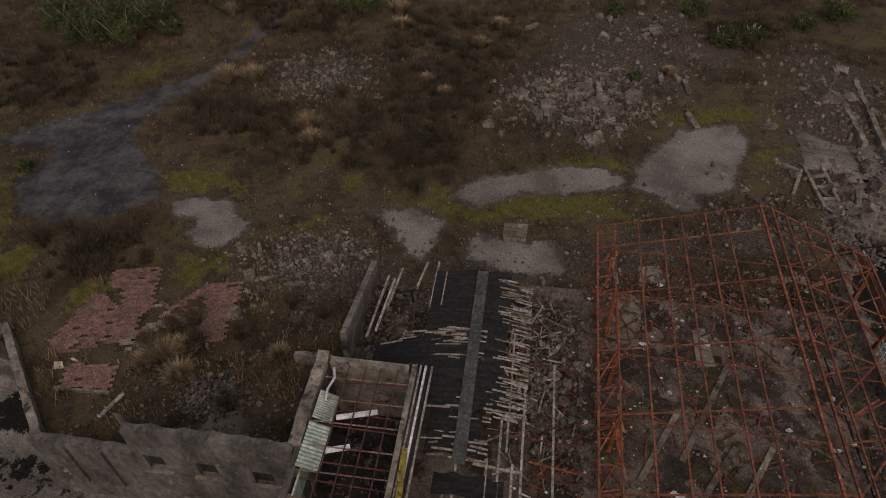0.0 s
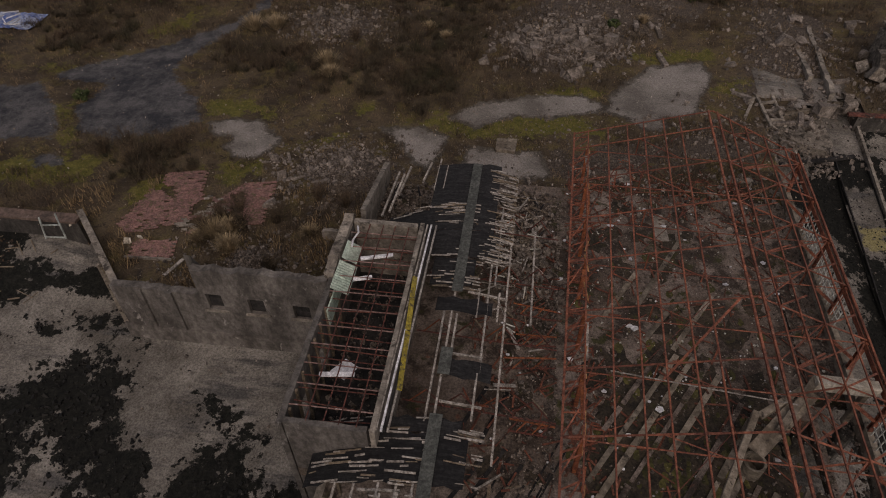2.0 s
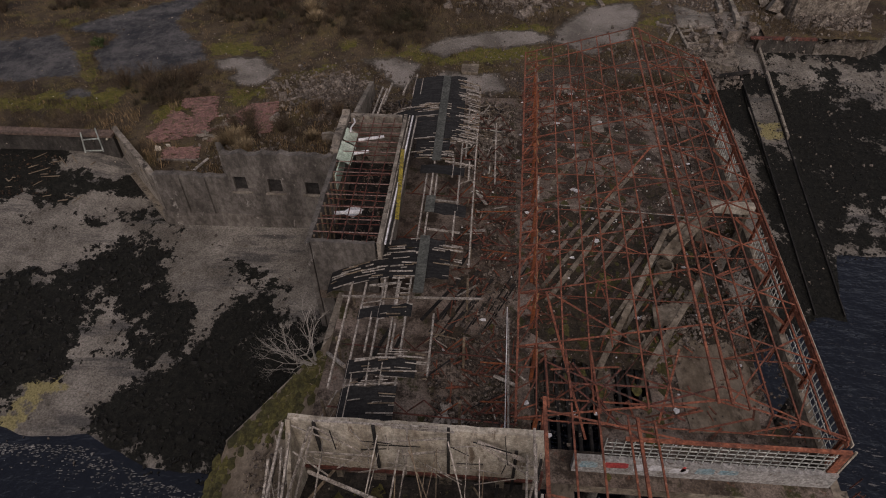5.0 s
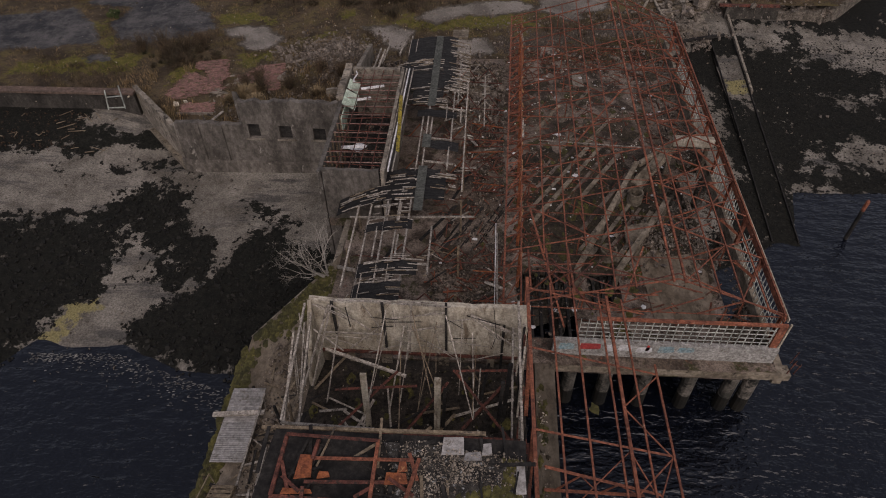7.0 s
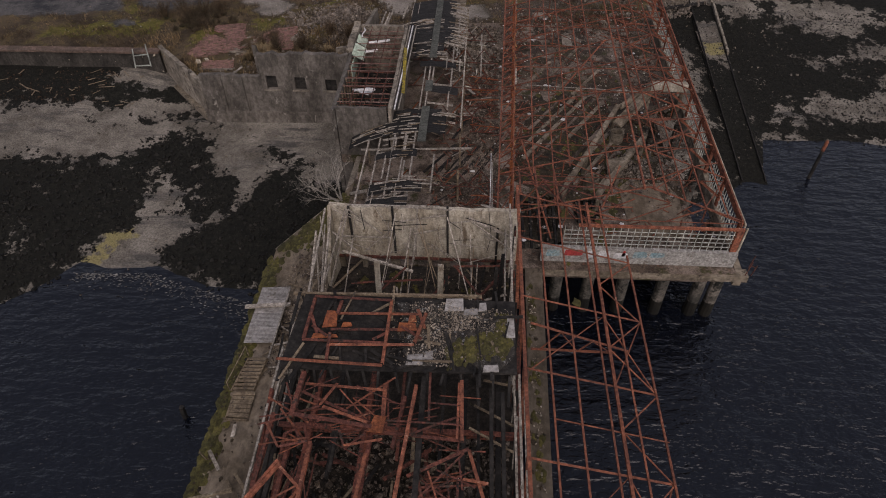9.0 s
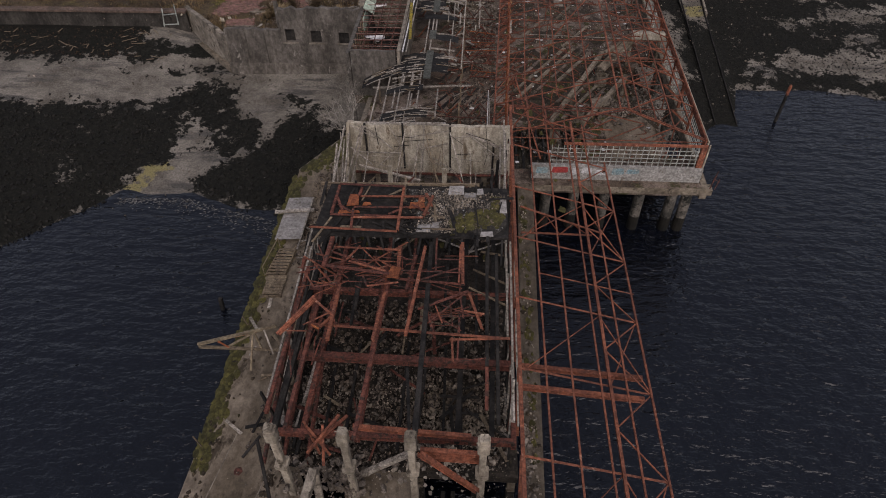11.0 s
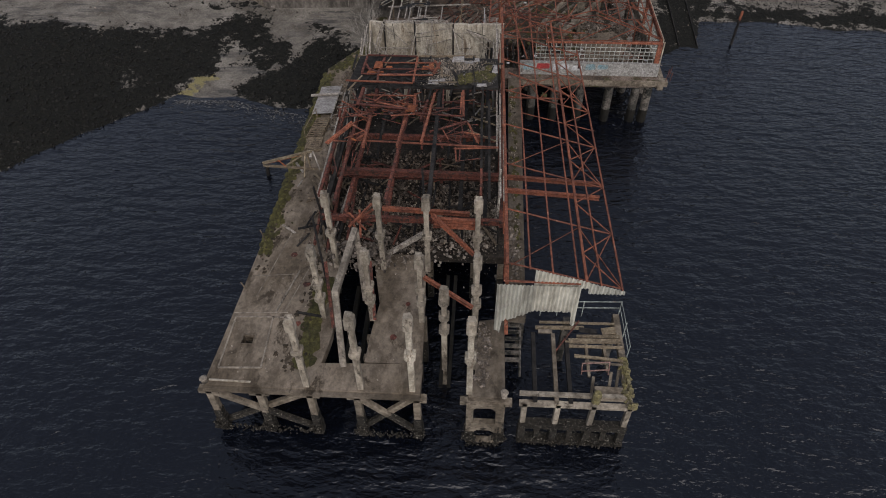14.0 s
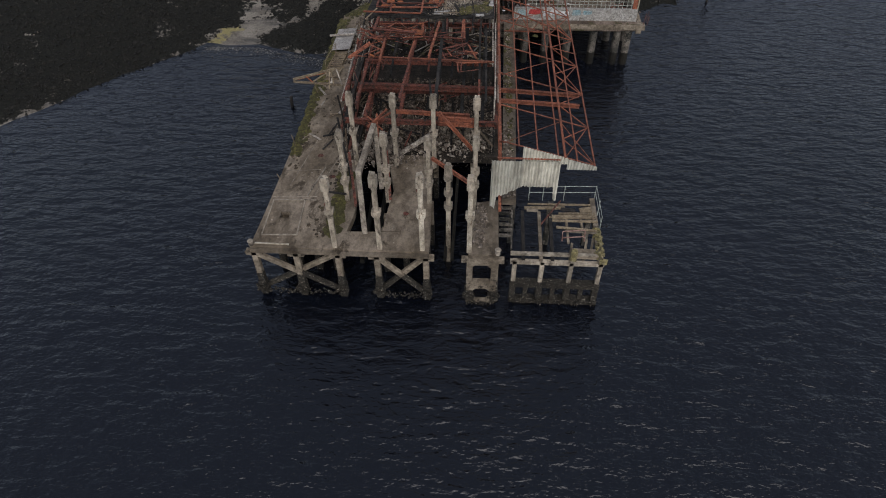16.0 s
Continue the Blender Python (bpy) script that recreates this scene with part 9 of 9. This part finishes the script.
lumps("litter", 1500, lambda r: (lambda x, y: (x, y, beach_z(x, y) + 0.06))(r.uniform(-62, -32.5), 13.2 + 4.6 * r.random()), (0.05, 0.22), WRACK, "brown driftwood crumbs and leaf litter on the wrack", "litter", 95)
scraps(60, lambda r: (lambda x, y: (x, y, beach_z(x, y) + 0.08))(r.uniform(-56, -30), 13.4 + 4.2 * r.random()), (0.4, 1.6), 9, "driftwood sticks on the wrack below the sea wall", BROWNWOOD)
chips(320, lambda r: (lambda x, y: (x, y, land_z(x, y) + 0.03))(r.uniform(-24, 20), r.uniform(27.5, 46)), (0.04, 0.22), "white scraps of litter on the waste ground", 16, CHIP)
chips(420, lambda r: (r.uniform(5.2, 18.8), r.uniform(8, 30), 4.67), (0.05, 0.2), "white scraps on the shed floor", 17, SHEET)

# spoil heap inside the ruined house, white lumps by its corner
heap_r = random.Random(46)
spoil = Shape()
for _ in range(520):
    dx, dy = heap_r.gauss(0, 0.85), heap_r.gauss(0, 0.7)
    spoil.stone((-15.21 + dx, 16.64 + dy, land_z(-15.21, 16.64) + 0.75 * math.exp(-(dx * dx + dy * dy) / 1.1) * heap_r.uniform(0.4, 1)), heap_r.uniform(0.12, 0.45), heap_r)
whole("spoil_heap", spoil, DEBRIS, "grey heap of spoil and plaster inside the ruined house", "heap", "", "stuff")
for x, y, size in ((-24.10, 17.44, 0.6), (-23.40, 17.94, 0.4), (-28.67, 18.37, 0.45)):
    whole("plaster_lump", Shape().stone((x, y, land_z(x, y) + 0.12), size, heap_r), PALE, "pale broken lump of plaster by the house wall", "rubble block", "plaster lumps by the house")
splinters(24, (0.2, 3.2, 12.0, 23.0), 5.0, (0.5, 1.4), (0.05, 0.1), 14, "bleached lath fallen from the torn roof", "laths below the torn roof", None, (TIMBER, TIMBER, SHEET))
# thin laths leaning from the end wall into the burnt building
lean_r = random.Random(47)
for i in range(13):
    x = lean_r.uniform(-5.8, 4.6)
    a = Vector((x, -8.85, lean_r.uniform(7.0, 9.9)))
    b = Vector((x + lean_r.gauss(0, 0.9), lean_r.uniform(-13.5, -9.6), lean_r.uniform(4.7, 6.6)))
    part("leaning_lath", Shape().plank(a, b, lean_r.uniform(0.03, 0.06), 0.035), BROWNWOOD if i % 3 else TIMBER, burnt)
for i in range(10):
    y = lean_r.uniform(-19.5, -9.0)
    part("leaning_lath", Shape().plank((-6.5, y, lean_r.uniform(7.0, 9.6)), (-6.9 + lean_r.gauss(0, 0.25), y + lean_r.gauss(0, 1.0), 4.65), 0.05, 0.045), TIMBER, burnt)
